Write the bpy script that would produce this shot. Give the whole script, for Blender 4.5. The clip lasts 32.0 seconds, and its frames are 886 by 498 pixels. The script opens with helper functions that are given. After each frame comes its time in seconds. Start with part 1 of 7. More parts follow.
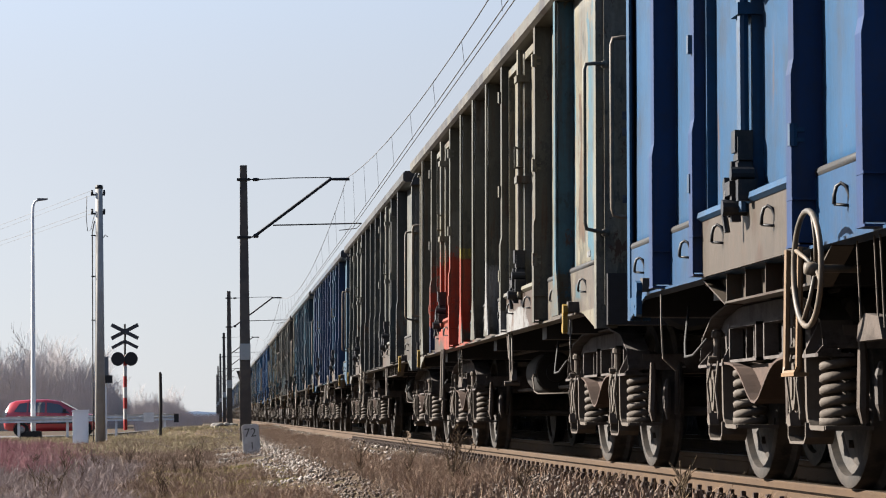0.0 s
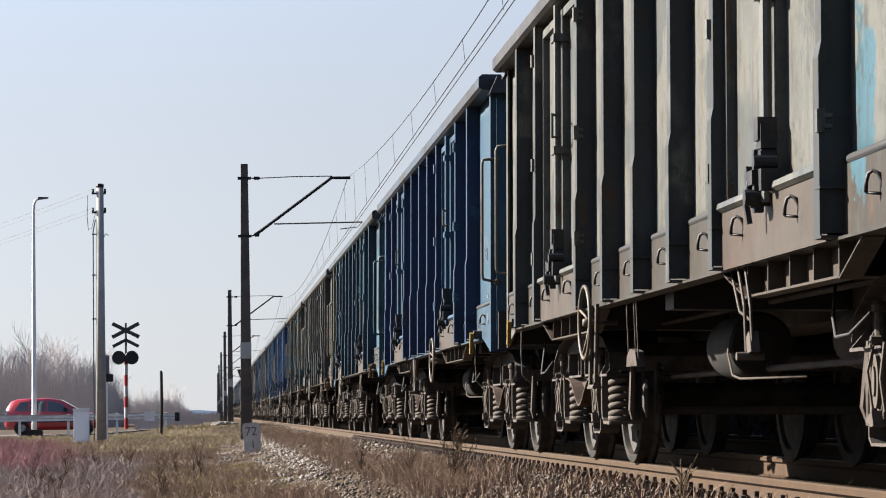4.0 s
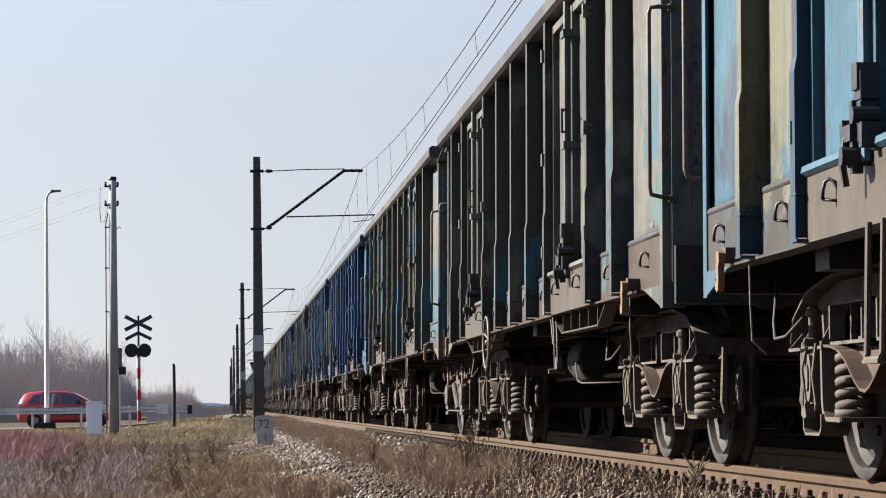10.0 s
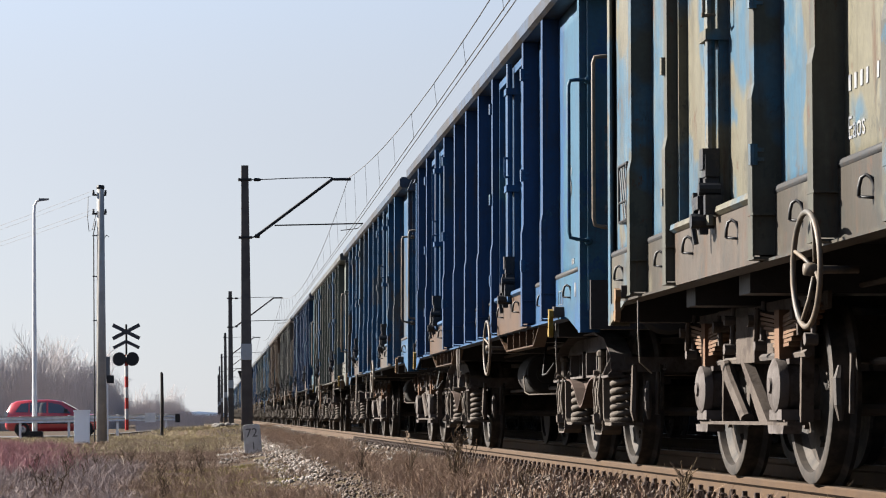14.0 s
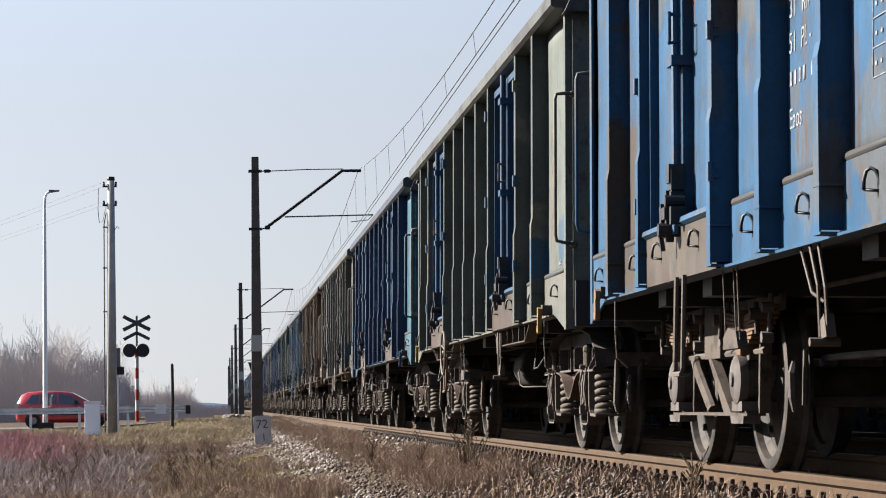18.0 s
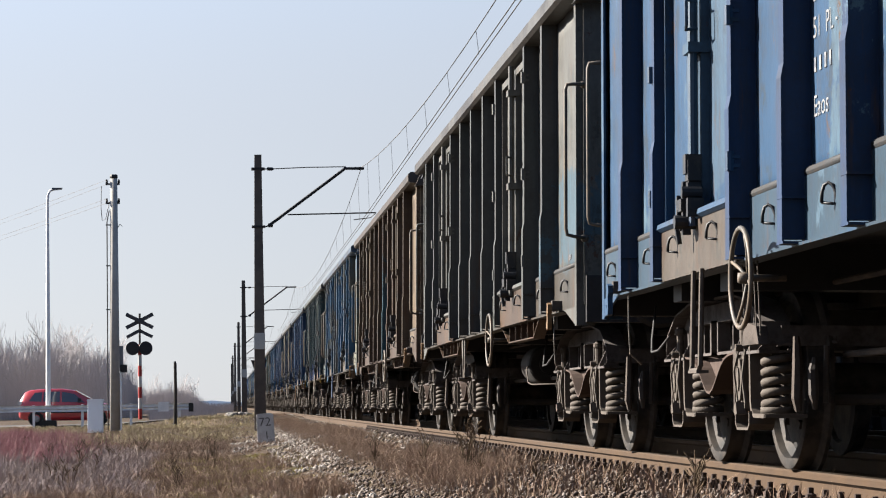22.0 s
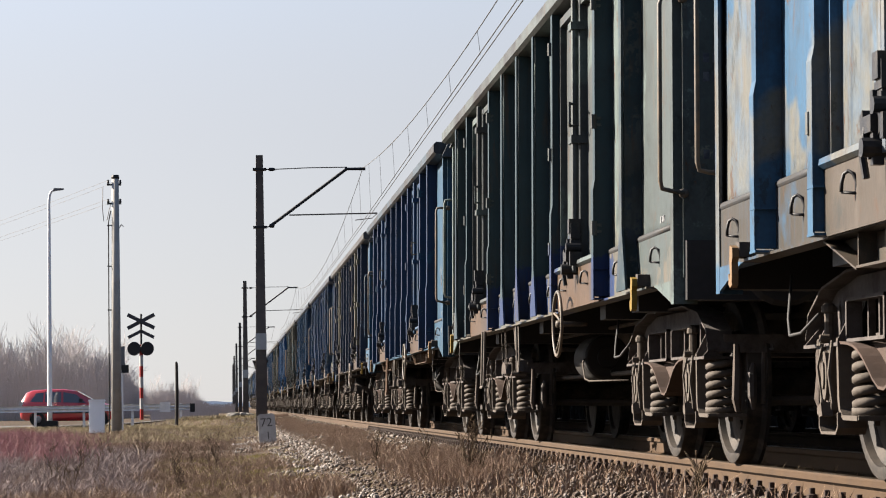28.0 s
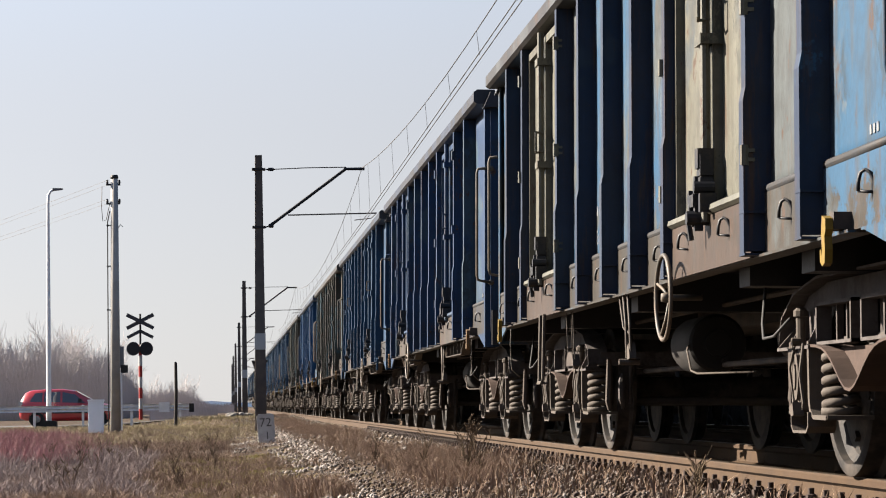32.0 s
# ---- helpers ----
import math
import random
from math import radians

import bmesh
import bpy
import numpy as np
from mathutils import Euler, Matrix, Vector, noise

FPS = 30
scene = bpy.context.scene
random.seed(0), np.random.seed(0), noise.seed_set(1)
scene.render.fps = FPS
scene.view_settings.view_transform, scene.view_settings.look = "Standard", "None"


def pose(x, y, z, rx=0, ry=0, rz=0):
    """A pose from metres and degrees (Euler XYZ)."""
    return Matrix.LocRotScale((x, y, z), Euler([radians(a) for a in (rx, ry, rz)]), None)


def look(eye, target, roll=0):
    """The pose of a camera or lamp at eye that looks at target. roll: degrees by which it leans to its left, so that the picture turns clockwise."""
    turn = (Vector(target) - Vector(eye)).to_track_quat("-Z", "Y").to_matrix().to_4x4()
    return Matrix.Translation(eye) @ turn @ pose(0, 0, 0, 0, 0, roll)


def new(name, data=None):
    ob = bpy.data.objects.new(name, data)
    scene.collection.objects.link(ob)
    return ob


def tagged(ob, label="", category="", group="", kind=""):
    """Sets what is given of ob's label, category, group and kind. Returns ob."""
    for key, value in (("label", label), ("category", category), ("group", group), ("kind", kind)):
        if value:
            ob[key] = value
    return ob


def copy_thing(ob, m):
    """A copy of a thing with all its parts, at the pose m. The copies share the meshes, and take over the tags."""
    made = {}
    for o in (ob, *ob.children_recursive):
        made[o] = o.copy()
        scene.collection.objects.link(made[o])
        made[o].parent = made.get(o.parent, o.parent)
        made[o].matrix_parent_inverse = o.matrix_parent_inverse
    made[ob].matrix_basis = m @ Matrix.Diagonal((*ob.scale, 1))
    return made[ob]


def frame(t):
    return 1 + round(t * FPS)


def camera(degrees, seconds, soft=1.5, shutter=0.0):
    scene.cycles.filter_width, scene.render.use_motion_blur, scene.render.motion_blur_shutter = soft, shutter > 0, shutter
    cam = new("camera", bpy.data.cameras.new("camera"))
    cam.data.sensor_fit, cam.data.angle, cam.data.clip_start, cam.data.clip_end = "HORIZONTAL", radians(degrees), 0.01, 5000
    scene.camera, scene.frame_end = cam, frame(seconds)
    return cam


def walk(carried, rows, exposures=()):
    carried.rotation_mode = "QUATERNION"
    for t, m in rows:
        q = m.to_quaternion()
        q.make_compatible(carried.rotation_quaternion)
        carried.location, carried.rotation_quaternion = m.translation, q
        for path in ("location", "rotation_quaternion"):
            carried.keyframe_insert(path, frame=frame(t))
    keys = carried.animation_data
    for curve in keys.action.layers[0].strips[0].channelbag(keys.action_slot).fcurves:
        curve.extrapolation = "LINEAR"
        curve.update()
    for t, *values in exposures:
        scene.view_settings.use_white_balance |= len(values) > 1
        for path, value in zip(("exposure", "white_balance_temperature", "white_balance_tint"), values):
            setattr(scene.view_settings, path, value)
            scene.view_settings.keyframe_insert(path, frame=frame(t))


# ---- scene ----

# ------------------------------------------------------------------ camera
EYE_Z = 0.3285            # lens above the rail head, in the track's own tilted frame
CANT = pose(0, 0, EYE_Z) @ pose(0, 0, 0, 0, 0.8, 0) @ pose(0, 0, -EYE_Z)   # the track leans 0.8 degrees
cam = camera(20.12, 32.0, 1.1)
# seconds, yaw, pitch
VIEW = [
    (0, -5.302, 3.827), (0.5, -5.274, 3.889), (1, -5.271, 3.889), (1.5, -5.250, 3.869),
    (2, -5.362, 3.798), (2.5, -5.271, 3.769), (3, -5.194, 3.714), (3.5, -5.320, 3.817),
    (5.5, -5.081, 3.692), (6, -5.292, 3.770), (6.5, -5.251, 3.750), (7, -5.212, 3.711),
    (7.5, -5.151, 3.691), (8, -5.094, 3.671), (8.5, -5.055, 3.653), (9, -5.022, 3.650),
    (9.5, -5.018, 3.643), (10, -4.998, 3.632), (10.5, -4.986, 3.633), (11, -4.993, 3.651),
    (11.5, -5.330, 3.731), (12, -5.289, 3.752), (12.5, -5.256, 3.828), (13, -5.268, 3.812),
    (13.5, -5.212, 3.784), (14, -5.271, 3.830), (14.5, -5.210, 3.790), (15, -5.210, 3.760),
    (15.5, -5.140, 3.731), (17.5, -5.063, 3.657), (18, -5.037, 3.633), (18.5, -5.016, 3.610),
    (19, -4.996, 3.592), (19.5, -5.016, 3.630), (20, -5.035, 3.612), (20.5, -5.016, 3.592),
    (21, -4.996, 3.575), (21.5, -4.980, 3.572), (22, -4.970, 3.582), (22.5, -4.964, 3.592),
    (23, -4.951, 3.592), (23.5, -4.942, 3.589), (24, -4.941, 3.579), (24.5, -4.936, 3.592),
    (25, -4.923, 3.587), (25.5, -4.923, 3.577), (27.5, -4.932, 3.592), (28, -4.937, 3.592),
    (28.5, -4.923, 3.592), (29, -4.937, 3.608), (29.5, -4.937, 3.599), (30, -4.937, 3.604),
    (30.5, -4.951, 3.605), (31, -4.954, 3.592), (31.5, -4.957, 3.592), (32, -4.957, 3.592),
]
walk(cam, [(t, CANT @ pose(0, 0, EYE_Z, 90 + p, 0, y)) for t, y, p in VIEW], [(0, 2.61, 6650, 11), (24, 2.61, 6650, 11), (28, 2.61, 7050, 13), (32, 2.61, 7050, 13)])

# ------------------------------------------------------------------ light
SKY, HAZE_LOW, HAZE_HIGH = 0.056, (0.121, 0.127, 0.135, 1), (0.100, 0.114, 0.136, 1)
SUN_EL, SUN_AZ = 28.0, 64.0      # height, and turn from straight ahead (+y) towards the left (-x)
_e, _a = radians(SUN_EL), radians(SUN_AZ)
TO_SUN = (-math.sin(_a) * math.cos(_e), math.cos(_a) * math.cos(_e), math.sin(_e))
world = bpy.data.worlds.new("sky")
scene.world = world
world.use_nodes = True
wn = world.node_tree


def world_node(kind, **sets):
    n = wn.nodes.new(kind)
    for k, val in sets.items():
        if k.startswith("i"):
            n.inputs[int(k[1:])].default_value = val
    return n


sky = world_node("ShaderNodeTexSky")
sky.sky_type, sky.sun_disc = "NISHITA", False
sky.sun_elevation, sky.sun_rotation = radians(SUN_EL), radians(-SUN_AZ)
sky.air_density, sky.dust_density, sky.ozone_density = 0.8, 0.5, 2.0
wn.nodes["Background"].inputs[1].default_value = 1.0
# a pale haze lies low over the horizon all round, brightest towards the sun as haze is
geo = world_node("ShaderNodeTexCoord")
sep = world_node("ShaderNodeSeparateXYZ")
wn.links.new(geo.outputs["Generated"], sep.inputs[0])
rise = world_node("ShaderNodeMapRange", i1=0.10, i2=0.50, i3=0.96, i4=0.0)
rise.interpolation_type = "SMOOTHSTEP"
wn.links.new(sep.outputs[2], rise.inputs[0])
tint = world_node("ShaderNodeMapRange", i1=0.0, i2=0.20, i3=0.0, i4=1.0)
wn.links.new(sep.outputs[2], tint.inputs[0])
shade = world_node("ShaderNodeMix")
shade.data_type = "RGBA"
shade.inputs[6].default_value, shade.inputs[7].default_value = HAZE_LOW, HAZE_HIGH
wn.links.new(tint.outputs[0], shade.inputs[0])
toward = world_node("ShaderNodeVectorMath", i1=TO_SUN)
toward.operation = "DOT_PRODUCT"
wn.links.new(geo.outputs["Generated"], toward.inputs[0])
glow = world_node("ShaderNodeMapRange", i1=-0.4, i2=1.0, i3=0.30, i4=1.36)
wn.links.new(toward.outputs[1], glow.inputs[0])
hz = world_node("ShaderNodeVectorMath")
hz.operation = "SCALE"
wn.links.new(shade.outputs[2], hz.inputs[0])
wn.links.new(glow.outputs[0], hz.inputs[3])
dim = world_node("ShaderNodeVectorMath", i3=SKY)
dim.operation = "SCALE"
wn.links.new(sky.outputs[0], dim.inputs[0])
haze = world_node("ShaderNodeMix")
haze.data_type = "RGBA"
wn.links.new(rise.outputs[0], haze.inputs[0])
wn.links.new(dim.outputs[0], haze.inputs[6])
wn.links.new(hz.outputs[0], haze.inputs[7])
wn.links.new(haze.outputs[2], wn.nodes["Background"].inputs[0])
sun = new("sun", bpy.data.lights.new("sun", "SUN"))
sun.data.energy, sun.data.angle, sun.data.color = 4.55, radians(0.6), (1.0, 0.95, 0.87)
sun.matrix_world = look(Vector(TO_SUN) * 50, (0, 0, 0))


# ------------------------------------------------------------------ mesh tools
class Shape:
    """Collects vertices and faces."""

    def __init__(self):
        self.v, self.f = [], []

    def add(self, verts, faces):
        n = len(self.v)
        self.v += [tuple(p) for p in verts]
        self.f += [tuple(i + n for i in q) for q in faces]
        return self

    def box(self, x0, x1, y0, y1, z0, z1):
        v = [(x, y, z) for x in (x0, x1) for y in (y0, y1) for z in (z0, z1)]
        return self.add(v, [(0, 1, 3, 2), (4, 6, 7, 5), (0, 4, 5, 1), (2, 3, 7, 6), (0, 2, 6, 4), (1, 5, 7, 3)])

    def slab(self, outline, axis, lo, hi):
        """A flat outline drawn out along axis from lo to hi; the outline holds the other two coordinates in order."""
        n = len(outline)
        def put(p, h):
            q = list(p)
            q.insert(axis, h)
            return tuple(q)
        v = [put(p, lo) for p in outline] + [put(p, hi) for p in outline]
        f = [tuple(range(n))[::-1], tuple(range(n, 2 * n))]
        f += [(i, (i + 1) % n, n + (i + 1) % n, n + i) for i in range(n)]
        return self.add(v, f)

    def tube(self, path, r, sides=6, closed=False):
        path = [Vector(p) for p in path]
        n, rings = len(path), []
        side = None
        for i, p in enumerate(path):
            a = path[(i - 1) % n] if closed or i else p
            b = path[(i + 1) % n] if closed or i < n - 1 else p
            d = (b - a).normalized()
            if side is None:
                side = d.orthogonal().normalized()
            side = (side - d * side.dot(d))
            side = side.normalized() if side.length > 1e-6 else d.orthogonal().normalized()
            up = d.cross(side)
            rr = r[i] if isinstance(r, (list, tuple)) else r
            rings.append([p + (side * math.cos(k * math.tau / sides) + up * math.sin(k * math.tau / sides)) * rr for k in range(sides)])
        v = [q for ring in rings for q in ring]
        f = []
        m = n if closed else n - 1
        for i in range(m):
            for k in range(sides):
                a, b = i * sides, ((i + 1) % n) * sides
                f.append((a + k, a + (k + 1) % sides, b + (k + 1) % sides, b + k))
        if not closed:
            f += [tuple(range(sides))[::-1], tuple((n - 1) * sides + k for k in range(sides))]
        return self.add(v, f)

    def lathe(self, outline, axis, sides=24, centre=(0, 0, 0)):
        """outline: (radius, along) turned about axis; closed at radius 0."""
        n = len(outline)
        v = []
        for k in range(sides):
            c, s = math.cos(k * math.tau / sides), math.sin(k * math.tau / sides)
            for r, h in outline:
                q = [r * c, r * s]
                q.insert(axis, h)
                v.append((q[0] + centre[0], q[1] + centre[1], q[2] + centre[2]))
        f = []
        for k in range(sides):
            a, b = k * n, ((k + 1) % sides) * n
            f += [(a + i, a + i + 1, b + i + 1, b + i) for i in range(n - 1)]
        return self.add(v, f)

    def mesh(self, name, smooth=False, crease=None):
        me = bpy.data.meshes.new(name)
        me.from_pydata(self.v, [], self.f)
        bm = bmesh.new()
        bm.from_mesh(me)
        bmesh.ops.remove_doubles(bm, verts=bm.verts, dist=1e-5)
        bmesh.ops.recalc_face_normals(bm, faces=bm.faces)
        bm.to_mesh(me)
        bm.free()
        if smooth:
            me.polygons.foreach_set("use_smooth", [True] * len(me.polygons))
        if crease:
            me.polygons.foreach_set("use_smooth", [True] * len(me.polygons))
            me.set_sharp_from_angle(angle=radians(crease))
        me.materials.append(None)
        return me


def raw_mesh(name, verts, faces):
    """A large joined mesh, made at once."""
    me = bpy.data.meshes.new(name)
    me.from_pydata(verts, [], faces)
    me.materials.append(None)
    return me


def part(name, me, material, parent=None, at=None, label=""):
    """One mesh as an object of its own, under a thing or a part."""
    ob = new(name, me)
    ob.material_slots[0].link = "OBJECT"
    ob.material_slots[0].material = material
    if parent:
        ob.parent = parent
    if at is not None:
        ob.matrix_basis = at
    if label:
        ob["label"] = label
    return ob


MESHES = {}


def cached(key, make):
    if key not in MESHES:
        MESHES[key] = make()
    return MESHES[key]


# ------------------------------------------------------------------ materials
def nodes_of(name):
    m = bpy.data.materials.new(name)
    m.use_nodes = True
    return m, m.node_tree, m.node_tree.nodes["Principled BSDF"]


def ramp(nt, value, lo, hi):
    n = nt.nodes.new("ShaderNodeMapRange")
    n.inputs[1].default_value, n.inputs[2].default_value = lo, hi
    nt.links.new(value, n.inputs[0])
    return n.outputs[0]


def blend(nt, fac, a, b, how="MIX"):
    n = nt.nodes.new("ShaderNodeMix")
    n.data_type, n.blend_type = "RGBA", how
    if isinstance(fac, float):
        n.inputs[0].default_value = fac
    else:
        nt.links.new(fac, n.inputs[0])
    for s, c in ((6, a), (7, b)):
        if isinstance(c, tuple):
            n.inputs[s].default_value = (*c, 1)
        else:
            nt.links.new(c, n.inputs[s])
    return n.outputs[2]


def grain(nt, vec, scale, detail=4.0, rough=0.6, stretch=None, shift=None):
    if stretch or shift:
        mp = nt.nodes.new("ShaderNodeMapping")
        nt.links.new(vec, mp.inputs[0])
        if stretch:
            mp.inputs[3].default_value = stretch
        if shift:
            mp.inputs[1].default_value = shift
        vec = mp.outputs[0]
    n = nt.nodes.new("ShaderNodeTexNoise")
    n.inputs["Scale"].default_value, n.inputs["Detail"].default_value, n.inputs["Roughness"].default_value = scale, detail, rough
    nt.links.new(vec, n.inputs[0])
    return n.outputs[0]


def relief(nt, bsdf, height, strength, dist=0.01):
    b = nt.nodes.new("ShaderNodeBump")
    b.inputs["Strength"].default_value, b.inputs["Distance"].default_value = strength, dist
    nt.links.new(height, b.inputs["Height"])
    nt.links.new(b.outputs[0], bsdf.inputs["Normal"])


def coords(nt, ob=None):
    n = nt.nodes.new("ShaderNodeTexCoord")
    if ob:
        n.object = ob
    return n.outputs["Object"]


def plain(name, colour, rough=0.6, metal=0.0, vary=0.25, scale=8.0, second=None, bump=0.15, lo=0.42, hi=0.62, stretch=None, gloss=0.2):
    """A surface of one colour with grain, and patches of a second colour."""
    m, nt, b = nodes_of(name)
    v = coords(nt)
    dark = tuple(c * (1 - vary) for c in colour)
    light = tuple(min(1, c * (1 + vary)) for c in colour)
    col = blend(nt, grain(nt, v, scale * 3, 6, stretch=stretch), dark, light)
    if second:
        col = blend(nt, ramp(nt, grain(nt, v, scale, 8, 0.65, stretch=stretch), lo, hi), col, second)
    nt.links.new(col, b.inputs["Base Color"])
    b.inputs["Roughness"].default_value, b.inputs["Metallic"].default_value, b.inputs["Specular IOR Level"].default_value = rough, metal, gloss
    if bump:
        relief(nt, b, grain(nt, v, scale * 5, 5), bump)
    return m


RUST = (0.0502, 0.0209, 0.0092)
DUST = (0.0376, 0.0295, 0.0223)


def paint(name, root, a, b, patch=0.5, rust=0.5, seed=0.0, low=None, fade=0.35, patches=()):
    """Old wagon paint: first coat a, patches of coat b, rust spots and hanging streaks of dirt."""
    m, nt, bs = nodes_of(name)
    v = coords(nt, root)
    sh = (seed * 7.3, seed * 3.1, seed * 1.7)
    base = a
    if patch > 0:
        base = blend(nt, ramp(nt, grain(nt, v, 0.9, 4, 0.55, shift=sh), 0.66 - 0.3 * patch, 0.69 - 0.3 * patch), a, b)
    pale = tuple(min(1, c * 1.3 + 0.006 * min(1, rust * 4)) for c in a)
    base = blend(nt, ramp(nt, grain(nt, v, 1.6, 6, 0.7, shift=sh), 0.45, 0.8), base, pale) if fade > 0 else base
    chalk = tuple(min(1, c * 1.4 + 0.024 * min(0.6, patch * 0.6 + rust)) for c in a)
    base = blend(nt, ramp(nt, grain(nt, v, 2.4, 8, 0.74, stretch=(2.0, 2.0, 0.30), shift=(sh[2] + 3, sh[1], sh[0])), 0.56, 0.68), base, blend(nt, 0.6, base, chalk))
    if low:
        base = blend(nt, ramp(nt, grain(nt, v, 2.2, 7, 0.65, shift=sh), 0.30, 0.46), base, low)
    if patches:
        sep = nt.nodes.new("ShaderNodeSeparateXYZ")
        nt.links.new(v, sep.inputs[0])
        wob = grain(nt, v, 2.5, 9, 0.78, shift=sh)
    for yc, zc, hy, hz, tone in patches:
        reach = []
        for axis, c, h in ((1, yc, hy), (2, zc, hz)):
            d = nt.nodes.new("ShaderNodeMath")
            d.operation = "SUBTRACT"
            nt.links.new(sep.outputs[axis], d.inputs[0])
            d.inputs[1].default_value = c
            e = nt.nodes.new("ShaderNodeMath")
            e.operation = "ABSOLUTE"
            nt.links.new(d.outputs[0], e.inputs[0])
            q = nt.nodes.new("ShaderNodeMath")
            q.operation = "DIVIDE"
            nt.links.new(e.outputs[0], q.inputs[0])
            q.inputs[1].default_value = h
            reach.append(q.outputs[0])
        far = nt.nodes.new("ShaderNodeMath")
        far.operation = "MAXIMUM"
        nt.links.new(reach[0], far.inputs[0])
        nt.links.new(reach[1], far.inputs[1])
        add = nt.nodes.new("ShaderNodeMath")
        add.operation = "MULTIPLY_ADD"
        nt.links.new(wob, add.inputs[0])
        add.inputs[1].default_value = 2.6
        nt.links.new(far.outputs[0], add.inputs[2])
        base = blend(nt, ramp(nt, add.outputs[0], 2.26, 2.20), base, tone)
    # streaks that run down
    run = ramp(nt, grain(nt, v, 3.0, 6, 0.7, stretch=(4, 4, 0.35), shift=sh), 0.52, 0.75)
    base = blend(nt, run, base, tuple(0.55 * c + 0.45 * d * 0.6 for c, d in zip(a, DUST)))
    # rust
    rs = ramp(nt, grain(nt, v, 5.0, 9, 0.72, shift=sh), 0.78 - 0.22 * rust, 0.82 - 0.2 * rust)
    base = blend(nt, rs, base, RUST)
    # rust runs
    runs = ramp(nt, grain(nt, v, 4.5, 8, 0.72, stretch=(2.2, 2.2, 0.22), shift=(sh[1], sh[0], sh[2])), 0.60 - 0.10 * rust, 0.74 - 0.10 * rust)
    base = blend(nt, runs, base, (0.0471, 0.0258, 0.0137))
    mott = ramp(nt, grain(nt, v, 2.6, 9, 0.8, shift=(sh[2], sh[0], sh[1])), 0.50, 0.66)
    base = blend(nt, mott, base, blend(nt, 0.45, base, (0.0122, 0.0106, 0.0091)))
    # flakes where an older coat shows
    if patch > 0.2:
        base = blend(nt, ramp(nt, grain(nt, v, 3.2, 12, 0.82, stretch=(1, 1, 0.6), shift=(sh[0], sh[2], sh[1])), 0.565, 0.58), base, blend(nt, 0.55, base, (0.0137, 0.0167, 0.0152)))
        base = blend(nt, ramp(nt, grain(nt, v, 5.5, 12, 0.82, stretch=(1, 1, 0.5), shift=(sh[1], sh[2], sh[0])), 0.60 - 0.03 * rust, 0.612 - 0.03 * rust), base, (0.0441, 0.0236, 0.0137))
    # chips and long scratches
    base = blend(nt, ramp(nt, grain(nt, v, 16, 9, 0.75, shift=sh), 0.66 - 0.06 * rust, 0.71 - 0.06 * rust), base, RUST)
    base = blend(nt, ramp(nt, grain(nt, v, 7.0, 6, 0.7, stretch=(3, 3, 0.12), shift=sh), 0.66, 0.74), base, pale)
    fine = grain(nt, v, 40, 3)
    base = blend(nt, ramp(nt, fine, 0.3, 0.7), base, blend(nt, 0.75, (0.0152, 0.0152, 0.0152), base))
    nt.links.new(base, bs.inputs["Base Color"])
    bs.inputs["Roughness"].default_value = 0.5
    bs.inputs["Specular IOR Level"].default_value = 0.16
    relief(nt, bs, grain(nt, v, 9, 7, 0.65, stretch=(1, 1, 0.45), shift=sh), 0.4, 0.008)
    return m


M = {}
M["under"] = plain("dusty_underframe", (0.0323, 0.0278, 0.0258), 0.8, 0.0, 0.4, 3.0, (0.0600, 0.0473, 0.0366), 0.3)
M["bogie"] = plain("dusty_bogie", (0.0375, 0.0288, 0.0231), 0.85, 0.0, 0.4, 7.0, (0.0164, 0.0109, 0.0081), 0.35, 0.5, 0.62)
# frame dust, its tone also lifted to paint in light below the sill
M["frame"] = plain("dusty_lit_frame", (0.0495, 0.0426, 0.0399), 0.85, 0.0, 0.4, 6.0, (0.0234, 0.0180, 0.0154), 0.35, 0.48, 0.62)
M["belly"] = plain("brown_bogie_beam", (0.0401, 0.0248, 0.0185), 0.85, 0.0, 0.3, 4.0, (0.0264, 0.0168, 0.0128), 0.25)
M["rustbox"] = plain("rust_plate", (0.0711, 0.0376, 0.0209), 0.85, 0.0, 0.35, 4.0, (0.0669, 0.0418, 0.0251), 0.3)
M["spring"] = plain("dusty_spring", (0.0477, 0.0386, 0.0310), 0.8, 0.0, 0.25, 9.0, (0.0251, 0.0163, 0.0118), 0.2, 0.55, 0.7)
M["wheel"] = plain("wheel_steel", (0.0089, 0.0079, 0.0074), 0.75, 0.0, 0.3, 6.0, (0.0370, 0.0295, 0.0235), 0.2)
M["yellow"] = plain("yellow_paint", (0.1053, 0.0659, 0.0074), 0.5, 0.0, 0.15, 9.0, (0.0878, 0.0585, 0.0293), 0.1, 0.55, 0.62)
M["ochre"] = plain("worn_ochre_paint", (0.0920, 0.0543, 0.0251), 0.6, 0.0, 0.2, 9.0, (0.0920, 0.0543, 0.0293), 0.1, 0.55, 0.65)
M["white"] = plain("white_paint", (0.2736, 0.2736, 0.2627), 0.5, 0.0, 0.08, 9.0, (0.1532, 0.1423, 0.1204), 0.1, 0.6, 0.75)
M["stencil"] = plain("worn_stencil", (0.1149, 0.1181, 0.1213), 0.7, 0.0, 0.1, 14.0, (0.0383, 0.0479, 0.0638), 0.0, 0.50, 0.60)
M["datagrey"] = plain("grey_data_field", (0.034, 0.033, 0.034), 0.7, 0.0, 0.2, 6.0, (0.026, 0.022, 0.019), 0.0)
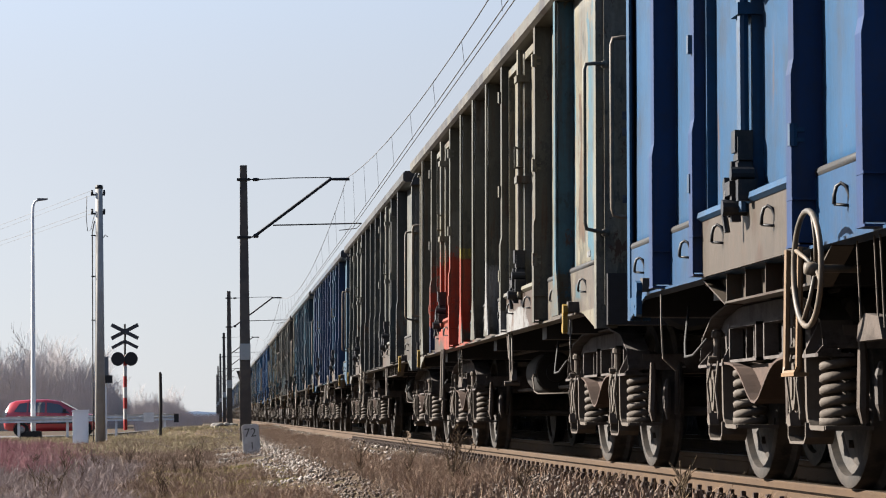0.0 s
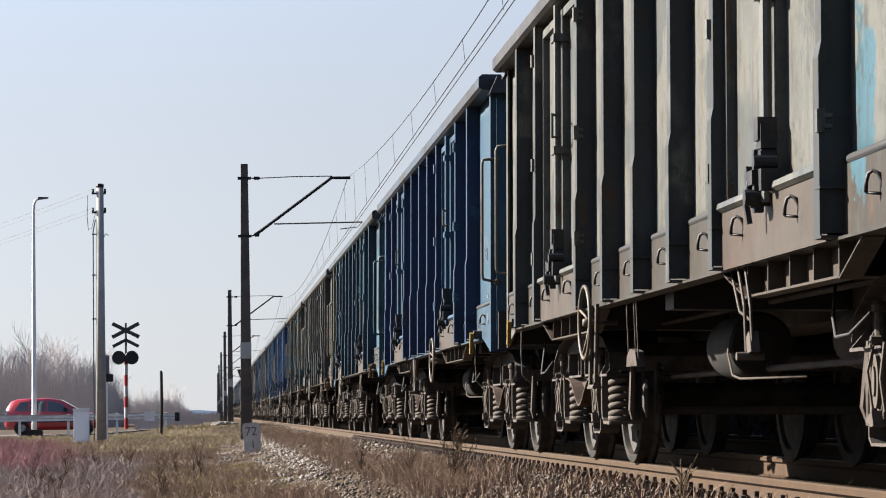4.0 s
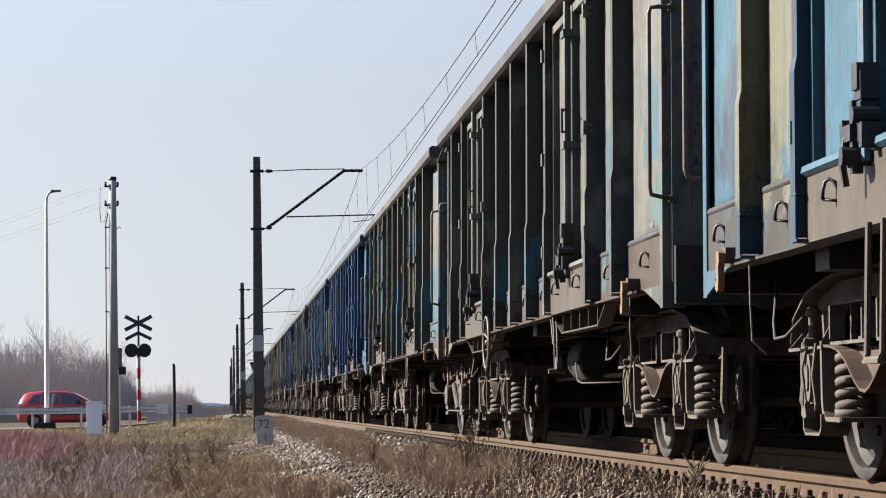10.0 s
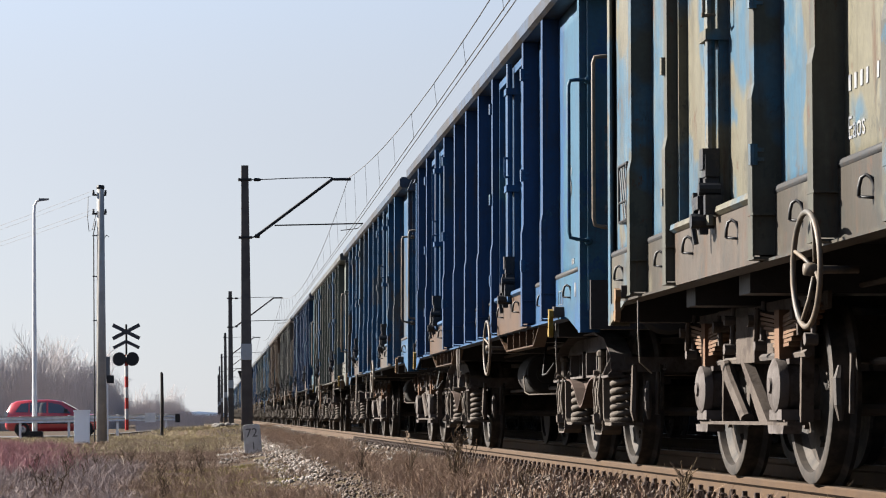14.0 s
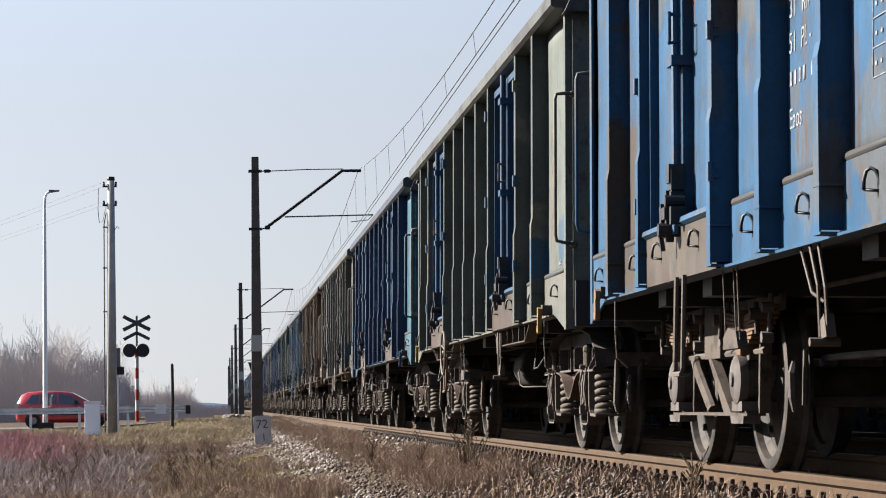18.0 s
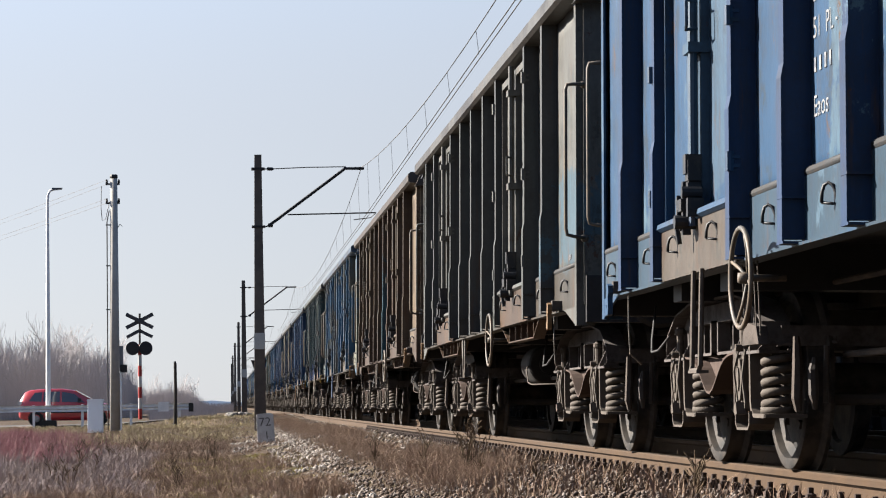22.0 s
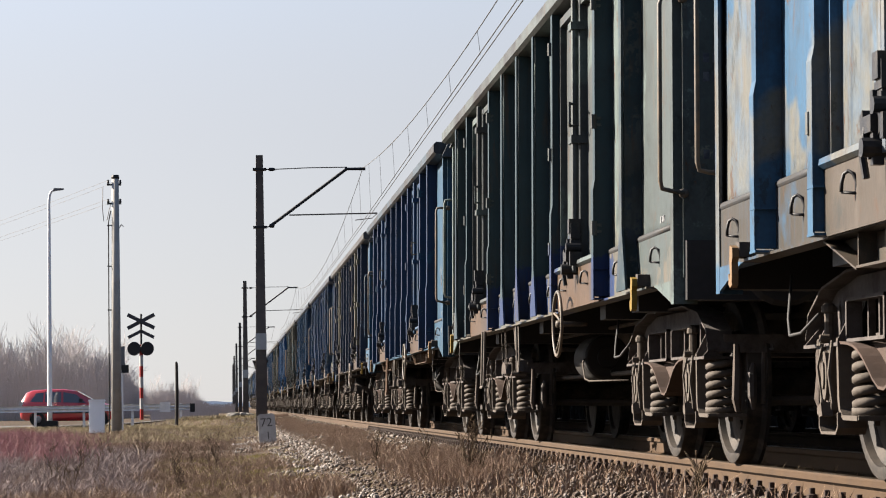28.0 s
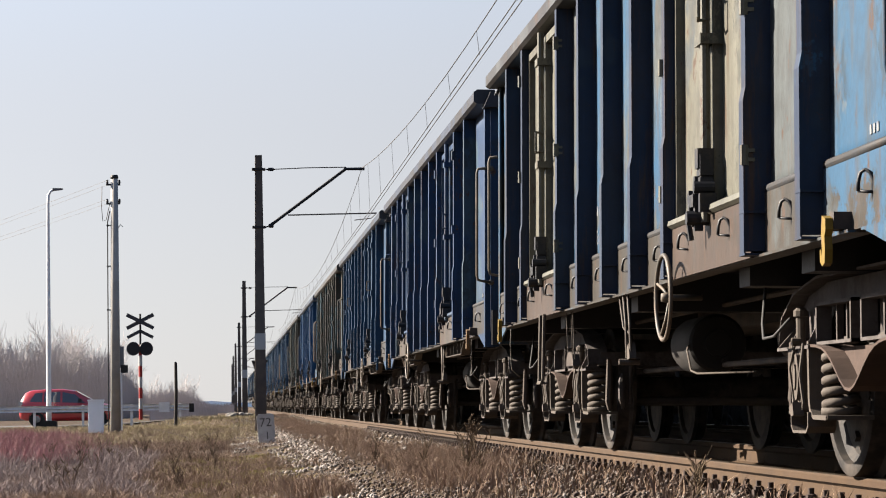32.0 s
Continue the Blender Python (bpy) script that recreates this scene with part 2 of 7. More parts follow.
M["faint"] = plain("faint_stencil", (0.05, 0.055, 0.065), 0.7, 0.0, 0.2, 14.0, (0.02, 0.024, 0.034), 0.0, 0.45, 0.6)
M["red"] = plain("red_paint", (0.209, 0.0138, 0.011), 0.45, 0.0, 0.15, 9.0)
M["black"] = plain("black_paint", (0.0122, 0.0122, 0.0134), 0.55, 0.0, 0.3, 9.0)
M["bead"] = plain("scuffed_bead", (0.0095, 0.0100, 0.0110), 0.7, 0.0, 0.25, 6.0, (0.017, 0.0115, 0.008), 0.2, 0.5, 0.6)
M["oiltank"] = plain("dusty_tank_paint", (0.0085, 0.0078, 0.0072), 0.7, 0.0, 0.3, 4.0, (0.0150, 0.0125, 0.0105), 0.1, 0.5, 0.64)
M["lock"] = plain("greasy_lock_steel", (0.0090, 0.0100, 0.0125), 0.5, 0.0, 0.3, 12.0, (0.0260, 0.0225, 0.0190), 0.2, 0.5, 0.66)
M["bluepaint"] = plain("blue_step_paint", (0.0125, 0.0251, 0.0552), 0.5, 0.0, 0.15, 9.0)
M["hose"] = plain("rubber", (0.018, 0.018, 0.018), 0.7, 0.0, 0.3, 20.0)
M["bar"] = plain("pale_bare_bar", (0.0457, 0.0422, 0.0366), 0.55, 0.0, 0.25, 9.0, (0.0880, 0.0658, 0.0462), 0.1)
M["rail"] = plain("rusty_rail", (0.0262, 0.0123, 0.0032), 0.8, 0.0, 0.25, 3.0, (0.0332, 0.0161, 0.0042), 0.2)
M["railtop"] = plain("rail_head", (0.0510, 0.0396, 0.0288), 0.42, 0.6, 0.2, 3.0, (0.0185, 0.0109, 0.0056), 0.1)
M["clip"] = plain("dark_clip", (0.026, 0.016, 0.012), 0.8, 0.0, 0.3, 9.0)
M["concrete"] = plain("concrete", (0.11, 0.1018, 0.0908), 0.9, 0.0, 0.2, 2.0, (0.077, 0.0688, 0.0605), 0.3)
M["mast"] = plain("dark_concrete", (0.0558, 0.0479, 0.0423), 0.9, 0.0, 0.25, 1.5, (0.0837, 0.0691, 0.0579), 0.3)
M["steel"] = plain("dark_steel", (0.0165, 0.0165, 0.0171), 0.6, 0.3, 0.25, 6.0)
M["wire"] = plain("copper_wire", (0.055, 0.0495, 0.0468), 0.6, 0.5, 0.15, 9.0)
M["galv"] = plain("galvanised_steel", (0.4488, 0.4555, 0.462), 0.5, 0.2, 0.15, 3.0, (0.5544, 0.5544, 0.5544), 0.1)
M["lampgrey"] = plain("pale_grey_lamp", (0.5184, 0.5184, 0.5184), 0.5, 0.0, 0.08, 2.0)
M["cabinet"] = plain("grey_cabinet", (0.6696, 0.6804, 0.6804), 0.6, 0.0, 0.06, 2.0, (0.54, 0.54, 0.5184), 0.05, 0.6, 0.8)
M["asphalt"] = plain("asphalt", (0.0562, 0.0548, 0.0528), 0.9, 0.0, 0.3, 2.0, (0.0792, 0.0760, 0.0726), 0.3)
M["tyre"] = plain("tyre", (0.011, 0.011, 0.011), 0.85, 0.0, 0.2, 9.0)
M["lamp_red"] = plain("red_lens", (0.275, 0.011, 0.011), 0.2, 0.0, 0.1, 9.0)
m, nt, b = nodes_of("car_glass")
b.inputs["Base Color"].default_value = (0.05, 0.056, 0.066, 1)
b.inputs["Roughness"].default_value = 0.06
M["glass"] = m
m, nt, b = nodes_of("red_car_paint")
v = coords(nt)
nt.links.new(blend(nt, grain(nt, v, 1.5, 5), (0.25, 0.0100, 0.0130), (0.30, 0.0140, 0.0165)), b.inputs["Base Color"])
b.inputs["Roughness"].default_value, b.inputs["Coat Weight"].default_value = 0.35, 0.6
M["carpaint"] = m


def pebble_paint(name, tones, rough=0.9):
    """Each loose piece takes one of the tones."""
    m, nt, b = nodes_of(name)
    g = nt.nodes.new("ShaderNodeNewGeometry")
    cr = nt.nodes.new("ShaderNodeValToRGB")
    cr.color_ramp.elements[0].color = (*tones[0], 1)
    cr.color_ramp.elements[1].color = (*tones[-1], 1)
    for i, t in enumerate(tones[1:-1], 1):
        cr.color_ramp.elements.new(i / (len(tones) - 1)).color = (*t, 1)
    nt.links.new(g.outputs["Random Per Island"], cr.inputs[0])
    sp = grain(nt, coords(nt), 25, 4)
    nt.links.new(blend(nt, ramp(nt, sp, 0.3, 0.8), cr.outputs[0], blend(nt, 0.6, (0, 0, 0), cr.outputs[0])), b.inputs["Base Color"])
    b.inputs["Roughness"].default_value, b.inputs["Specular IOR Level"].default_value = rough, 0.1
    return m


M["ballast"] = pebble_paint("ballast_stone", [(0.0632, 0.0484, 0.0394), (0.1706, 0.1425, 0.1217), (0.2654, 0.2361, 0.2116), (0.0949, 0.0727, 0.0579), (0.3286, 0.2969, 0.2664)])
M["grass"] = pebble_paint("dry_grass", [(0.1022, 0.0673, 0.0478), (0.2045, 0.1387, 0.0967), (0.1635, 0.1041, 0.0781), (0.3171, 0.2329, 0.1609), (0.1330, 0.0843, 0.0644), (0.2455, 0.1685, 0.1241)])
M["weed"] = pebble_paint("dry_weed", [(0.0558, 0.0361, 0.0235), (0.1022, 0.0733, 0.0460), (0.0744, 0.0489, 0.0299)])
M["redtwig"] = pebble_paint("red_twigs", [(0.25, 0.1, 0.1063), (0.3375, 0.1625, 0.1688), (0.2, 0.1, 0.0938), (0.375, 0.225, 0.2125)])
M["moss"] = pebble_paint("yellow_moss", [(0.1801, 0.1545, 0.0515), (0.2574, 0.2189, 0.0772), (0.1932, 0.1415, 0.0645)])
M["greytwig"] = pebble_paint("grey_twigs", [(0.1787, 0.1386, 0.1251), (0.2681, 0.2145, 0.2011), (0.1341, 0.0983, 0.0894)])
M["branch"] = plain("pale_dead_wood", (0.21, 0.17, 0.14), 0.9, 0.0, 0.25, 9.0, (0.12, 0.09, 0.07), 0.1)
# far bark, twigs and scrub: distance haze mixed into paler colours
M["bark"] = plain("hazed_bark", (0.1888, 0.1580, 0.1386), 0.9, 0.0, 0.3, 1.0, (0.2554, 0.2256, 0.1963), 0.0)
M["twig"] = pebble_paint("hazed_twigs", [(0.2896, 0.2593, 0.2477), (0.3668, 0.3375, 0.3285), (0.4248, 0.3963, 0.3942)])
M["scrub"] = pebble_paint("hazed_scrub", [(0.3043, 0.2668, 0.2518), (0.3968, 0.3535, 0.3398), (0.3439, 0.3002, 0.2857)])

m, nt, b = nodes_of("rough_ground")
v = coords(nt)
c1 = blend(nt, ramp(nt, grain(nt, v, 0.35, 6, 0.65), 0.42, 0.62), (0.0387, 0.0270, 0.0194), (0.0539, 0.0378, 0.0258))
c1 = blend(nt, ramp(nt, grain(nt, v, 0.9, 6, 0.65, shift=(0.8, 0.8, 0)), 0.52, 0.68), c1, (0.0560, 0.0495, 0.0215))
c1 = blend(nt, ramp(nt, grain(nt, v, 6, 6, 0.7), 0.45, 0.7), c1, (0.0431, 0.0301, 0.0215))
nt.links.new(c1, b.inputs["Base Color"])
b.inputs["Roughness"].default_value, b.inputs["Specular IOR Level"].default_value = 0.95, 0.05
relief(nt, b, grain(nt, v, 9, 8, 0.7), 0.6, 0.05)
M["ground"] = m

# ------------------------------------------------------------------ ground
TRACK_X, TRACK2_X = 3.664, 7.75


def lerp_at(x, pts):
    if x <= pts[0][0]:
        return pts[0][1]
    for (a, p), (b2, q) in zip(pts, pts[1:]):
        if x <= b2:
            return p + (q - p) * (x - a) / (b2 - a)
    return pts[-1][1]


def smooth(a, b2, x):
    t = min(1.0, max(0.0, (x - a) / (b2 - a)))
    return t * t * (3 - 2 * t)


def ground_z(x, y):
    """Height of the land: a low field, the ballast bank of the two tracks, and the road's ramp."""
    z = lerp_at(x, [(-60, -0.75), (-8, -0.56), (-2, -0.53), (0.3, -0.52), (0.9, -0.46), (1.6, -0.32), (2.1, -0.25), (2.55, -0.20),
                    (4.8, -0.26), (9.6, -0.32), (11.0, -0.62), (60, -0.9)])
    front = 91.0 + 12.0 * smooth(0.5, -3.0, x) + 0.16 * max(0.0, -3.0 - x)
    up = smooth(front, front + 3.0, y) * (1 - smooth(front + 14, front + 22, y)) if x > -60 else 0.0
    top = lerp_at(x, [(-60, -0.65), (-9, -0.47), (-5, -0.44), (-2.5, -0.25), (1.5, -0.12), (4.8, -0.15), (9.6, -0.2), (14, -0.3), (60, -0.8)])
    if top > z:
        z += (top - z) * up
    rough = 0.035 * noise.noise((x * 0.8, y * 0.8, 0)) + 0.05 * noise.noise((x * 0.23, y * 0.23, 3))
    calm = 1 - smooth(0.6, 2.2, x) * (1 - smooth(10, 14, x))
    return z + rough * calm


def steps(*runs):
    out = []
    for a, b2, d in runs:
        n = max(1, round((b2 - a) / d))
        out += [a + (b2 - a) * i / n for i in range(n)]
    return out + [runs[-1][1]]


gx = steps((-3000, -300, 500), (-300, -60, 40), (-60, -12, 4), (-12, -4, 0.6), (-4, 3, 0.22), (3, 12, 0.45), (12, 60, 6), (60, 300, 40), (300, 3000, 500))
gy = steps((-300, -20, 40), (-20, 10, 3), (10, 90, 0.45), (90, 118, 0.6), (118, 200, 4), (200, 600, 40), (600, 4500, 400))
gv = [(x, y, ground_z(x, y)) for y in gy for x in gx]
nx = len(gx)
gf = [(j * nx + i, j * nx + i + 1, (j + 1) * nx + i + 1, (j + 1) * nx + i) for j in range(len(gy) - 1) for i in range(nx - 1)]
ground = part("ground", raw_mesh("ground", gv, gf), M["ground"])
ground.data.polygons.foreach_set("use_smooth", [True] * len(ground.data.polygons))
tagged(ground, "dry trackside ground with brown winter grass and bare soil", "ground", kind="structure")

# ------------------------------------------------------------------ tracks
RAIL = [(-0.07, -0.172), (0.07, -0.172), (0.07, -0.160), (0.012, -0.142), (0.010, -0.052), (0.036, -0.036), (0.036, -0.008),
        (0.028, 0.0), (-0.028, 0.0), (-0.036, -0.008), (-0.036, -0.036), (-0.010, -0.052), (-0.012, -0.142), (-0.07, -0.160)]


def build_track(cx, label, near):
    root = new("railway_track")
    root.matrix_basis = CANT @ pose(cx, 0, 0)
    tagged(root, label, "track", kind="structure")
    for s in (-1, 1):
        part("rail", cached("rail", lambda: Shape().slab(RAIL, 1, -30, 420).mesh("rail")), M["rail"], root, pose(s * 0.7535, 0, 0), "brown rusty steel rail")
        part("rail_head", cached("rail_head", lambda: Shape().box(-0.027, 0.027, -30, 420, 0.0, 0.002).mesh("rail_head")), M["railtop"], root, pose(s * 0.7535, 0, 0), "worn running surface")
    sleeper = cached("sleeper", lambda: Shape().slab([(-1.25, -0.34), (1.25, -0.34), (1.25, -0.20), (1.0, -0.176), (-1.0, -0.176), (-1.25, -0.20)], 1, -0.12, 0.12).mesh("sleeper"))
    clip = cached("clip", lambda: (Shape().box(-0.06, 0.05, -0.05, 0.05, -0.19, -0.150).lathe([(0, -0.15), (0.028, -0.15), (0.028, -0.10), (0.016, -0.095), (0.016, -0.068), (0, -0.065)], 2, 8)
                                   .box(-0.03, 0.085, -0.03, 0.03, -0.15, -0.115)).mesh("clip"))
    n = 150 if near else 90
    for i in range(n):
        y = 3.0 + 0.6 * i
        part("sleeper", sleeper, M["concrete"], root, pose(0, y, 0))
    for i in range(150 if near else 0):
        part("rail_clip", clip, M["clip"], root, pose(-0.7535 - 0.095, 5.0 + 0.3 * i, 0))
    return root


build_track(TRACK_X, "main railway track with rusty rails on concrete sleepers", True)
build_track(TRACK2_X, "second railway track beyond the passing train", False)


# ------------------------------------------------------------------ the wagons
HALF = 6.45                   # half the body's length
RIBS = [-5.2, -4.13, -2.12, -1.06, 0.0, 1.06, 2.12, 4.13, 5.2]
DOOR = 3.125                  # middle of a door
OUT, SKIN = -1.425, -1.300    # rib face and wall skin, on the near side
POST = -1.338                 # outer face of the corner posts


def rib_mesh(kind):
    s = Shape()
    if kind == "straight":
        # a deep narrow pressed channel with a foot
        s.slab([(SKIN + 0.02, 1.0), (OUT + 0.006, 1.0), (OUT + 0.006, 1.66), (OUT + 0.02, 1.72), (OUT + 0.02, 3.06), (SKIN + 0.02, 3.06)], 1, -0.03, 0.024)
        s.slab([(OUT + 0.008, 0.985), (OUT, 0.985), (OUT, 1.66), (OUT + 0.012, 1.72), (OUT + 0.012, 3.08), (OUT + 0.02, 3.08), (OUT + 0.02, 1.715), (OUT + 0.008, 1.655)], 1, -0.034, 0.054)
        s.box(OUT - 0.002, SKIN, -0.05, 0.05, 1.165, 1.175)
        s.box(OUT - 0.002, SKIN, -0.06, 0.06, 0.98, 0.99)
    else:
        s.slab([(SKIN + 0.02, 1.22), (OUT + 0.02, 1.22), (OUT + 0.03, 3.06), (SKIN + 0.02, 3.06)], 1, -0.035, 0.03)
        s.slab([(-0.042, 3.08), (0.045, 3.08), (0.045, 1.34), (0.17, 0.985), (-0.17, 0.985), (-0.042, 1.34)], 0, OUT + 0.005, OUT + 0.018)
        s.slab([(SKIN + 0.02, 1.22), (OUT + 0.02, 1.22), (OUT + 0.03, 1.0), (SKIN + 0.02, 1.0)], 1, -0.06, 0.05)
    return s.mesh("rib")


def dent_depth(y, z, w, seed, dent=0.011):
    """How far the sheet lies in at y, z."""
    edge = min(1, 4 * min(0.5 + y / w, 0.5 - y / w))
    return dent * edge * (noise.noise((y * 1.7 + seed * 5, z * 1.5, seed)) + 0.6 * noise.noise((y * 4 + seed * 3, z * 3.2, seed + 7))) + 0.006 * edge


def panel_mesh(w, seed, z0=1.20, z1=3.06, dent=0.011):
    """One wall sheet, dented, closed at the back."""
    nu, nz = 7, 14
    v, f = [], []
    for i in range(nz + 1):
        for k in range(nu + 1):
            y, z = -w / 2 + w * k / nu, z0 + (z1 - z0) * i / nz
            v.append((SKIN + dent_depth(y, z, w, seed, dent), y, z))
    n = len(v)
    q = nu + 1
    f += [(i * q + k, i * q + k + 1, (i + 1) * q + k + 1, (i + 1) * q + k) for i in range(nz) for k in range(nu)]
    v += [(SKIN + 0.05, -w / 2, z0), (SKIN + 0.05, w / 2, z0), (SKIN + 0.05, w / 2, z1), (SKIN + 0.05, -w / 2, z1)]
    f += [(n, n + 3, n + 2, n + 1)]
    rim = [k for k in range(q)]
    f += [tuple(rim[::-1]) + (n, n + 1)]
    topr = [nz * q + k for k in range(q)]
    f += [tuple(topr) + (n + 2, n + 3)]
    left = [i * q for i in range(nz + 1)]
    f += [tuple(left) + (n + 3, n)]
    right = [i * q + nu for i in range(nz + 1)]
    f += [tuple(right[::-1]) + (n + 1, n + 2)]
    return Shape().add(v, f).mesh("panel", True)


def door_leaf_mesh(seed):
    w = 0.985
    s = Shape()
    x0 = SKIN - 0.015
    nu, nz = 5, 10
    v = []
    for i in range(nz + 1):
        for k in range(nu + 1):
            y, z = -w / 2 + w * k / nu, 1.26 + 1.72 * i / nz
            e = min(1, 4 * min(k / nu, 1 - k / nu, i / nz, 1 - i / nz))
            v.append((x0 + 0.012 * e * noise.noise((y * 2.3, z * 1.9, seed + 20)), y, z))
    q = nu + 1
    s.add(v, [(i * q + k, i * q + k + 1, (i + 1) * q + k + 1, (i + 1) * q + k) for i in range(nz) for k in range(nu)])
    for y in (-w / 2, w / 2 - 0.055):
        s.box(x0 - 0.045, x0 + 0.03, y, y + 0.055, 1.22, 3.02)
    s.slab([(x0 - 0.07, 1.235), (x0 - 0.09, 1.25), (x0 - 0.085, 1.275), (x0 - 0.03, 1.30), (x0 + 0.03, 1.30), (x0 + 0.03, 1.235)], 1, -w / 2 + 0.02, w / 2 - 0.02)
    s.box(x0 - 0.045, x0 + 0.03, -w / 2 + 0.055, w / 2 - 0.055, 2.965, 3.02)
    return s.mesh("door_leaf")


def lock_mesh():
    """The cam lock at the foot of the door bars."""
    s = Shape()
    x = OUT + 0.03
    s.box(x - 0.035, x + 0.03, -0.09, 0.0, 1.42, 1.52)
    s.slab([(-0.12, 1.30), (-0.02, 1.26), (0.06, 1.33), (0.03, 1.42), (-0.08, 1.41)], 0, x - 0.035, x + 0.01)
    s.box(x - 0.05, x - 0.01, -0.015, 0.03, 1.16, 1.42)
    s.box(x - 0.05, x + 0.03, -0.17, -0.12, 1.24, 1.33)
    s.slab([(0.02, 1.18), (0.12, 1.22), (0.16, 1.34), (0.11, 1.36), (0.08, 1.26), (0.02, 1.24)], 0, x - 0.06, x - 0.03)
    s.lathe([(0, -0.09), (0.035, -0.09), (0.035, 0.03), (0, 0.03)], 0, 10, (x, 0.0, 1.22))
    s.lathe([(0, -0.07), (0.03, -0.07), (0.03, 0.03), (0, 0.03)], 0, 10, (x, -0.10, 1.36))
    s.box(x - 0.045, x + 0.035, -0.075, 0.015, 1.455, 1.55)
    s.slab([(-0.10, 1.36), (-0.06, 1.455), (0.05, 1.45), (0.06, 1.34), (-0.03, 1.33)], 0, x - 0.03, x + 0.03)
    s.box(x - 0.06, x + 0.01, -0.02, 0.10, 1.275, 1.335)
    s.tube([(x - 0.05, 0.09, 1.30), (x - 0.06, 0.11, 1.20), (x - 0.05, 0.10, 1.12)], 0.014, 6)
    s.v = [(px, py * 0.85, pz) for px, py, pz in s.v]
    return s.mesh("lock")


def ring_mesh(x):
    """A D-shaped lashing eye that stands out from the sill, its flat side down."""
    arc = [(0.0, -0.048), (0.012, 0.0), (0.030, 0.034), (0.056, 0.046), (0.080, 0.034), (0.092, 0.0), (0.094, -0.040)]
    pts = [(x + 0.010 - d * 0.60, d * 0.42 - 0.02, 1.145 + z * 0.9) for d, z in arc]
    s = Shape().tube(pts, 0.0075, 6)
    s.tube([pts[-1], pts[0]], 0.006, 6)
    return s.mesh("lashing_ring", True)


def hook_mesh():
    """The towing hook at the body's corner."""
    s = Shape()
    s.slab([(-0.03, 1.03), (0.035, 1.045), (0.05, 0.96), (0.035, 0.90), (0.05, 0.875), (0.062, 0.905), (0.075, 0.90), (0.072, 0.852),
            (0.03, 0.832), (-0.012, 0.845), (-0.02, 0.90), (-0.012, 0.955), (-0.035, 0.985)], 0, OUT - 0.005, OUT + 0.025)
    s.v = [(px, py * 0.85, 0.99 + (pz - 0.985) * 0.90) for px, py, pz in s.v]
    return s.mesh("tow_hook")


def hinge_mesh():
    s = Shape()
    s.lathe([(0, -0.055), (0.026, -0.055), (0.026, 0.055), (0, 0.055)], 2, 8, (OUT + 0.005, 0, 0))
    s.box(OUT + 0.0, OUT + 0.06, -0.02, 0.10, -0.035, -0.015)
    s.box(OUT + 0.0, OUT + 0.06, -0.02, 0.10, 0.015, 0.035)
    s.v = [(OUT + 0.02 + (px - OUT - 0.02) * 0.8, py * 0.6, pz * 0.8) for px, py, pz in s.v]
    return s.mesh("hinge")


def truss_mesh():
    """The ribbed outrigger under a door."""
    s = Shape()
    s.slab([(-1.32, 0.972), (-0.98, 0.848), (0.65, 0.848), (1.15, 0.972)], 0, OUT + 0.16, OUT + 0.172)
    s.box(OUT + 0.085, OUT + 0.172, -0.98, 0.65, 0.838, 0.848)
    for (ya, za), (yb, zb) in (((-1.32, 0.975), (-0.98, 0.84)), ((0.65, 0.84), (1.15, 0.975))):
        s.slab([(ya, za), (yb, zb), (yb, zb - 0.008), (ya, za - 0.008)], 0, OUT + 0.085, OUT + 0.172)
    for y in (-0.97, -0.57, -0.17, 0.23, 0.63):
        s.box(OUT + 0.09, OUT + 0.165, y, y + 0.012, 0.845, 0.972)
    return s.mesh("door_truss")


def corner_shape(s_end):
    """Pressed corner post with a gusset at its foot; s_end: which end of the wagon."""
    s = Shape()
    s.box(POST, POST + 0.014, -0.085, 0.0, 0.86, 3.07)
    s.box(POST + 0.014, SKIN + 0.09, -0.014, 0.0, 0.86, 3.07)
    s.slab([(-0.62, 0.985), (-0.085, 0.87), (-0.085, 0.985)], 0, POST + 0.001, POST + 0.015)
    s.box(POST + 0.002, SKIN + 0.05, -0.62, -0.085, 0.975, 0.985)
    s.v = [(x, y * s_end, z) for x, y, z in s.v]
    return s.mesh("corner_post")


def wheelset_mesh():
    """Axle with two wheels, turning about x."""
    s = Shape()
    s.lathe([(0, -1.0), (0.065, -1.0), (0.065, -0.72), (0.085, -0.70), (0.085, 0.70), (0.065, 0.72), (0.065, 1.0), (0, 1.0)], 0, 14)
    for k in (-1, 1):
        o = [(0.085, 0.80), (0.11, 0.835), (0.13, 0.80), (0.36, 0.765), (0.395, 0.79), (0.40, 0.825), (0.445, 0.825), (0.455, 0.82), (0.462, 0.74),
             (0.49, 0.715), (0.488, 0.695), (0.40, 0.69), (0.385, 0.72), (0.13, 0.72), (0.11, 0.69), (0.085, 0.69)]
        s.lathe([(r, k * h) for r, h in o], 0, 40)
    for a in range(5):
        c = a * math.tau / 5
        s.box(-0.80, -0.775, 0.27 * math.cos(c) - 0.018, 0.27 * math.cos(c) + 0.018, 0.27 * math.sin(c) - 0.018, 0.27 * math.sin(c) + 0.018)
    return s.mesh("wheelset", crease=28)


def coil_mesh(r, z0, z1, turns, wire):
    n = int(turns * 14)
    pts = [(r * math.cos(i * math.tau / 14), r * math.sin(i * math.tau / 14), z0 + (z1 - z0) * i / n) for i in range(n + 1)]
    s = Shape().tube(pts, wire, 7)
    s.lathe([(0, z0 - 0.02), (r + wire, z0 - 0.02), (r + wire, z0 + 0.01), (0, z0 + 0.01)], 2, 14)
    return s.mesh("coil_spring", True)


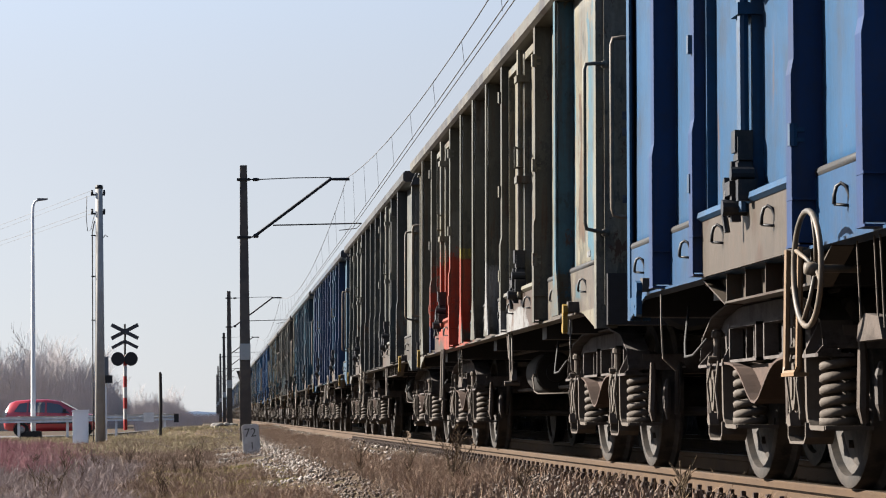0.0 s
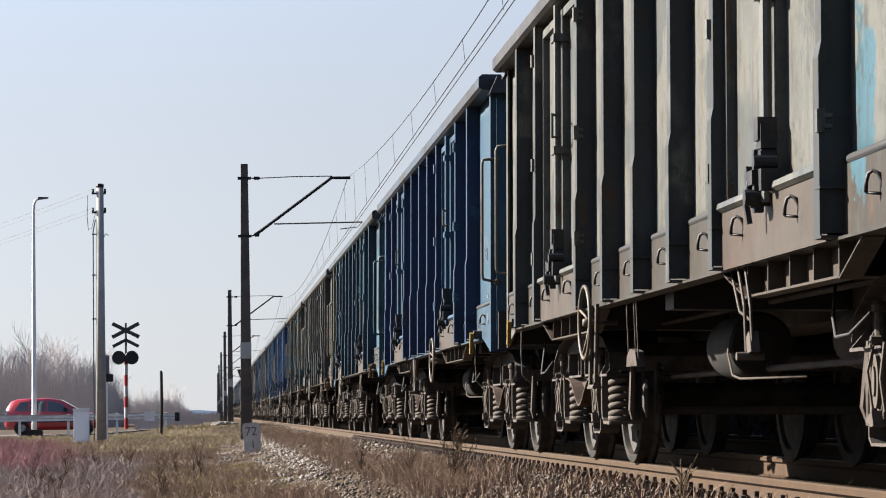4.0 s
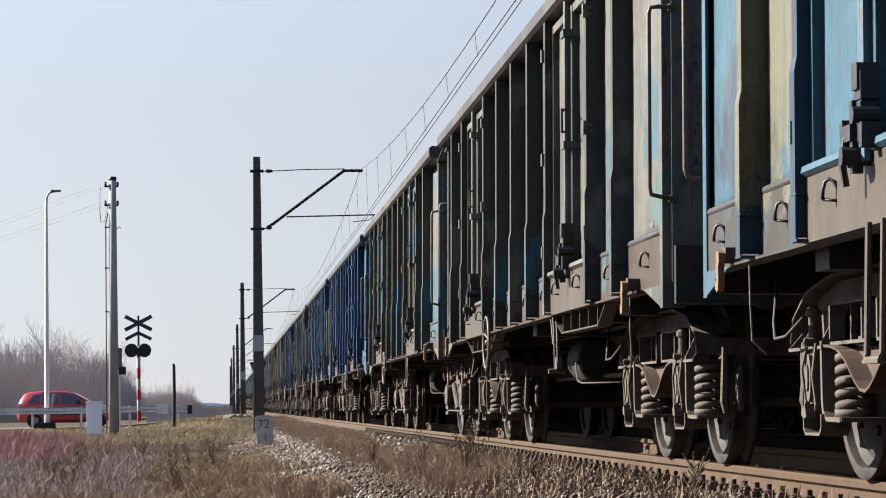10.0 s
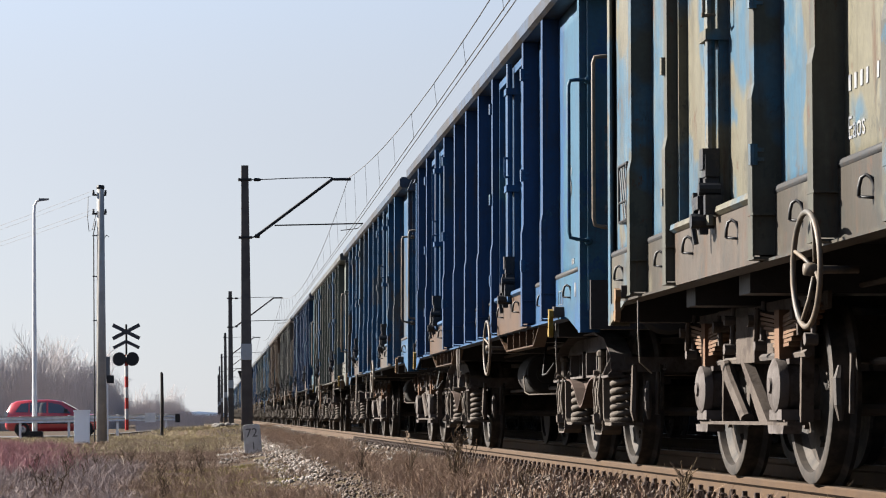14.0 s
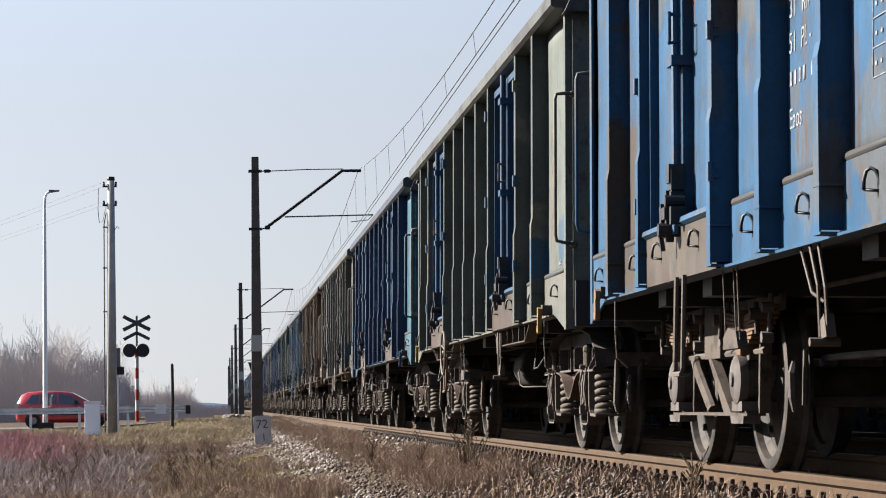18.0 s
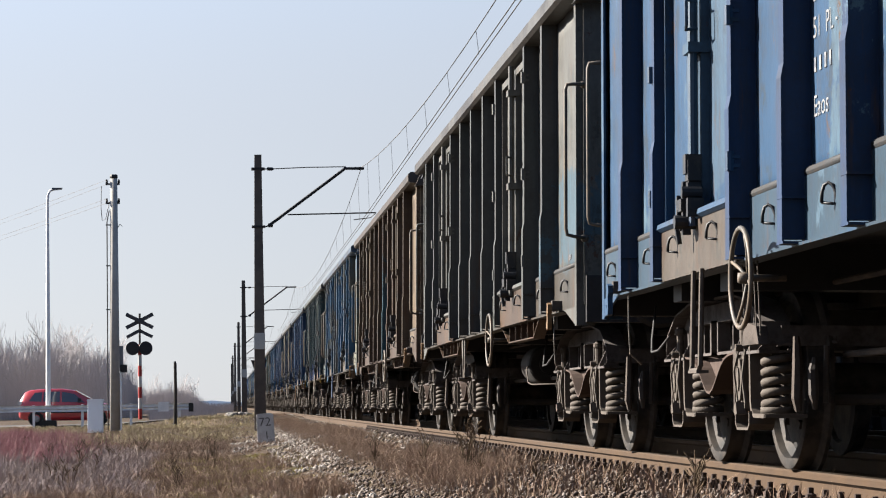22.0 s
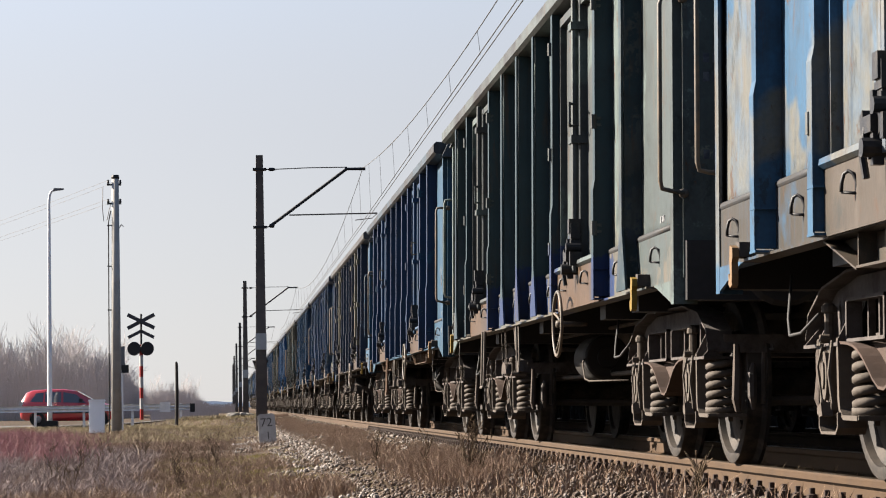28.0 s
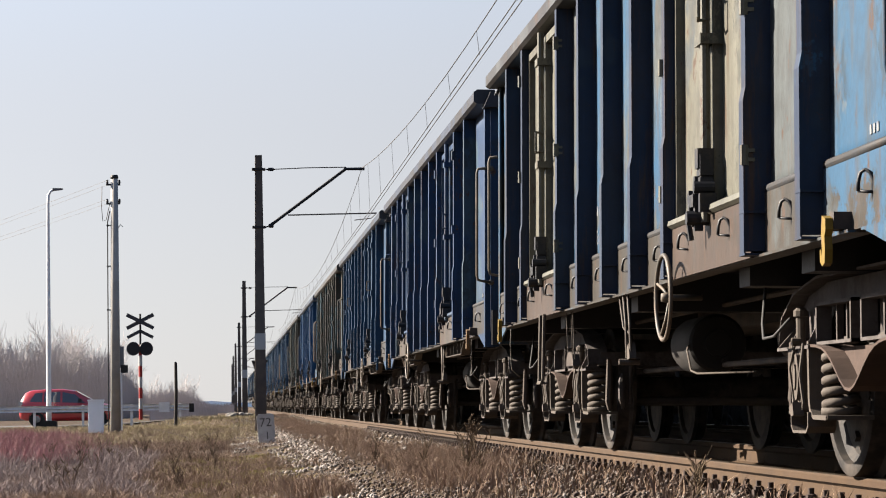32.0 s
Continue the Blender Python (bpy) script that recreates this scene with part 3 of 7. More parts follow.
def bogie_frame_mesh():
    """Two side beams with arched top flange, pedestals over the axles and open windows, and the bolster between them."""
    s = Shape()
    top = [(-1.36, 0.62), (-1.31, 0.73), (-1.05, 0.84), (-0.60, 0.895), (0.60, 0.895), (1.05, 0.84), (1.31, 0.73), (1.36, 0.62)]
    for k in (-1, 1):
        x0, x1 = (-0.97, -0.95) if k < 0 else (0.95, 0.97)
        s.slab([(-0.72, 0.885), (0.72, 0.885), (0.72, 0.79), (-0.72, 0.79)], 0, x0, x1)
        for q in (-1, 1):
            s.slab([(q * 1.35, 0.62), (q * 1.30, 0.73), (q * 1.05, 0.835), (q * 0.72, 0.88), (q * 0.72, 0.60), (q * 1.2, 0.60)], 0, x0, x1)
            # window frame
            for a, b2, c, d in ((0.08, 0.72, 0.775, 0.79), (0.08, 0.72, 0.60, 0.615), (0.70, 0.72, 0.60, 0.79), (0.08, 0.10, 0.60, 0.79)):
                s.box(x0 - 0.05, x1, min(q * a, q * b2), max(q * a, q * b2), c, d)
            for y in (0.30, 0.48):
                s.box(x0 - 0.01, x1, min(q * y, q * (y + 0.02)), max(q * y, q * (y + 0.02)), 0.615, 0.775)
            s.box(x0 - 0.09, x1 + 0.05, min(q * 0.70, q * 1.33), max(q * 0.70, q * 1.33), 0.585, 0.60)
            for y in (0.72, 1.06, 1.30):
                s.slab([(x0 - 0.09, 0.60), (x1, 0.60), (x1, 0.80 if y < 1.2 else 0.72), (x0 - 0.02, 0.74 if y < 1.2 else 0.68)], 1, q * y, q * y + 0.012)
        for (ya, za), (yb, zb) in zip(top, top[1:]):
            s.slab([(ya, za), (yb, zb), (yb, zb + 0.012), (ya, za + 0.012)], 0, x0 - 0.075, x1 + 0.05)
    s.box(-0.86, 0.86, -0.20, 0.20, 0.62, 0.84)
    s.box(-0.95, 0.95, -1.34, -1.26, 0.62, 0.72)
    s.box(-0.95, 0.95, 1.26, 1.34, 0.62, 0.72)
    return s.mesh("bogie_frame")


def end_gusset_mesh():
    """Slanting plate at the near end of the side frame, tapering to the end beam, with a lip under it."""
    s = Shape()
    f = [(-1.00, -1.02, 0.645), (-1.00, -1.02, 0.80), (-0.68, -1.345, 0.668), (-0.68, -1.345, 0.645)]
    back = [(x + 0.010, y + 0.010, z) for x, y, z in f]
    s.add(f + back, [(0, 1, 2, 3), (7, 6, 5, 4), (0, 4, 5, 1), (1, 5, 6, 2), (2, 6, 7, 3), (3, 7, 4, 0)])
    lip = [(-1.03, -1.02), (-0.68, -1.375), (-0.68, -1.33), (-0.98, -1.02)]
    s.slab(lip, 2, 0.632, 0.645)
    s.slab([(-1.02, 0.645), (-1.02, 0.805), (-1.00, 0.805), (-1.00, 0.645)], 1, -1.03, -1.015)
    return s.mesh("end_gusset")


def belly_mesh():
    """The bent trough plate that hangs between the axles."""
    s = Shape()
    low = []
    for k in range(19):
        y = -0.74 + 1.48 * k / 18
        low.append((y, 0.605 - 0.205 * math.exp(-((y - 0.02) / 0.30) ** 2)))
    for (ya, za), (yb, zb) in zip(low, low[1:]):
        s.slab([(ya, za), (yb, zb), (yb, zb - 0.012), (ya, za - 0.012)], 0, -1.17, -1.0)
    s.slab([(-0.50, 0.585)] + [p for p in low if abs(p[0]) < 0.46] + [(0.50, 0.585)], 0, -1.085, -1.07)
    return s.mesh("belly_beam")


def axlebox_mesh():
    """Axlebox casting with wings under both springs."""
    s = Shape()
    s.slab([(-0.13, 0.34), (0.13, 0.34), (0.13, 0.54), (0.09, 0.58), (-0.09, 0.58), (-0.13, 0.54)], 0, -1.12, -0.93)
    s.box(-1.12, -0.95, -0.17, 0.34, 0.285, 0.312)
    s.slab([(0.11, 0.315), (0.14, 0.30), (0.16, 0.55), (0.13, 0.62), (0.10, 0.62)], 0, -1.17, -1.14)
    return s.mesh("axlebox")


def guide_mesh():
    """Tall narrow horn plate before the axlebox, with its link rod and the bolt above."""
    s = Shape()
    oval = [(math.cos(k * math.tau / 16), math.sin(k * math.tau / 16)) for k in range(16)]
    s.slab([(0.062 * c, 0.46 + 0.13 * q) for c, q in oval], 0, -1.175, -1.10)
    s.slab([(0.046 * c, 0.46 + 0.108 * q) for c, q in oval], 0, -1.192, -1.175)
    s.slab([(0.022 * c, 0.46 + 0.06 * q) for c, q in oval], 0, -1.20, -1.192)
    s.slab([(0.068, 0.31), (0.082, 0.305), (0.098, 0.60), (0.070, 0.62)], 0, -1.19, -1.09)
    s.slab([(-0.095, 0.60), (-0.080, 0.605), (-0.066, 0.32), (-0.078, 0.31)], 0, -1.18, -1.09)
    s.box(-1.20, -1.09, -0.04, 0.10, 0.292, 0.318)
    s.slab([(-0.075, 0.285), (-0.02, 0.28), (0.0, 0.325), (-0.05, 0.345)], 0, -1.22, -1.17)
    s.tube([(-1.19, 0.02, 0.60), (-1.21, 0.035, 0.50), (-1.19, 0.045, 0.36), (-1.20, 0.02, 0.31)], 0.006, 5)
    s.lathe([(0, -0.02), (0.018, -0.02), (0.018, 0.02), (0, 0.02)], 0, 8, (-1.20, -0.05, 0.62))
    s.tube([(-1.18, -0.12, 0.61), (-1.195, -0.11, 0.47), (-1.18, -0.115, 0.34)], 0.010, 6)
    s.lathe([(0, 0.615), (0.022, 0.615), (0.022, 0.735), (0.034, 0.74), (0.034, 0.765), (0.02, 0.78), (0, 0.78)], 2, 10, (-1.14, 0.11, 0))
    s.box(-1.18, -1.08, 0.05, 0.17, 0.605, 0.622)
    return s.mesh("horn_guide")


def strap_mesh():
    """Safety strap under the axlebox."""
    s = Shape()
    o = [(-0.20, 0.30), (-0.20, 0.235), (-0.16, 0.205), (0.10, 0.205), (0.14, 0.235), (0.14, 0.30)]
    i = [(0.128, 0.30), (0.128, 0.241), (0.095, 0.217), (-0.155, 0.217), (-0.188, 0.241), (-0.188, 0.30)]
    n = len(o)
    for k in range(n - 1):
        s.slab([o[k], o[k + 1], i[n - 2 - k], i[n - 1 - k]], 0, -1.17, -1.04)
    return s.mesh("axlebox_strap")


def saddle_mesh():
    """L-shaped spring carrier on the outer side of a spring."""
    s = Shape()
    bend = [(0.155, 0.62), (0.140, 0.36), (0.125, 0.315), (0.085, 0.288), (-0.16, 0.285)]
    back = [(-0.16, 0.265), (0.075, 0.268), (0.145, 0.295), (0.172, 0.355), (0.185, 0.62)]
    for (a0, a1), (b0, b1) in zip(zip(bend, bend[1:]), zip(back[::-1], back[::-1][1:])):
        s.slab([a0, a1, b1, b0], 0, -1.165, -1.06)
    s.box(-1.16, -0.95, -0.17, 0.08, 0.268, 0.286)
    return s.mesh("spring_carrier")


def leaf_mesh():
    """Leaf spring with buckle, for the older bogies."""
    s = Shape()
    for i in range(8):
        w = 0.52 - 0.05 * i
        z = 0.785 - 0.0185 * i
        s.slab([(-w, z + 0.045 * (w / 0.5) ** 2), (0, z), (w, z + 0.045 * (w / 0.5) ** 2), (w, z + 0.0155 + 0.045 * (w / 0.5) ** 2), (0, z + 0.0155), (-w, z + 0.0155 + 0.045 * (w / 0.5) ** 2)], 0, -1.10 - 0.0015 * (i % 3), -1.0)
    s.box(-1.12, -0.985, -0.05, 0.05, 0.60, 0.835)
    return s.mesh("leaf_spring")


def old_frame_mesh():
    """Older bogie: plate frame with horn guides, a low tie bar and thick slanting tubes."""
    s = Shape()
    for k in (-1, 1):
        x0, x1 = (-0.88, -0.86) if k < 0 else (0.86, 0.88)
        s.slab([(-1.5, 0.90), (1.5, 0.90), (1.5, 0.82), (0.9, 0.80), (0.40, 0.62), (-0.40, 0.62), (-0.9, 0.80), (-1.5, 0.82)], 0, x0, x1)
        xa = x0 - 0.07 if k < 0 else x1
        for y in (-0.9, 0.9):
            for q in (-1, 1):
                s.slab([(y + q * 0.24, 0.84), (y + q * 0.20, 0.84), (y + q * 0.15, 0.30), (y + q * 0.185, 0.30)], 0, xa + 0.04, xa + 0.10)
                s.tube([(xa - 0.03, y + q * 0.43, 0.86), (xa - 0.03, y + q * 0.47, 0.70)], 0.014, 6)
                s.lathe([(0, -0.04), (0.03, -0.04), (0.03, 0.04), (0, 0.04)], 0, 8, (xa - 0.03, y + q * 0.47, 0.80))
        s.box(xa - 0.02, xa + 0.08, -1.06, 1.06, 0.285, 0.302)
        s.tube([(xa + 0.02, 0.50, 0.60), (xa + 0.02, 0.42, 0.53), (xa + 0.02, 0.0, 0.31)], 0.036, 10)
        s.slab([(-0.02, 0.60), (0.06, 0.60), (-0.36, 0.302), (-0.55, 0.302)], 0, xa + 0.0, xa + 0.05)
    s.box(-0.94, 0.94, -0.22, 0.22, 0.6, 0.84)
    return s.mesh("old_bogie_frame")


def old_box_mesh():
    s = Shape()
    s.lathe([(0, -1.175), (0.035, -1.173), (0.04, -1.162), (0.10, -1.158), (0.128, -1.145), (0.133, -1.12), (0.133, -1.10), (0.122, -1.095), (0.122, -0.93), (0, -0.93)], 0, 26, (0, 0, 0.475))
    s.box(-1.10, -0.95, -0.13, 0.13, 0.575, 0.60)
    s.box(-1.14, -0.95, -0.13, 0.13, 0.31, 0.36)
    return s.mesh("axlebox", crease=32)


def handwheel_mesh():
    r, c = 0.215, (OUT - 0.035, 0, 0.875)
    s = Shape().tube([(c[0], r * math.cos(k * math.tau / 28), c[2] + r * math.sin(k * math.tau / 28)) for k in range(28)], 0.0115, 8, True)
    for k in range(4):
        a = 0.4 + k * math.tau / 4
        s.tube([(c[0] + 0.03, 0.03 * math.cos(a), c[2] + 0.03 * math.sin(a)), (c[0] + 0.02, 0.12 * math.cos(a), c[2] + 0.12 * math.sin(a)), (c[0], r * math.cos(a), c[2] + r * math.sin(a))], 0.008, 6)
    s.lathe([(0, -0.01), (0.022, -0.01), (0.026, 0.02), (0.016, 0.05), (0.014, 0.20), (0, 0.20)], 0, 12, c)
    return s.mesh("handbrake_wheel", True)


def step_mesh():
    """A thin bent steel stirrup."""
    s = Shape()
    s.tube([(OUT + 0.02, -0.11, 0.98), (OUT + 0.01, -0.11, 0.52), (OUT + 0.005, -0.10, 0.495), (OUT + 0.005, 0.09, 0.495), (OUT + 0.01, 0.10, 0.52), (OUT + 0.02, 0.10, 0.98)], 0.013, 6)
    s.box(OUT - 0.01, OUT + 0.05, -0.11, 0.10, 0.482, 0.496)
    return s.mesh("step")


def holder_mesh():
    """A wire basket for papers on the last sheet."""
    s = Shape()
    x = SKIN - 0.035
    for y in (5.78, 6.06):
        s.tube([(x, y, 1.44), (x, y, 1.76)], 0.008, 6)
    for z in (1.44, 1.55, 1.76):
        s.tube([(x, 5.78, z), (x, 6.06, z)], 0.007, 6)
    for k in range(3):
        s.tube([(x + 0.004, 5.78 + 0.07 * k, 1.45), (x + 0.004, 5.92 + 0.07 * k, 1.75)], 0.005, 5)
    s.box(x - 0.004, SKIN + 0.01, 5.77, 6.07, 1.755, 1.768)
    s.box(x, SKIN + 0.01, 5.78, 6.06, 1.43, 1.44)
    return s.mesh("document_holder")


def bogie(parent, y, old, turning):
    """One bogie with its two wheelsets; all in the bogie's own space."""
    frame_me = cached("old_frame", old_frame_mesh) if old else cached("bogie_frame", bogie_frame_mesh)
    bo = part("bogie", frame_me, M["bogie"] if old else M["frame"], parent, pose(0, y, 0), "old leaf-spring bogie caked in brown dust" if old else "bogie with coil springs caked in grey dust")
    for a in (-0.9, 0.9):
        ws = part("wheelset", cached("wheelset", wheelset_mesh), M["wheel"], bo, pose(0, a, 0.46))
        turning.setdefault(a, []).append(ws)
        if old:
            part("leaf_spring", cached("leaf", leaf_mesh), M["rustbox"], bo, pose(0.14, a, 0))
            part("axlebox", cached("old_box", old_box_mesh), M["frame"], bo, pose(0.15, a, 0))
            for d in (-0.30, 0.26):
                part("spring_hanger", cached("shanger", lambda: Shape().tube([(-0.93, 0.0, 0.90), (-0.94, 0.01, 0.66)], 0.013, 6).lathe([(0, -0.03), (0.027, -0.03), (0.027, 0.03), (0, 0.03)], 0, 8, (-0.95, 0.0, 0.83)).lathe([(0, -0.03), (0.03, -0.03), (0.03, 0.03), (0, 0.03)], 0, 8, (-0.95, 0.01, 0.68)).mesh("spring_hanger")), M["frame"], bo, pose(0, a + d * 1.9, 0))
            part("tie_foot", cached("tiefoot", lambda: Shape().slab([(-0.17, 0.285), (0.17, 0.285), (0.15, 0.245), (-0.15, 0.245)], 0, -0.99, -0.90).mesh("tie_foot")), M["frame"], bo, pose(0, a, 0))
            continue
        part("axlebox", cached("axlebox", axlebox_mesh), M["bogie"], bo, pose(0.10, a, 0))
        part("horn_guide", cached("guide", guide_mesh), M["spring"], bo, pose(0.12, a, 0))
        part("axlebox_strap", cached("strap", strap_mesh), M["spring"], bo, pose(0.10, a - 0.03, 0))
        for d in (-0.36, 0.25):
            part("coil_spring", cached("coil", lambda: coil_mesh(0.070, 0.31, 0.585, 5.3, 0.0205)), M["spring"], bo, pose(-0.95, a + d, 0))
        part("spring_carrier", cached("saddle", saddle_mesh), M["spring"], bo, pose(0.11, a - 0.34, 0))
    if not old:
        part("end_gusset", cached("endgusset", end_gusset_mesh), M["frame"], bo)
        part("belly_beam", cached("belly", belly_mesh), M["belly"], bo, pose(0.12, 0, 0))
    if not old:
        part("brake_lever", cached("brlever", lambda: Shape().tube([(-0.92, 1.53, 0.66), (-0.92, 1.55, 0.52), (-0.93, 1.57, 0.36), (-0.92, 1.56, 0.30)], [0.016, 0.026, 0.026, 0.016], 6).mesh("brake_lever")), M["bogie"], bo)
        part("brake_lever", cached("brlever2", lambda: Shape().tube([(-0.92, -1.53, 0.66), (-0.92, -1.55, 0.52), (-0.93, -1.57, 0.36), (-0.92, -1.56, 0.30)], [0.016, 0.026, 0.026, 0.016], 6).mesh("brake_lever")), M["bogie"], bo)
        part("air_hose", cached("bhose", lambda: Shape().tube([(-1.10, 1.38, 0.92), (-1.14, 1.28, 0.72), (-1.17, 1.12, 0.64), (-1.17, 0.9, 0.645), (-1.14, 0.7, 0.72)], 0.0075, 6).mesh("air_hose", True)), M["hose"], bo)
    part("brake_rigging", cached("rigging", lambda: Shape().tube([(-0.75, -1.25, 0.36), (0.75, -1.25, 0.36)], 0.03, 8).tube([(-0.75, 1.25, 0.36), (0.75, 1.25, 0.36)], 0.03, 8)
         .tube([(-0.80, -1.40, 0.56), (-0.81, -1.41, 0.50), (-0.81, -1.42, 0.38), (-0.80, -1.40, 0.31)], [0.012, 0.026, 0.026, 0.012], 7).tube([(-0.74, -1.40, 0.62), (-0.75, -1.41, 0.34)], 0.014, 6).tube([(-0.80, 1.40, 0.56), (-0.81, 1.41, 0.50), (-0.81, 1.42, 0.38), (-0.80, 1.40, 0.31)], [0.012, 0.026, 0.026, 0.012], 7).tube([(-0.74, 1.40, 0.62), (-0.75, 1.41, 0.34)], 0.014, 6).tube([(-0.9, -1.2, 0.62), (-0.9, 1.2, 0.62)], 0.02, 6).mesh("brake_rigging")), M["under"], bo)
    return bo


TURNING = {}


CUTS = [-HALF] + RIBS + [HALF]


def sheet_x(y, z, n):
    """Outer surface of wagon n's near wall at y, z: between the nodes of the dented sheet."""
    for i, (y0, y1) in enumerate(zip(CUTS, CUTS[1:])):
        if y0 <= y <= y1:
            w, c, seed = round(y1 - y0 - 0.02, 3), (y0 + y1) / 2, (i + n) % 4
            u, v = min(6.999, max(0, (y - c + w / 2) / w * 7)), min(13.999, max(0, (z - 1.2) / 1.86 * 14))
            def at(a, b2):
                return dent_depth(-w / 2 + w * a / 7, 1.2 + 1.86 * b2 / 14, w, seed)
            a, b2 = int(u), int(v)
            fu, fv = u - a, v - b2
            return SKIN + (at(a, b2) * (1 - fu) + at(a + 1, b2) * fu) * (1 - fv) + (at(a, b2 + 1) * (1 - fu) + at(a + 1, b2 + 1) * fu) * fv
    return SKIN


def laid(me, n):
    """Lay a thin mark against the sheet; its x is its height over it."""
    for v in me.vertices:
        v.co.x += sheet_x(v.co.y, v.co.z, n) - 0.003
    return me


def writing(parent, text, size, at, material, n):
    cu = bpy.data.curves.new("lettering", "FONT")
    cu.body, cu.size = text, size
    drawn = bpy.data.objects.new("lettering", cu)
    me = bpy.data.meshes.new_from_object(drawn)
    bpy.data.objects.remove(drawn)
    me.transform(Matrix(((0, 0, -1, 0), (-1, 0, 0, at[0]), (0, 1, 0, at[1]), (0, 0, 0, 1))))
    me.materials.clear()
    me.materials.append(None)
    return part("lettering", laid(me, n), material, parent)


def marks_mesh(rows, n):
    """Plain bars in place of unreadable stencils."""
    s = Shape()
    for y0, y1, z0, z1 in rows:
        s.box(-0.001, 0.002, y0, y1, z0, z1)
    return laid(s.mesh("stencil_mark"), n)


def laid_grid(y0, y1, z0, z1, n):
    """A thin field of paint, in small squares so that it follows the sheet."""
    s = Shape()
    ys, zs = [y0 + (y1 - y0) * k / 8 for k in range(9)], [z0 + (z1 - z0) * k / 6 for k in range(7)]
    s.add([(0.0015, y, z) for z in zs for y in ys], [(9 * j + i, 9 * j + i + 1, 9 * j + i + 10, 9 * j + i + 9) for j in range(6) for i in range(8)])
    return laid(s.mesh("stencil_mark"), n)


def end_marks(w, z):
    """Short bars in place of figures on the end wall."""
    s = Shape()
    for k in range(int(w / 0.05)):
        s.box(-1.18 + 0.05 * k, -1.148 + 0.05 * k, -HALF - 0.033, -HALF - 0.0305, z, z + 0.05)
    return s.mesh("stencil_mark")


def stencil(me, material, root):
    return tagged(part("stencil_mark", me, material, root), "worn white stencilled marks", kind="stuff")


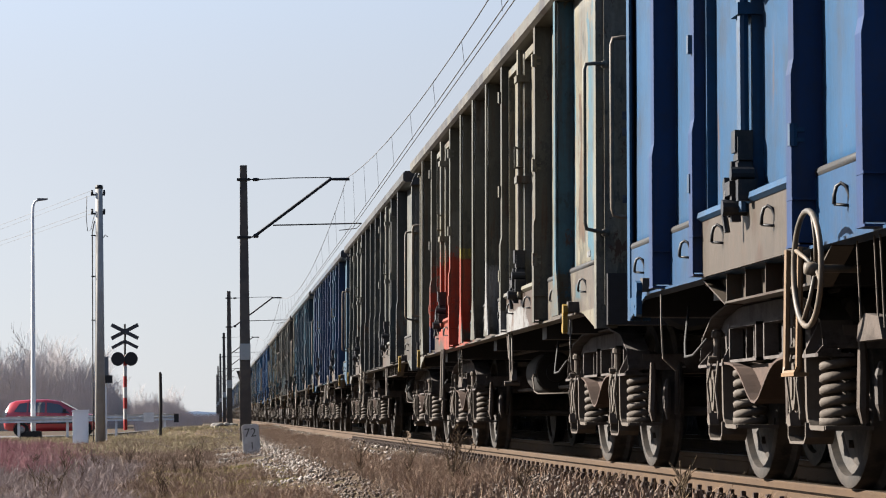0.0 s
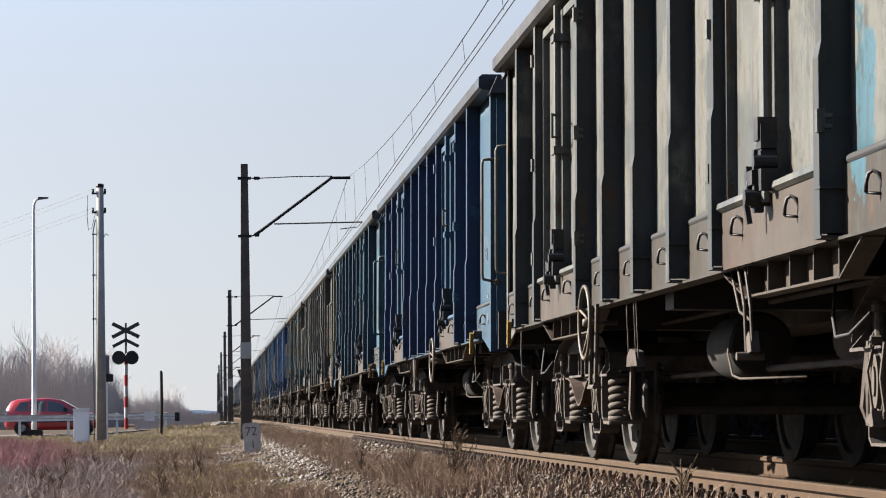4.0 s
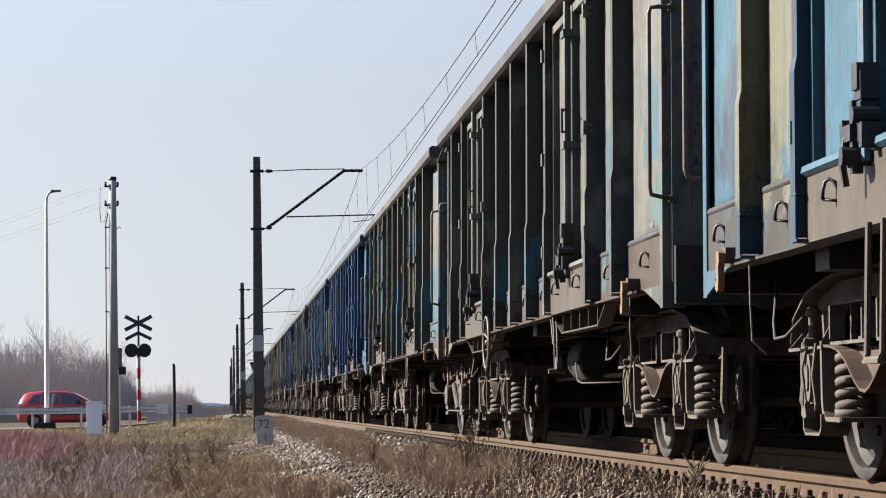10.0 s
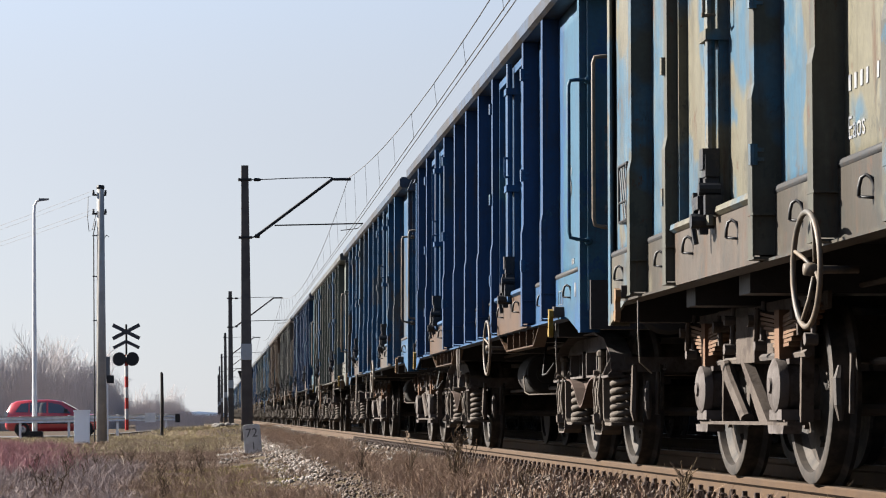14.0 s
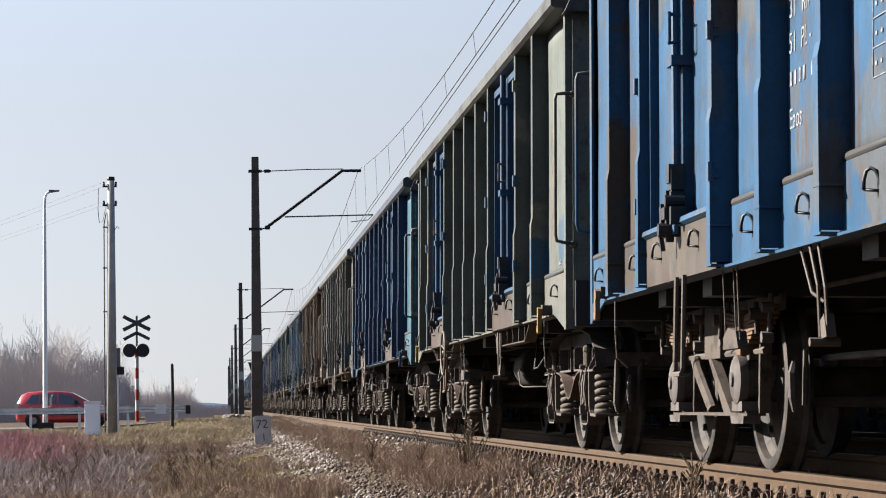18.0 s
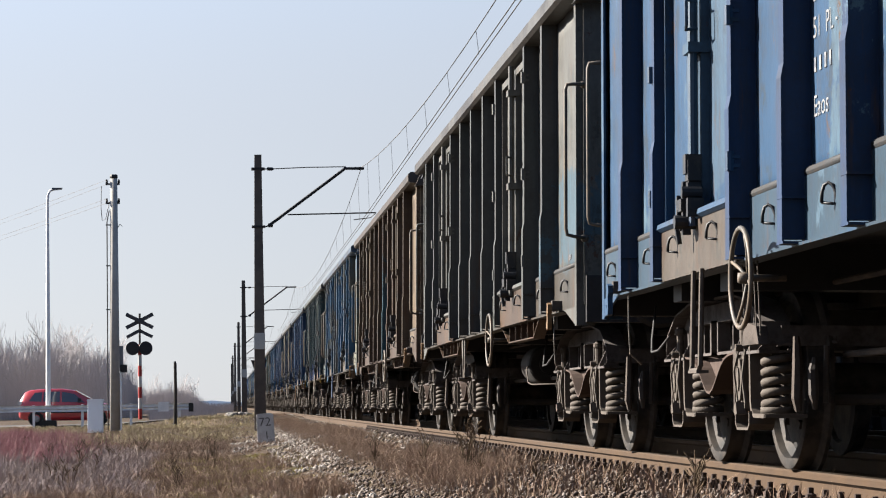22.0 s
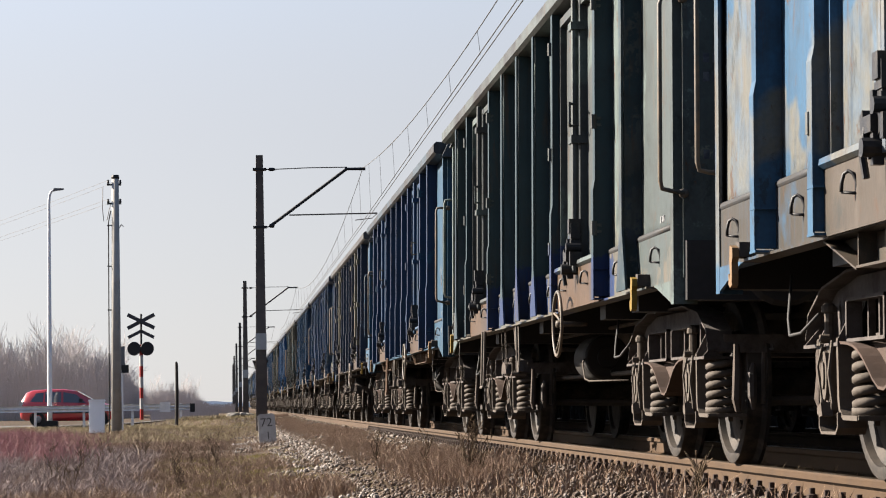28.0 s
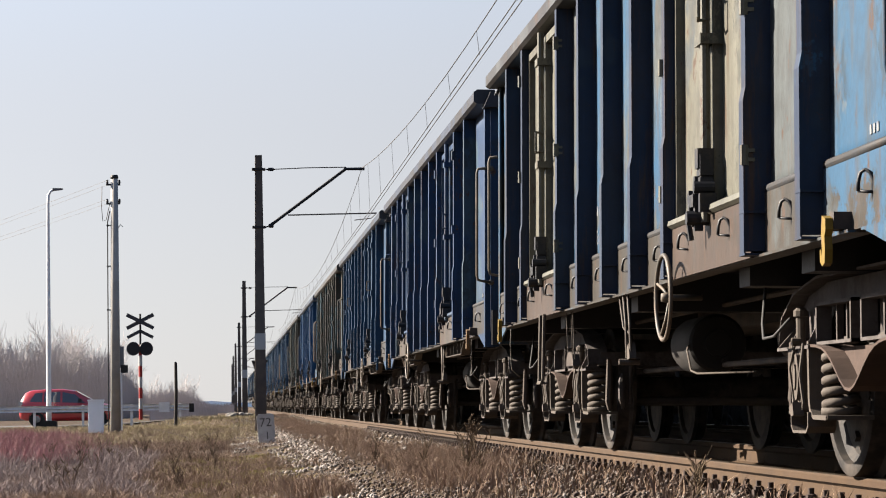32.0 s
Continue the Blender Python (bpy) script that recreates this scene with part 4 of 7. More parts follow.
def wagon(n, spec, detail=2, tx=TRACK_X, name="gondola_wagon"):
    """An open goods wagon on two bogies. spec: coats of paint, sill colour, rib kind, bogie kind, words for the label."""
    a, b2, patch, rust, low, ribs, old, words, door, patches, under_door, truss, wheel_y, step_y, valve_y, marks = spec
    root = new(name)
    tagged(root, words, "goods wagon", "wagons of the train")
    coat = paint("wagon_paint", root, a, b2, patch, rust, n * 1.31, patches=patches)
    doorcoat = paint("door_paint", root, door, a, 0.25, rust, n * 2.17, patches=patches) if door else coat
    sillcoat = paint("sill_paint", root, a, b2, patch * 0.6, rust, n * 1.31, low, patches=patches)
    doorplate = paint("plate_paint", root, under_door, BROWN, 0.4, rust, n * 0.77, patches=patches if n == 1 else ())
    # near wall
    cuts = [-HALF] + RIBS + [HALF]
    for i, (y0, y1) in enumerate(zip(cuts, cuts[1:])):
        if (y0, y1) in ((-4.13, -2.12), (2.12, 4.13)):
            continue
        w = round(y1 - y0 - 0.02, 3)
        part("panel", cached(("panel", w, (i + n) % 4), lambda: panel_mesh(w, (i + n) % 4)), coat, root, pose(0, (y0 + y1) / 2, 0))
        part("bead", cached(("bead", w), lambda: Shape().tube([(SKIN - 0.014, -w / 2 + 0.03, 1.272), (SKIN - 0.014, w / 2 - 0.03, 1.272)], 0.021, 10).mesh("bead", True)), M["bead"], root, pose(0, (y0 + y1) / 2, 0))
    # some ribs get a darker coat than the sheets, side shade put into its colour
    rib_tone = paint("shaded_rib_paint", root, SHADED_RIB_COATS.get(n, (a[0] * 0.56, a[1] * 0.60, a[2] * 0.66)), STEELB if n in SHADED_RIB_COATS else b2, patch * 0.4, rust, n * 1.31, patches=patches) if n in (1, 2, 5, 6, 9, 11) or n in SHADED_RIB_COATS else coat
    railcoat = paint("rail_paint", root, tuple(0.45 * c + 0.55 * d for c, d in zip(a, (0.034, 0.033, 0.033))), (0.020, 0.019, 0.019), 0.6, rust, n * 1.31)
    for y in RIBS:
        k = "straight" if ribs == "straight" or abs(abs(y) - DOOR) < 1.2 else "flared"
        part("rib", cached(("rib", k), lambda: rib_mesh(k)), rib_tone, root, pose(0, y, 0))
    for s in (-1, 1):
        part("corner_post", cached(("corner", s), lambda: corner_shape(s)), coat, root, pose(0, s * HALF, 0))
        turned = pose(0, s * HALF, 0, 0, 0, 0 if s < 0 else 180)
        part("end_wall", cached("endsheet", lambda: Shape().box(-1.29, 1.29, -0.03, 0.03, 1.0, 3.05).mesh("end_wall")), coat, root, turned)
        for x in (-0.65, 0.0, 0.65):
            part("end_stanchion", cached("endst", lambda: Shape().box(-0.07, 0.07, -0.13, -0.03, 0.95, 3.02).mesh("end_stanchion")), coat, root, turned @ pose(x, 0, 0))
        part("end_beam", cached("endbeam", lambda: Shape().slab([(-1.36, 3.02), (-1.30, 3.16), (1.30, 3.16), (1.36, 3.02)], 1, -0.16, 0.04).mesh("end_beam")), railcoat, root, turned)
        part("handrail", cached(("handrail", s), lambda: Shape().tube([(-1.285, s * 0.03, 2.47), (-1.36, s * 0.05, 2.47), (-1.405, s * 0.052, 2.465), (-1.415, s * 0.052, 2.43), (-1.415, s * 0.052, 1.50), (-1.405, s * 0.052, 1.46), (-1.36, s * 0.05, 1.45), (-1.285, s * 0.03, 1.44)], 0.0125, 8)
             .lathe([(0, -0.01), (0.026, -0.01), (0.026, 0.03), (0, 0.03)], 1, 8, (-1.285, s * 0.03, 1.44)).lathe([(0, -0.01), (0.026, -0.01), (0.026, 0.03), (0, 0.03)], 1, 8, (-1.285, s * 0.03, 2.47)).mesh("handrail", True)),
             M["bar"] if (n + s) % 3 else coat, root, pose(0, s * HALF, 0))
        dy = s * DOOR
        for q in (-0.495, 0.495):
            part("door_leaf", cached(("leaf", (n + s) % 3), lambda: door_leaf_mesh((n + s) % 3)), doorcoat, root, pose(0, dy + q, 0))
        part("lock_bar", cached("lockbar", lambda: Shape().tube([(OUT + 0.03, -0.035, 1.2), (OUT + 0.03, -0.035, 3.04)], 0.024, 8).tube([(OUT + 0.035, 0.045, 1.3), (OUT + 0.035, 0.045, 3.0)], 0.017, 8)
             .box(OUT + 0.0, SKIN, -0.075, 0.075, 2.05, 2.10).box(OUT + 0.0, SKIN, -0.075, 0.075, 2.80, 2.85).mesh("lock_bar")), doorcoat, root, pose(0, dy, 0))
        part("door_lock", cached("lock", lock_mesh), M["lock"], root, pose(0, dy, 0), "dark door lock")
        part("door_handle", cached("handle", lambda: Shape().tube([(OUT + 0.05, -0.05, 2.30), (OUT - 0.01, -0.06, 2.31), (OUT - 0.015, -0.11, 2.31), (OUT - 0.015, -0.11, 2.17), (OUT - 0.01, -0.06, 2.16), (OUT + 0.05, -0.05, 2.17)], 0.009, 6).mesh("door_handle")), M["bar"] if n % 3 == 0 else doorcoat, root, pose(0, dy, 0))
        for q in (-1.0, 1.0):
            for z in (1.42, 2.08, 2.82):
                part("hinge", cached("hinge", hinge_mesh), doorcoat, root, pose(0, dy + q * 1.03, z))
        part("door_plate", cached("doorplate", lambda: Shape().box(OUT + 0.045, OUT + 0.058, -0.97, 0.97, 0.975, 1.235).mesh("door_plate")), doorplate, root, pose(0, dy, 0), "rusty plate under the door")
        if truss:
            part("door_truss", cached("truss", truss_mesh), doorplate, root, pose(0, dy, 0))
        part("tow_hook", cached("hook", hook_mesh), coat if n in (0, 10, 18) else M["yellow"] if n in (1, 2, 3, 7, 9, 14, 16, 20, 23) else M["ochre"], root, pose(0, s * 5.64, 0), "painted towing hook" if n in (0, 10, 18) else "worn yellow towing hook")
        part("hook_bracket", cached("hookbr", lambda: Shape().slab([(-0.035, 0.99), (0.035, 0.985), (0.035, 1.06), (-0.035, 1.055)], 0, OUT + 0.026, SKIN + 0.1).mesh("hook_bracket")), M["under"], root, pose(0, s * 5.64, 0))
    for i, y in enumerate((-5.97, -4.66, -3.62, -2.6, -1.6, -0.53, 0.53, 1.6, 2.6, 3.62, 4.66, 5.97)):
        rx = OUT + 0.045 if 2.2 < abs(y) < 4.1 else SKIN - 0.03
        part("lashing_ring", cached(("ring", rx), lambda: ring_mesh(rx)), M["black"], root, pose(0, y, 0))
    part("sill", cached("sill", lambda: Shape().box(SKIN - 0.03, SKIN + 0.04, -HALF + 0.09, HALF - 0.09, 0.985, 1.255).box(OUT + 0.06, SKIN + 0.04, -5.75, 5.75, 0.972, 0.984).mesh("sill")), sillcoat, root)
    part("top_rail", cached("toprail", lambda: Shape().slab([(OUT + 0.01, 3.06), (OUT - 0.018, 3.08), (OUT - 0.018, 3.165), (OUT + 0.01, 3.19), (SKIN + 0.05, 3.19), (SKIN + 0.05, 3.06)], 1, -HALF - 0.05, HALF + 0.05).mesh("top_rail")), railcoat, root)
    part("far_side_wall", cached("farwall", lambda: Shape().box(1.25, 1.30, -HALF, HALF, 1.0, 3.17).box(1.30, 1.41, -0.05, 0.05, 1.0, 3.1).box(1.30, 1.41, 2.1, 2.2, 1.0, 3.1).box(1.30, 1.41, -2.2, -2.1, 1.0, 3.1)
         .box(1.30, 1.41, 4.25, 4.35, 1.0, 3.1).box(1.30, 1.41, -4.35, -4.25, 1.0, 3.1).mesh("far_side_wall")), coat, root)
    part("floor", cached("floor", lambda: Shape().box(-1.24, 1.24, -HALF + 0.04, HALF - 0.04, 1.12, 1.2).mesh("floor")), M["black"], root)
    part("centre_sill", cached("centresill", lambda: Shape().box(-0.25, 0.25, -6.5, 6.5, 0.85, 1.12).mesh("centre_sill")), M["under"], root)
    for y in (-4.5, -3.2, 0.0, 3.2, 4.5):
        part("crossbeam", cached("xbeam", lambda: Shape().box(-1.22, 1.22, -0.12, 0.12, 0.89, 1.12).mesh("crossbeam")), M["black"], root, pose(0, y, 0))
    for s in (-1, 1):
        part("headstock", cached("headstock", lambda: Shape().box(-1.28, 1.28, -0.10, 0.10, 0.88, 1.19).mesh("headstock")), M["black"], root, pose(0, s * (HALF - 0.02), 0))
        for x in (-0.875, 0.875):
            part("buffer", cached("buffer", lambda: Shape().lathe([(0, 0.58), (0.20, 0.575), (0.225, 0.55), (0.21, 0.53), (0.10, 0.50), (0.10, 0.27), (0.13, 0.27), (0.13, 0.0), (0, 0.0)], 1, 20, (0, 0, 1.05)).mesh("buffer")),
                 M["steel"], root, pose(x, s * (HALF + 0.03), 0, 0, 0, 0 if s > 0 else 180))
        part("coupling", cached("coupling", lambda: Shape().box(-0.03, 0.03, 0, 0.35, 1.0, 1.1).tube([(0.05, 0.3, 1.05), (0.05, 0.45, 0.92), (0.05, 0.55, 0.95), (-0.05, 0.55, 0.95), (-0.05, 0.45, 0.92), (-0.05, 0.3, 1.05)], 0.022, 6).mesh("coupling")),
             M["steel"], root, pose(0, s * HALF, 0, 0, 0, 0 if s > 0 else 180))
        part("brake_hose", cached("hose", lambda: Shape().tube([(-0.35, 0, 0.98), (-0.36, 0.12, 0.95), (-0.37, 0.24, 0.72), (-0.36, 0.36, 0.55), (-0.34, 0.48, 0.52)], 0.022, 7).mesh("brake_hose", True)), M["hose"], root, pose(0, s * HALF, 0, 0, 0, 0 if s > 0 else 180))
        bogie(root, s * 4.5, old, TURNING)
    if detail > 0:
        part("air_reservoir", cached("tank", lambda: Shape().lathe([(0, -0.375), (0.08, -0.37), (0.085, -0.35), (0.16, -0.345), (0.178, -0.33), (0.185, -0.30), (0.185, -0.22), (0.178, -0.215), (0.178, 0.30), (0.15, 0.36), (0, 0.38)], 1, 28, (-0.80, 0, 0.71)).lathe([(0, -0.40), (0.02, -0.40), (0.02, -0.34), (0, -0.34)], 1, 8, (-0.76, 0, 0.60)).mesh("air_reservoir", crease=30)), M["oiltank"], root, pose(0.14, 0.62, 0))
        part("brake_cylinder", cached("cyl", lambda: Shape().lathe([(0, -0.3), (0.15, -0.3), (0.16, -0.27), (0.16, 0.2), (0.10, 0.28), (0, 0.3)], 1, 18, (-0.35, 0, 0.72)).tube([(-0.35, -0.3, 0.72), (-0.35, -0.95, 0.66)], 0.02, 6).mesh("brake_cylinder", crease=30)), M["under"], root, pose(0, -0.9, 0))
        part("pipe_bend", cached("pipebend", lambda: Shape().tube([(-0.92, -0.05, 0.70), (-1.0, -0.42, 0.69), (-1.02, -0.50, 0.66), (-1.02, -0.62, 0.54), (-1.0, -0.72, 0.52), (-0.8, -1.4, 0.52)], 0.007, 6).mesh("pipe_bend", True)), M["spring"], root, pose(0.14, 0.62, 0))
        part("brake_rod", cached("rod", lambda: Shape().tube([(-0.62, -3.2, 0.58), (-0.62, 3.2, 0.58)], 0.018, 6).mesh("brake_rod")), M["under"], root)
        part("brake_pipe", cached("pipe", lambda: Shape().tube([(-0.7, -6.3, 0.93), (-0.7, 6.3, 0.93)], 0.015, 6).mesh("brake_pipe")), M["under"], root)
        part("valve_rod", cached("valve", lambda: Shape().tube([(OUT + 0.08, 0.05, 0.97), (OUT + 0.06, -0.16, 0.80), (OUT + 0.06, -0.19, 0.60)], 0.008, 6).tube([(OUT + 0.09, -0.05, 0.97), (OUT + 0.07, -0.24, 0.79), (OUT + 0.07, -0.27, 0.62)], 0.008, 6)
             .tube([(OUT + 0.09, 0.25, 0.97), (OUT + 0.07, -0.02, 0.78), (OUT + 0.10, -0.10, 0.74)], 0.007, 6).slab([(-0.29, 0.60), (-0.17, 0.59), (-0.18, 0.66), (-0.25, 0.69)], 0, OUT + 0.06, OUT + 0.10)
             .lathe([(0, -0.02), (0.018, -0.02), (0.018, 0.10), (0, 0.10)], 0, 8, (OUT + 0.03, -0.22, 0.58)).mesh("valve_rod")), M["spring"], root, pose(0, (valve_y or 0.0) + 0.2, 0))
        if wheel_y is not None:
            part("handbrake_wheel", cached("handwheel", handwheel_mesh), M["bar"], root, pose(0, wheel_y, 0), "worn grey handbrake wheel")
        if step_y is not None:
            part("step", cached("step", step_mesh), {0: M["ochre"], 9: M["rustbox"], 13: M["bluepaint"], 15: M["rustbox"]}.get(n, M["spring"]), root, pose(0, step_y, 0), "worn foot step")
        if step_y is not None and n < 18:
            for d in (-0.62, -0.86, -0.94):
                part("hanger_wire", cached("hanger", lambda: Shape().tube([(OUT + 0.11, 0.0, 0.97), (OUT + 0.12, -0.01, 0.64)], 0.004, 5).mesh("hanger_wire")), M["spring"], root, pose(0, step_y + d, 0))
            part("brake_cock", cached("cock", lambda: Shape().slab([(-0.95, 0.60), (-0.60, 0.60), (-0.62, 0.66), (-0.72, 0.70), (-0.90, 0.68)], 0, OUT + 0.11, OUT + 0.16).mesh("brake_cock")), M["bogie"], root, pose(0, step_y, 0))
        part("release_wire", cached("relwire", lambda: Shape().tube([(OUT + 0.05, 0, 0.95), (OUT + 0.04, -0.06, 0.78), (OUT + 0.05, -0.05, 0.62), (OUT + 0.12, -0.02, 0.56)], 0.005, 5).mesh("release_wire")), M["bar"], root, pose(0, -5.6 if n % 2 else 5.2, 0))
    if n in (1, 5, 6):
        part("document_holder", cached("holder", holder_mesh), M["black"], root, None, "dark wire document holder")
    if n in (4, 13, 21):
        part("red_reflector", cached("reflector", lambda: Shape().box(-1.14, -1.07, -HALF - 0.062, -HALF - 0.032, 1.71, 1.78).mesh("red_reflector")), M["lamp_red"], root, None, "small red reflector")
    if detail > 0 and n < 18:
        lettering = M["stencil"]
        up = 0.13 if n in (7, 8, 10) else 0.0
        k4 = n % 4
        if n in (3, 7, 9, 14, 15):
            stencil(cached(("datapanel", k4), lambda: laid_grid(5.90, 6.31, 1.305, 1.60, n)), M["datagrey"], root)["label"] = "dull grey painted data field"
            stencil(cached(("databoxes", k4), lambda: marks_mesh([(5.93, 6.29, 1.335, 1.339), (5.93, 6.29, 1.412, 1.416)] + [(5.93 + 0.118 * q, 5.935 + 0.118 * q, 1.339, 1.412) for q in range(4)] + [(6.12, 6.127, 1.475, 1.54), (6.06, 6.18, 1.471, 1.476)]
                    + [(5.98 + 0.08 * q, 6.02 + 0.08 * q, 1.86, 1.905) for q in range(4)] + [(6.02 + 0.07 * q, 6.055 + 0.07 * q, 1.70, 1.735) for q in range(3)] + [(5.95, 6.28, 1.666, 1.671)], n)), lettering, root)
        for q, (w2, zz) in enumerate(((0.26, 2.13), (0.20, 2.03), (0.30, 1.62))):
            stencil(cached(("endbars", q), lambda: end_marks(w2, zz)), M["faint"], root)
        if marks == 3:
            writing(root, "UIC St", 0.10, (-5.56, 1.80 + up), lettering, n)
            part("letter_ring", cached(("letring", up, k4), lambda: laid(Shape().tube([(0, -5.74 + 0.058 * math.cos(k * math.tau / 20), 1.72 + up + 0.058 * math.sin(k * math.tau / 20)) for k in range(20)], 0.004, 4, True).mesh("letter_ring"), n)), lettering, root)
            writing(root, "MC", 0.06, (-5.70, 1.70 + up), lettering, n)
        if marks >= 2:
            writing(root, "31  RIV", 0.125, (0.98, 1.83 + up), lettering, n)
            writing(root, "51  PL -", 0.125, (0.98, 1.68 + up), lettering, n)
        if marks >= 1:
            writing(root, "Eaos", 0.125, (0.98, 1.36 + up), lettering, n)
            stencil(cached(("numbars", up, k4), lambda: marks_mesh([(0.93 - 0.075 * k, 0.96 - 0.075 * k, 1.54 + up, 1.60 + up) for k in range(7) if k != 4], n)), lettering, root)
            stencil(cached(("boxbars", k4), lambda: marks_mesh([(-0.36 - q, -0.356 - q, 1.53, 1.86) for q in (0.0, 0.24)] + [(-0.60, -0.356, z, z + 0.004) for z in (1.53, 1.64, 1.75, 1.856)] + [(-0.42 - 0.075 * (k % 3), -0.395 - 0.075 * (k % 3), 1.575 + 0.11 * (k // 3), 1.59 + 0.11 * (k // 3)) for k in range(9)], n)), lettering, root)
        stencil(cached(("lowbars", k4), lambda: marks_mesh([(-5.95 + 0.05 * k, -5.925 + 0.05 * k, 1.33, 1.365) for k in range(3)], n)), lettering, root)
        if marks >= 2:
            # a ruled box of figures on the sill beside the lashing ring
            stencil(cached("sillbars", lambda: Shape().box(SKIN - 0.033, SKIN - 0.0295, -5.62, -5.40, 1.075, 1.079).box(SKIN - 0.033, SKIN - 0.0295, -5.62, -5.40, 1.165, 1.169).box(SKIN - 0.033, SKIN - 0.0295, -5.62, -5.615, 1.079, 1.165)
                           .box(SKIN - 0.033, SKIN - 0.0295, -5.51, -5.505, 1.079, 1.165).box(SKIN - 0.033, SKIN - 0.0295, -5.405, -5.40, 1.079, 1.165).box(SKIN - 0.033, SKIN - 0.0295, -6.22, -6.17, 1.10, 1.19).mesh("stencil_mark")), lettering, root)
    return root


BLUE, NAVY, SKYB = (0.0041, 0.0281, 0.0627), (0.0054, 0.0107, 0.0422), (0.0230, 0.0623, 0.0822)
TEAL, CREAM, SAGE = (0.0125, 0.0418, 0.0584), (0.0715, 0.0707, 0.0610), (0.0380, 0.0420, 0.0399)
TAN, GREYG, STEELB = (0.0372, 0.0255, 0.0171), (0.0267, 0.0295, 0.0259), (0.0142, 0.0235, 0.0373)
BROWN, DARK_COAT, ORANGE = (0.0284, 0.0174, 0.0114), (0.0088, 0.0080, 0.0074), (0.0418, 0.0227, 0.0114)
REDS, CHALK, YEL = (0.1520, 0.0198, 0.0076), (0.1150, 0.1140, 0.1110), (0.1200, 0.0950, 0.0152)
DIM = (0.0232, 0.0193, 0.0144)
# rib tones by place in the train: partly own coat, partly side shade painted in
SHADED_RIB_COATS = {0: (0.0034, 0.0165, 0.0560), 3: (0.0080, 0.0200, 0.0520), 4: (0.0075, 0.0230, 0.0400), 10: (0.0060, 0.0190, 0.0490), 7: (0.0048, 0.0240, 0.0660), 14: (0.0085, 0.0225, 0.0300), 15: (0.0052, 0.0180, 0.0480), 16: (0.0070, 0.0150, 0.0330)}
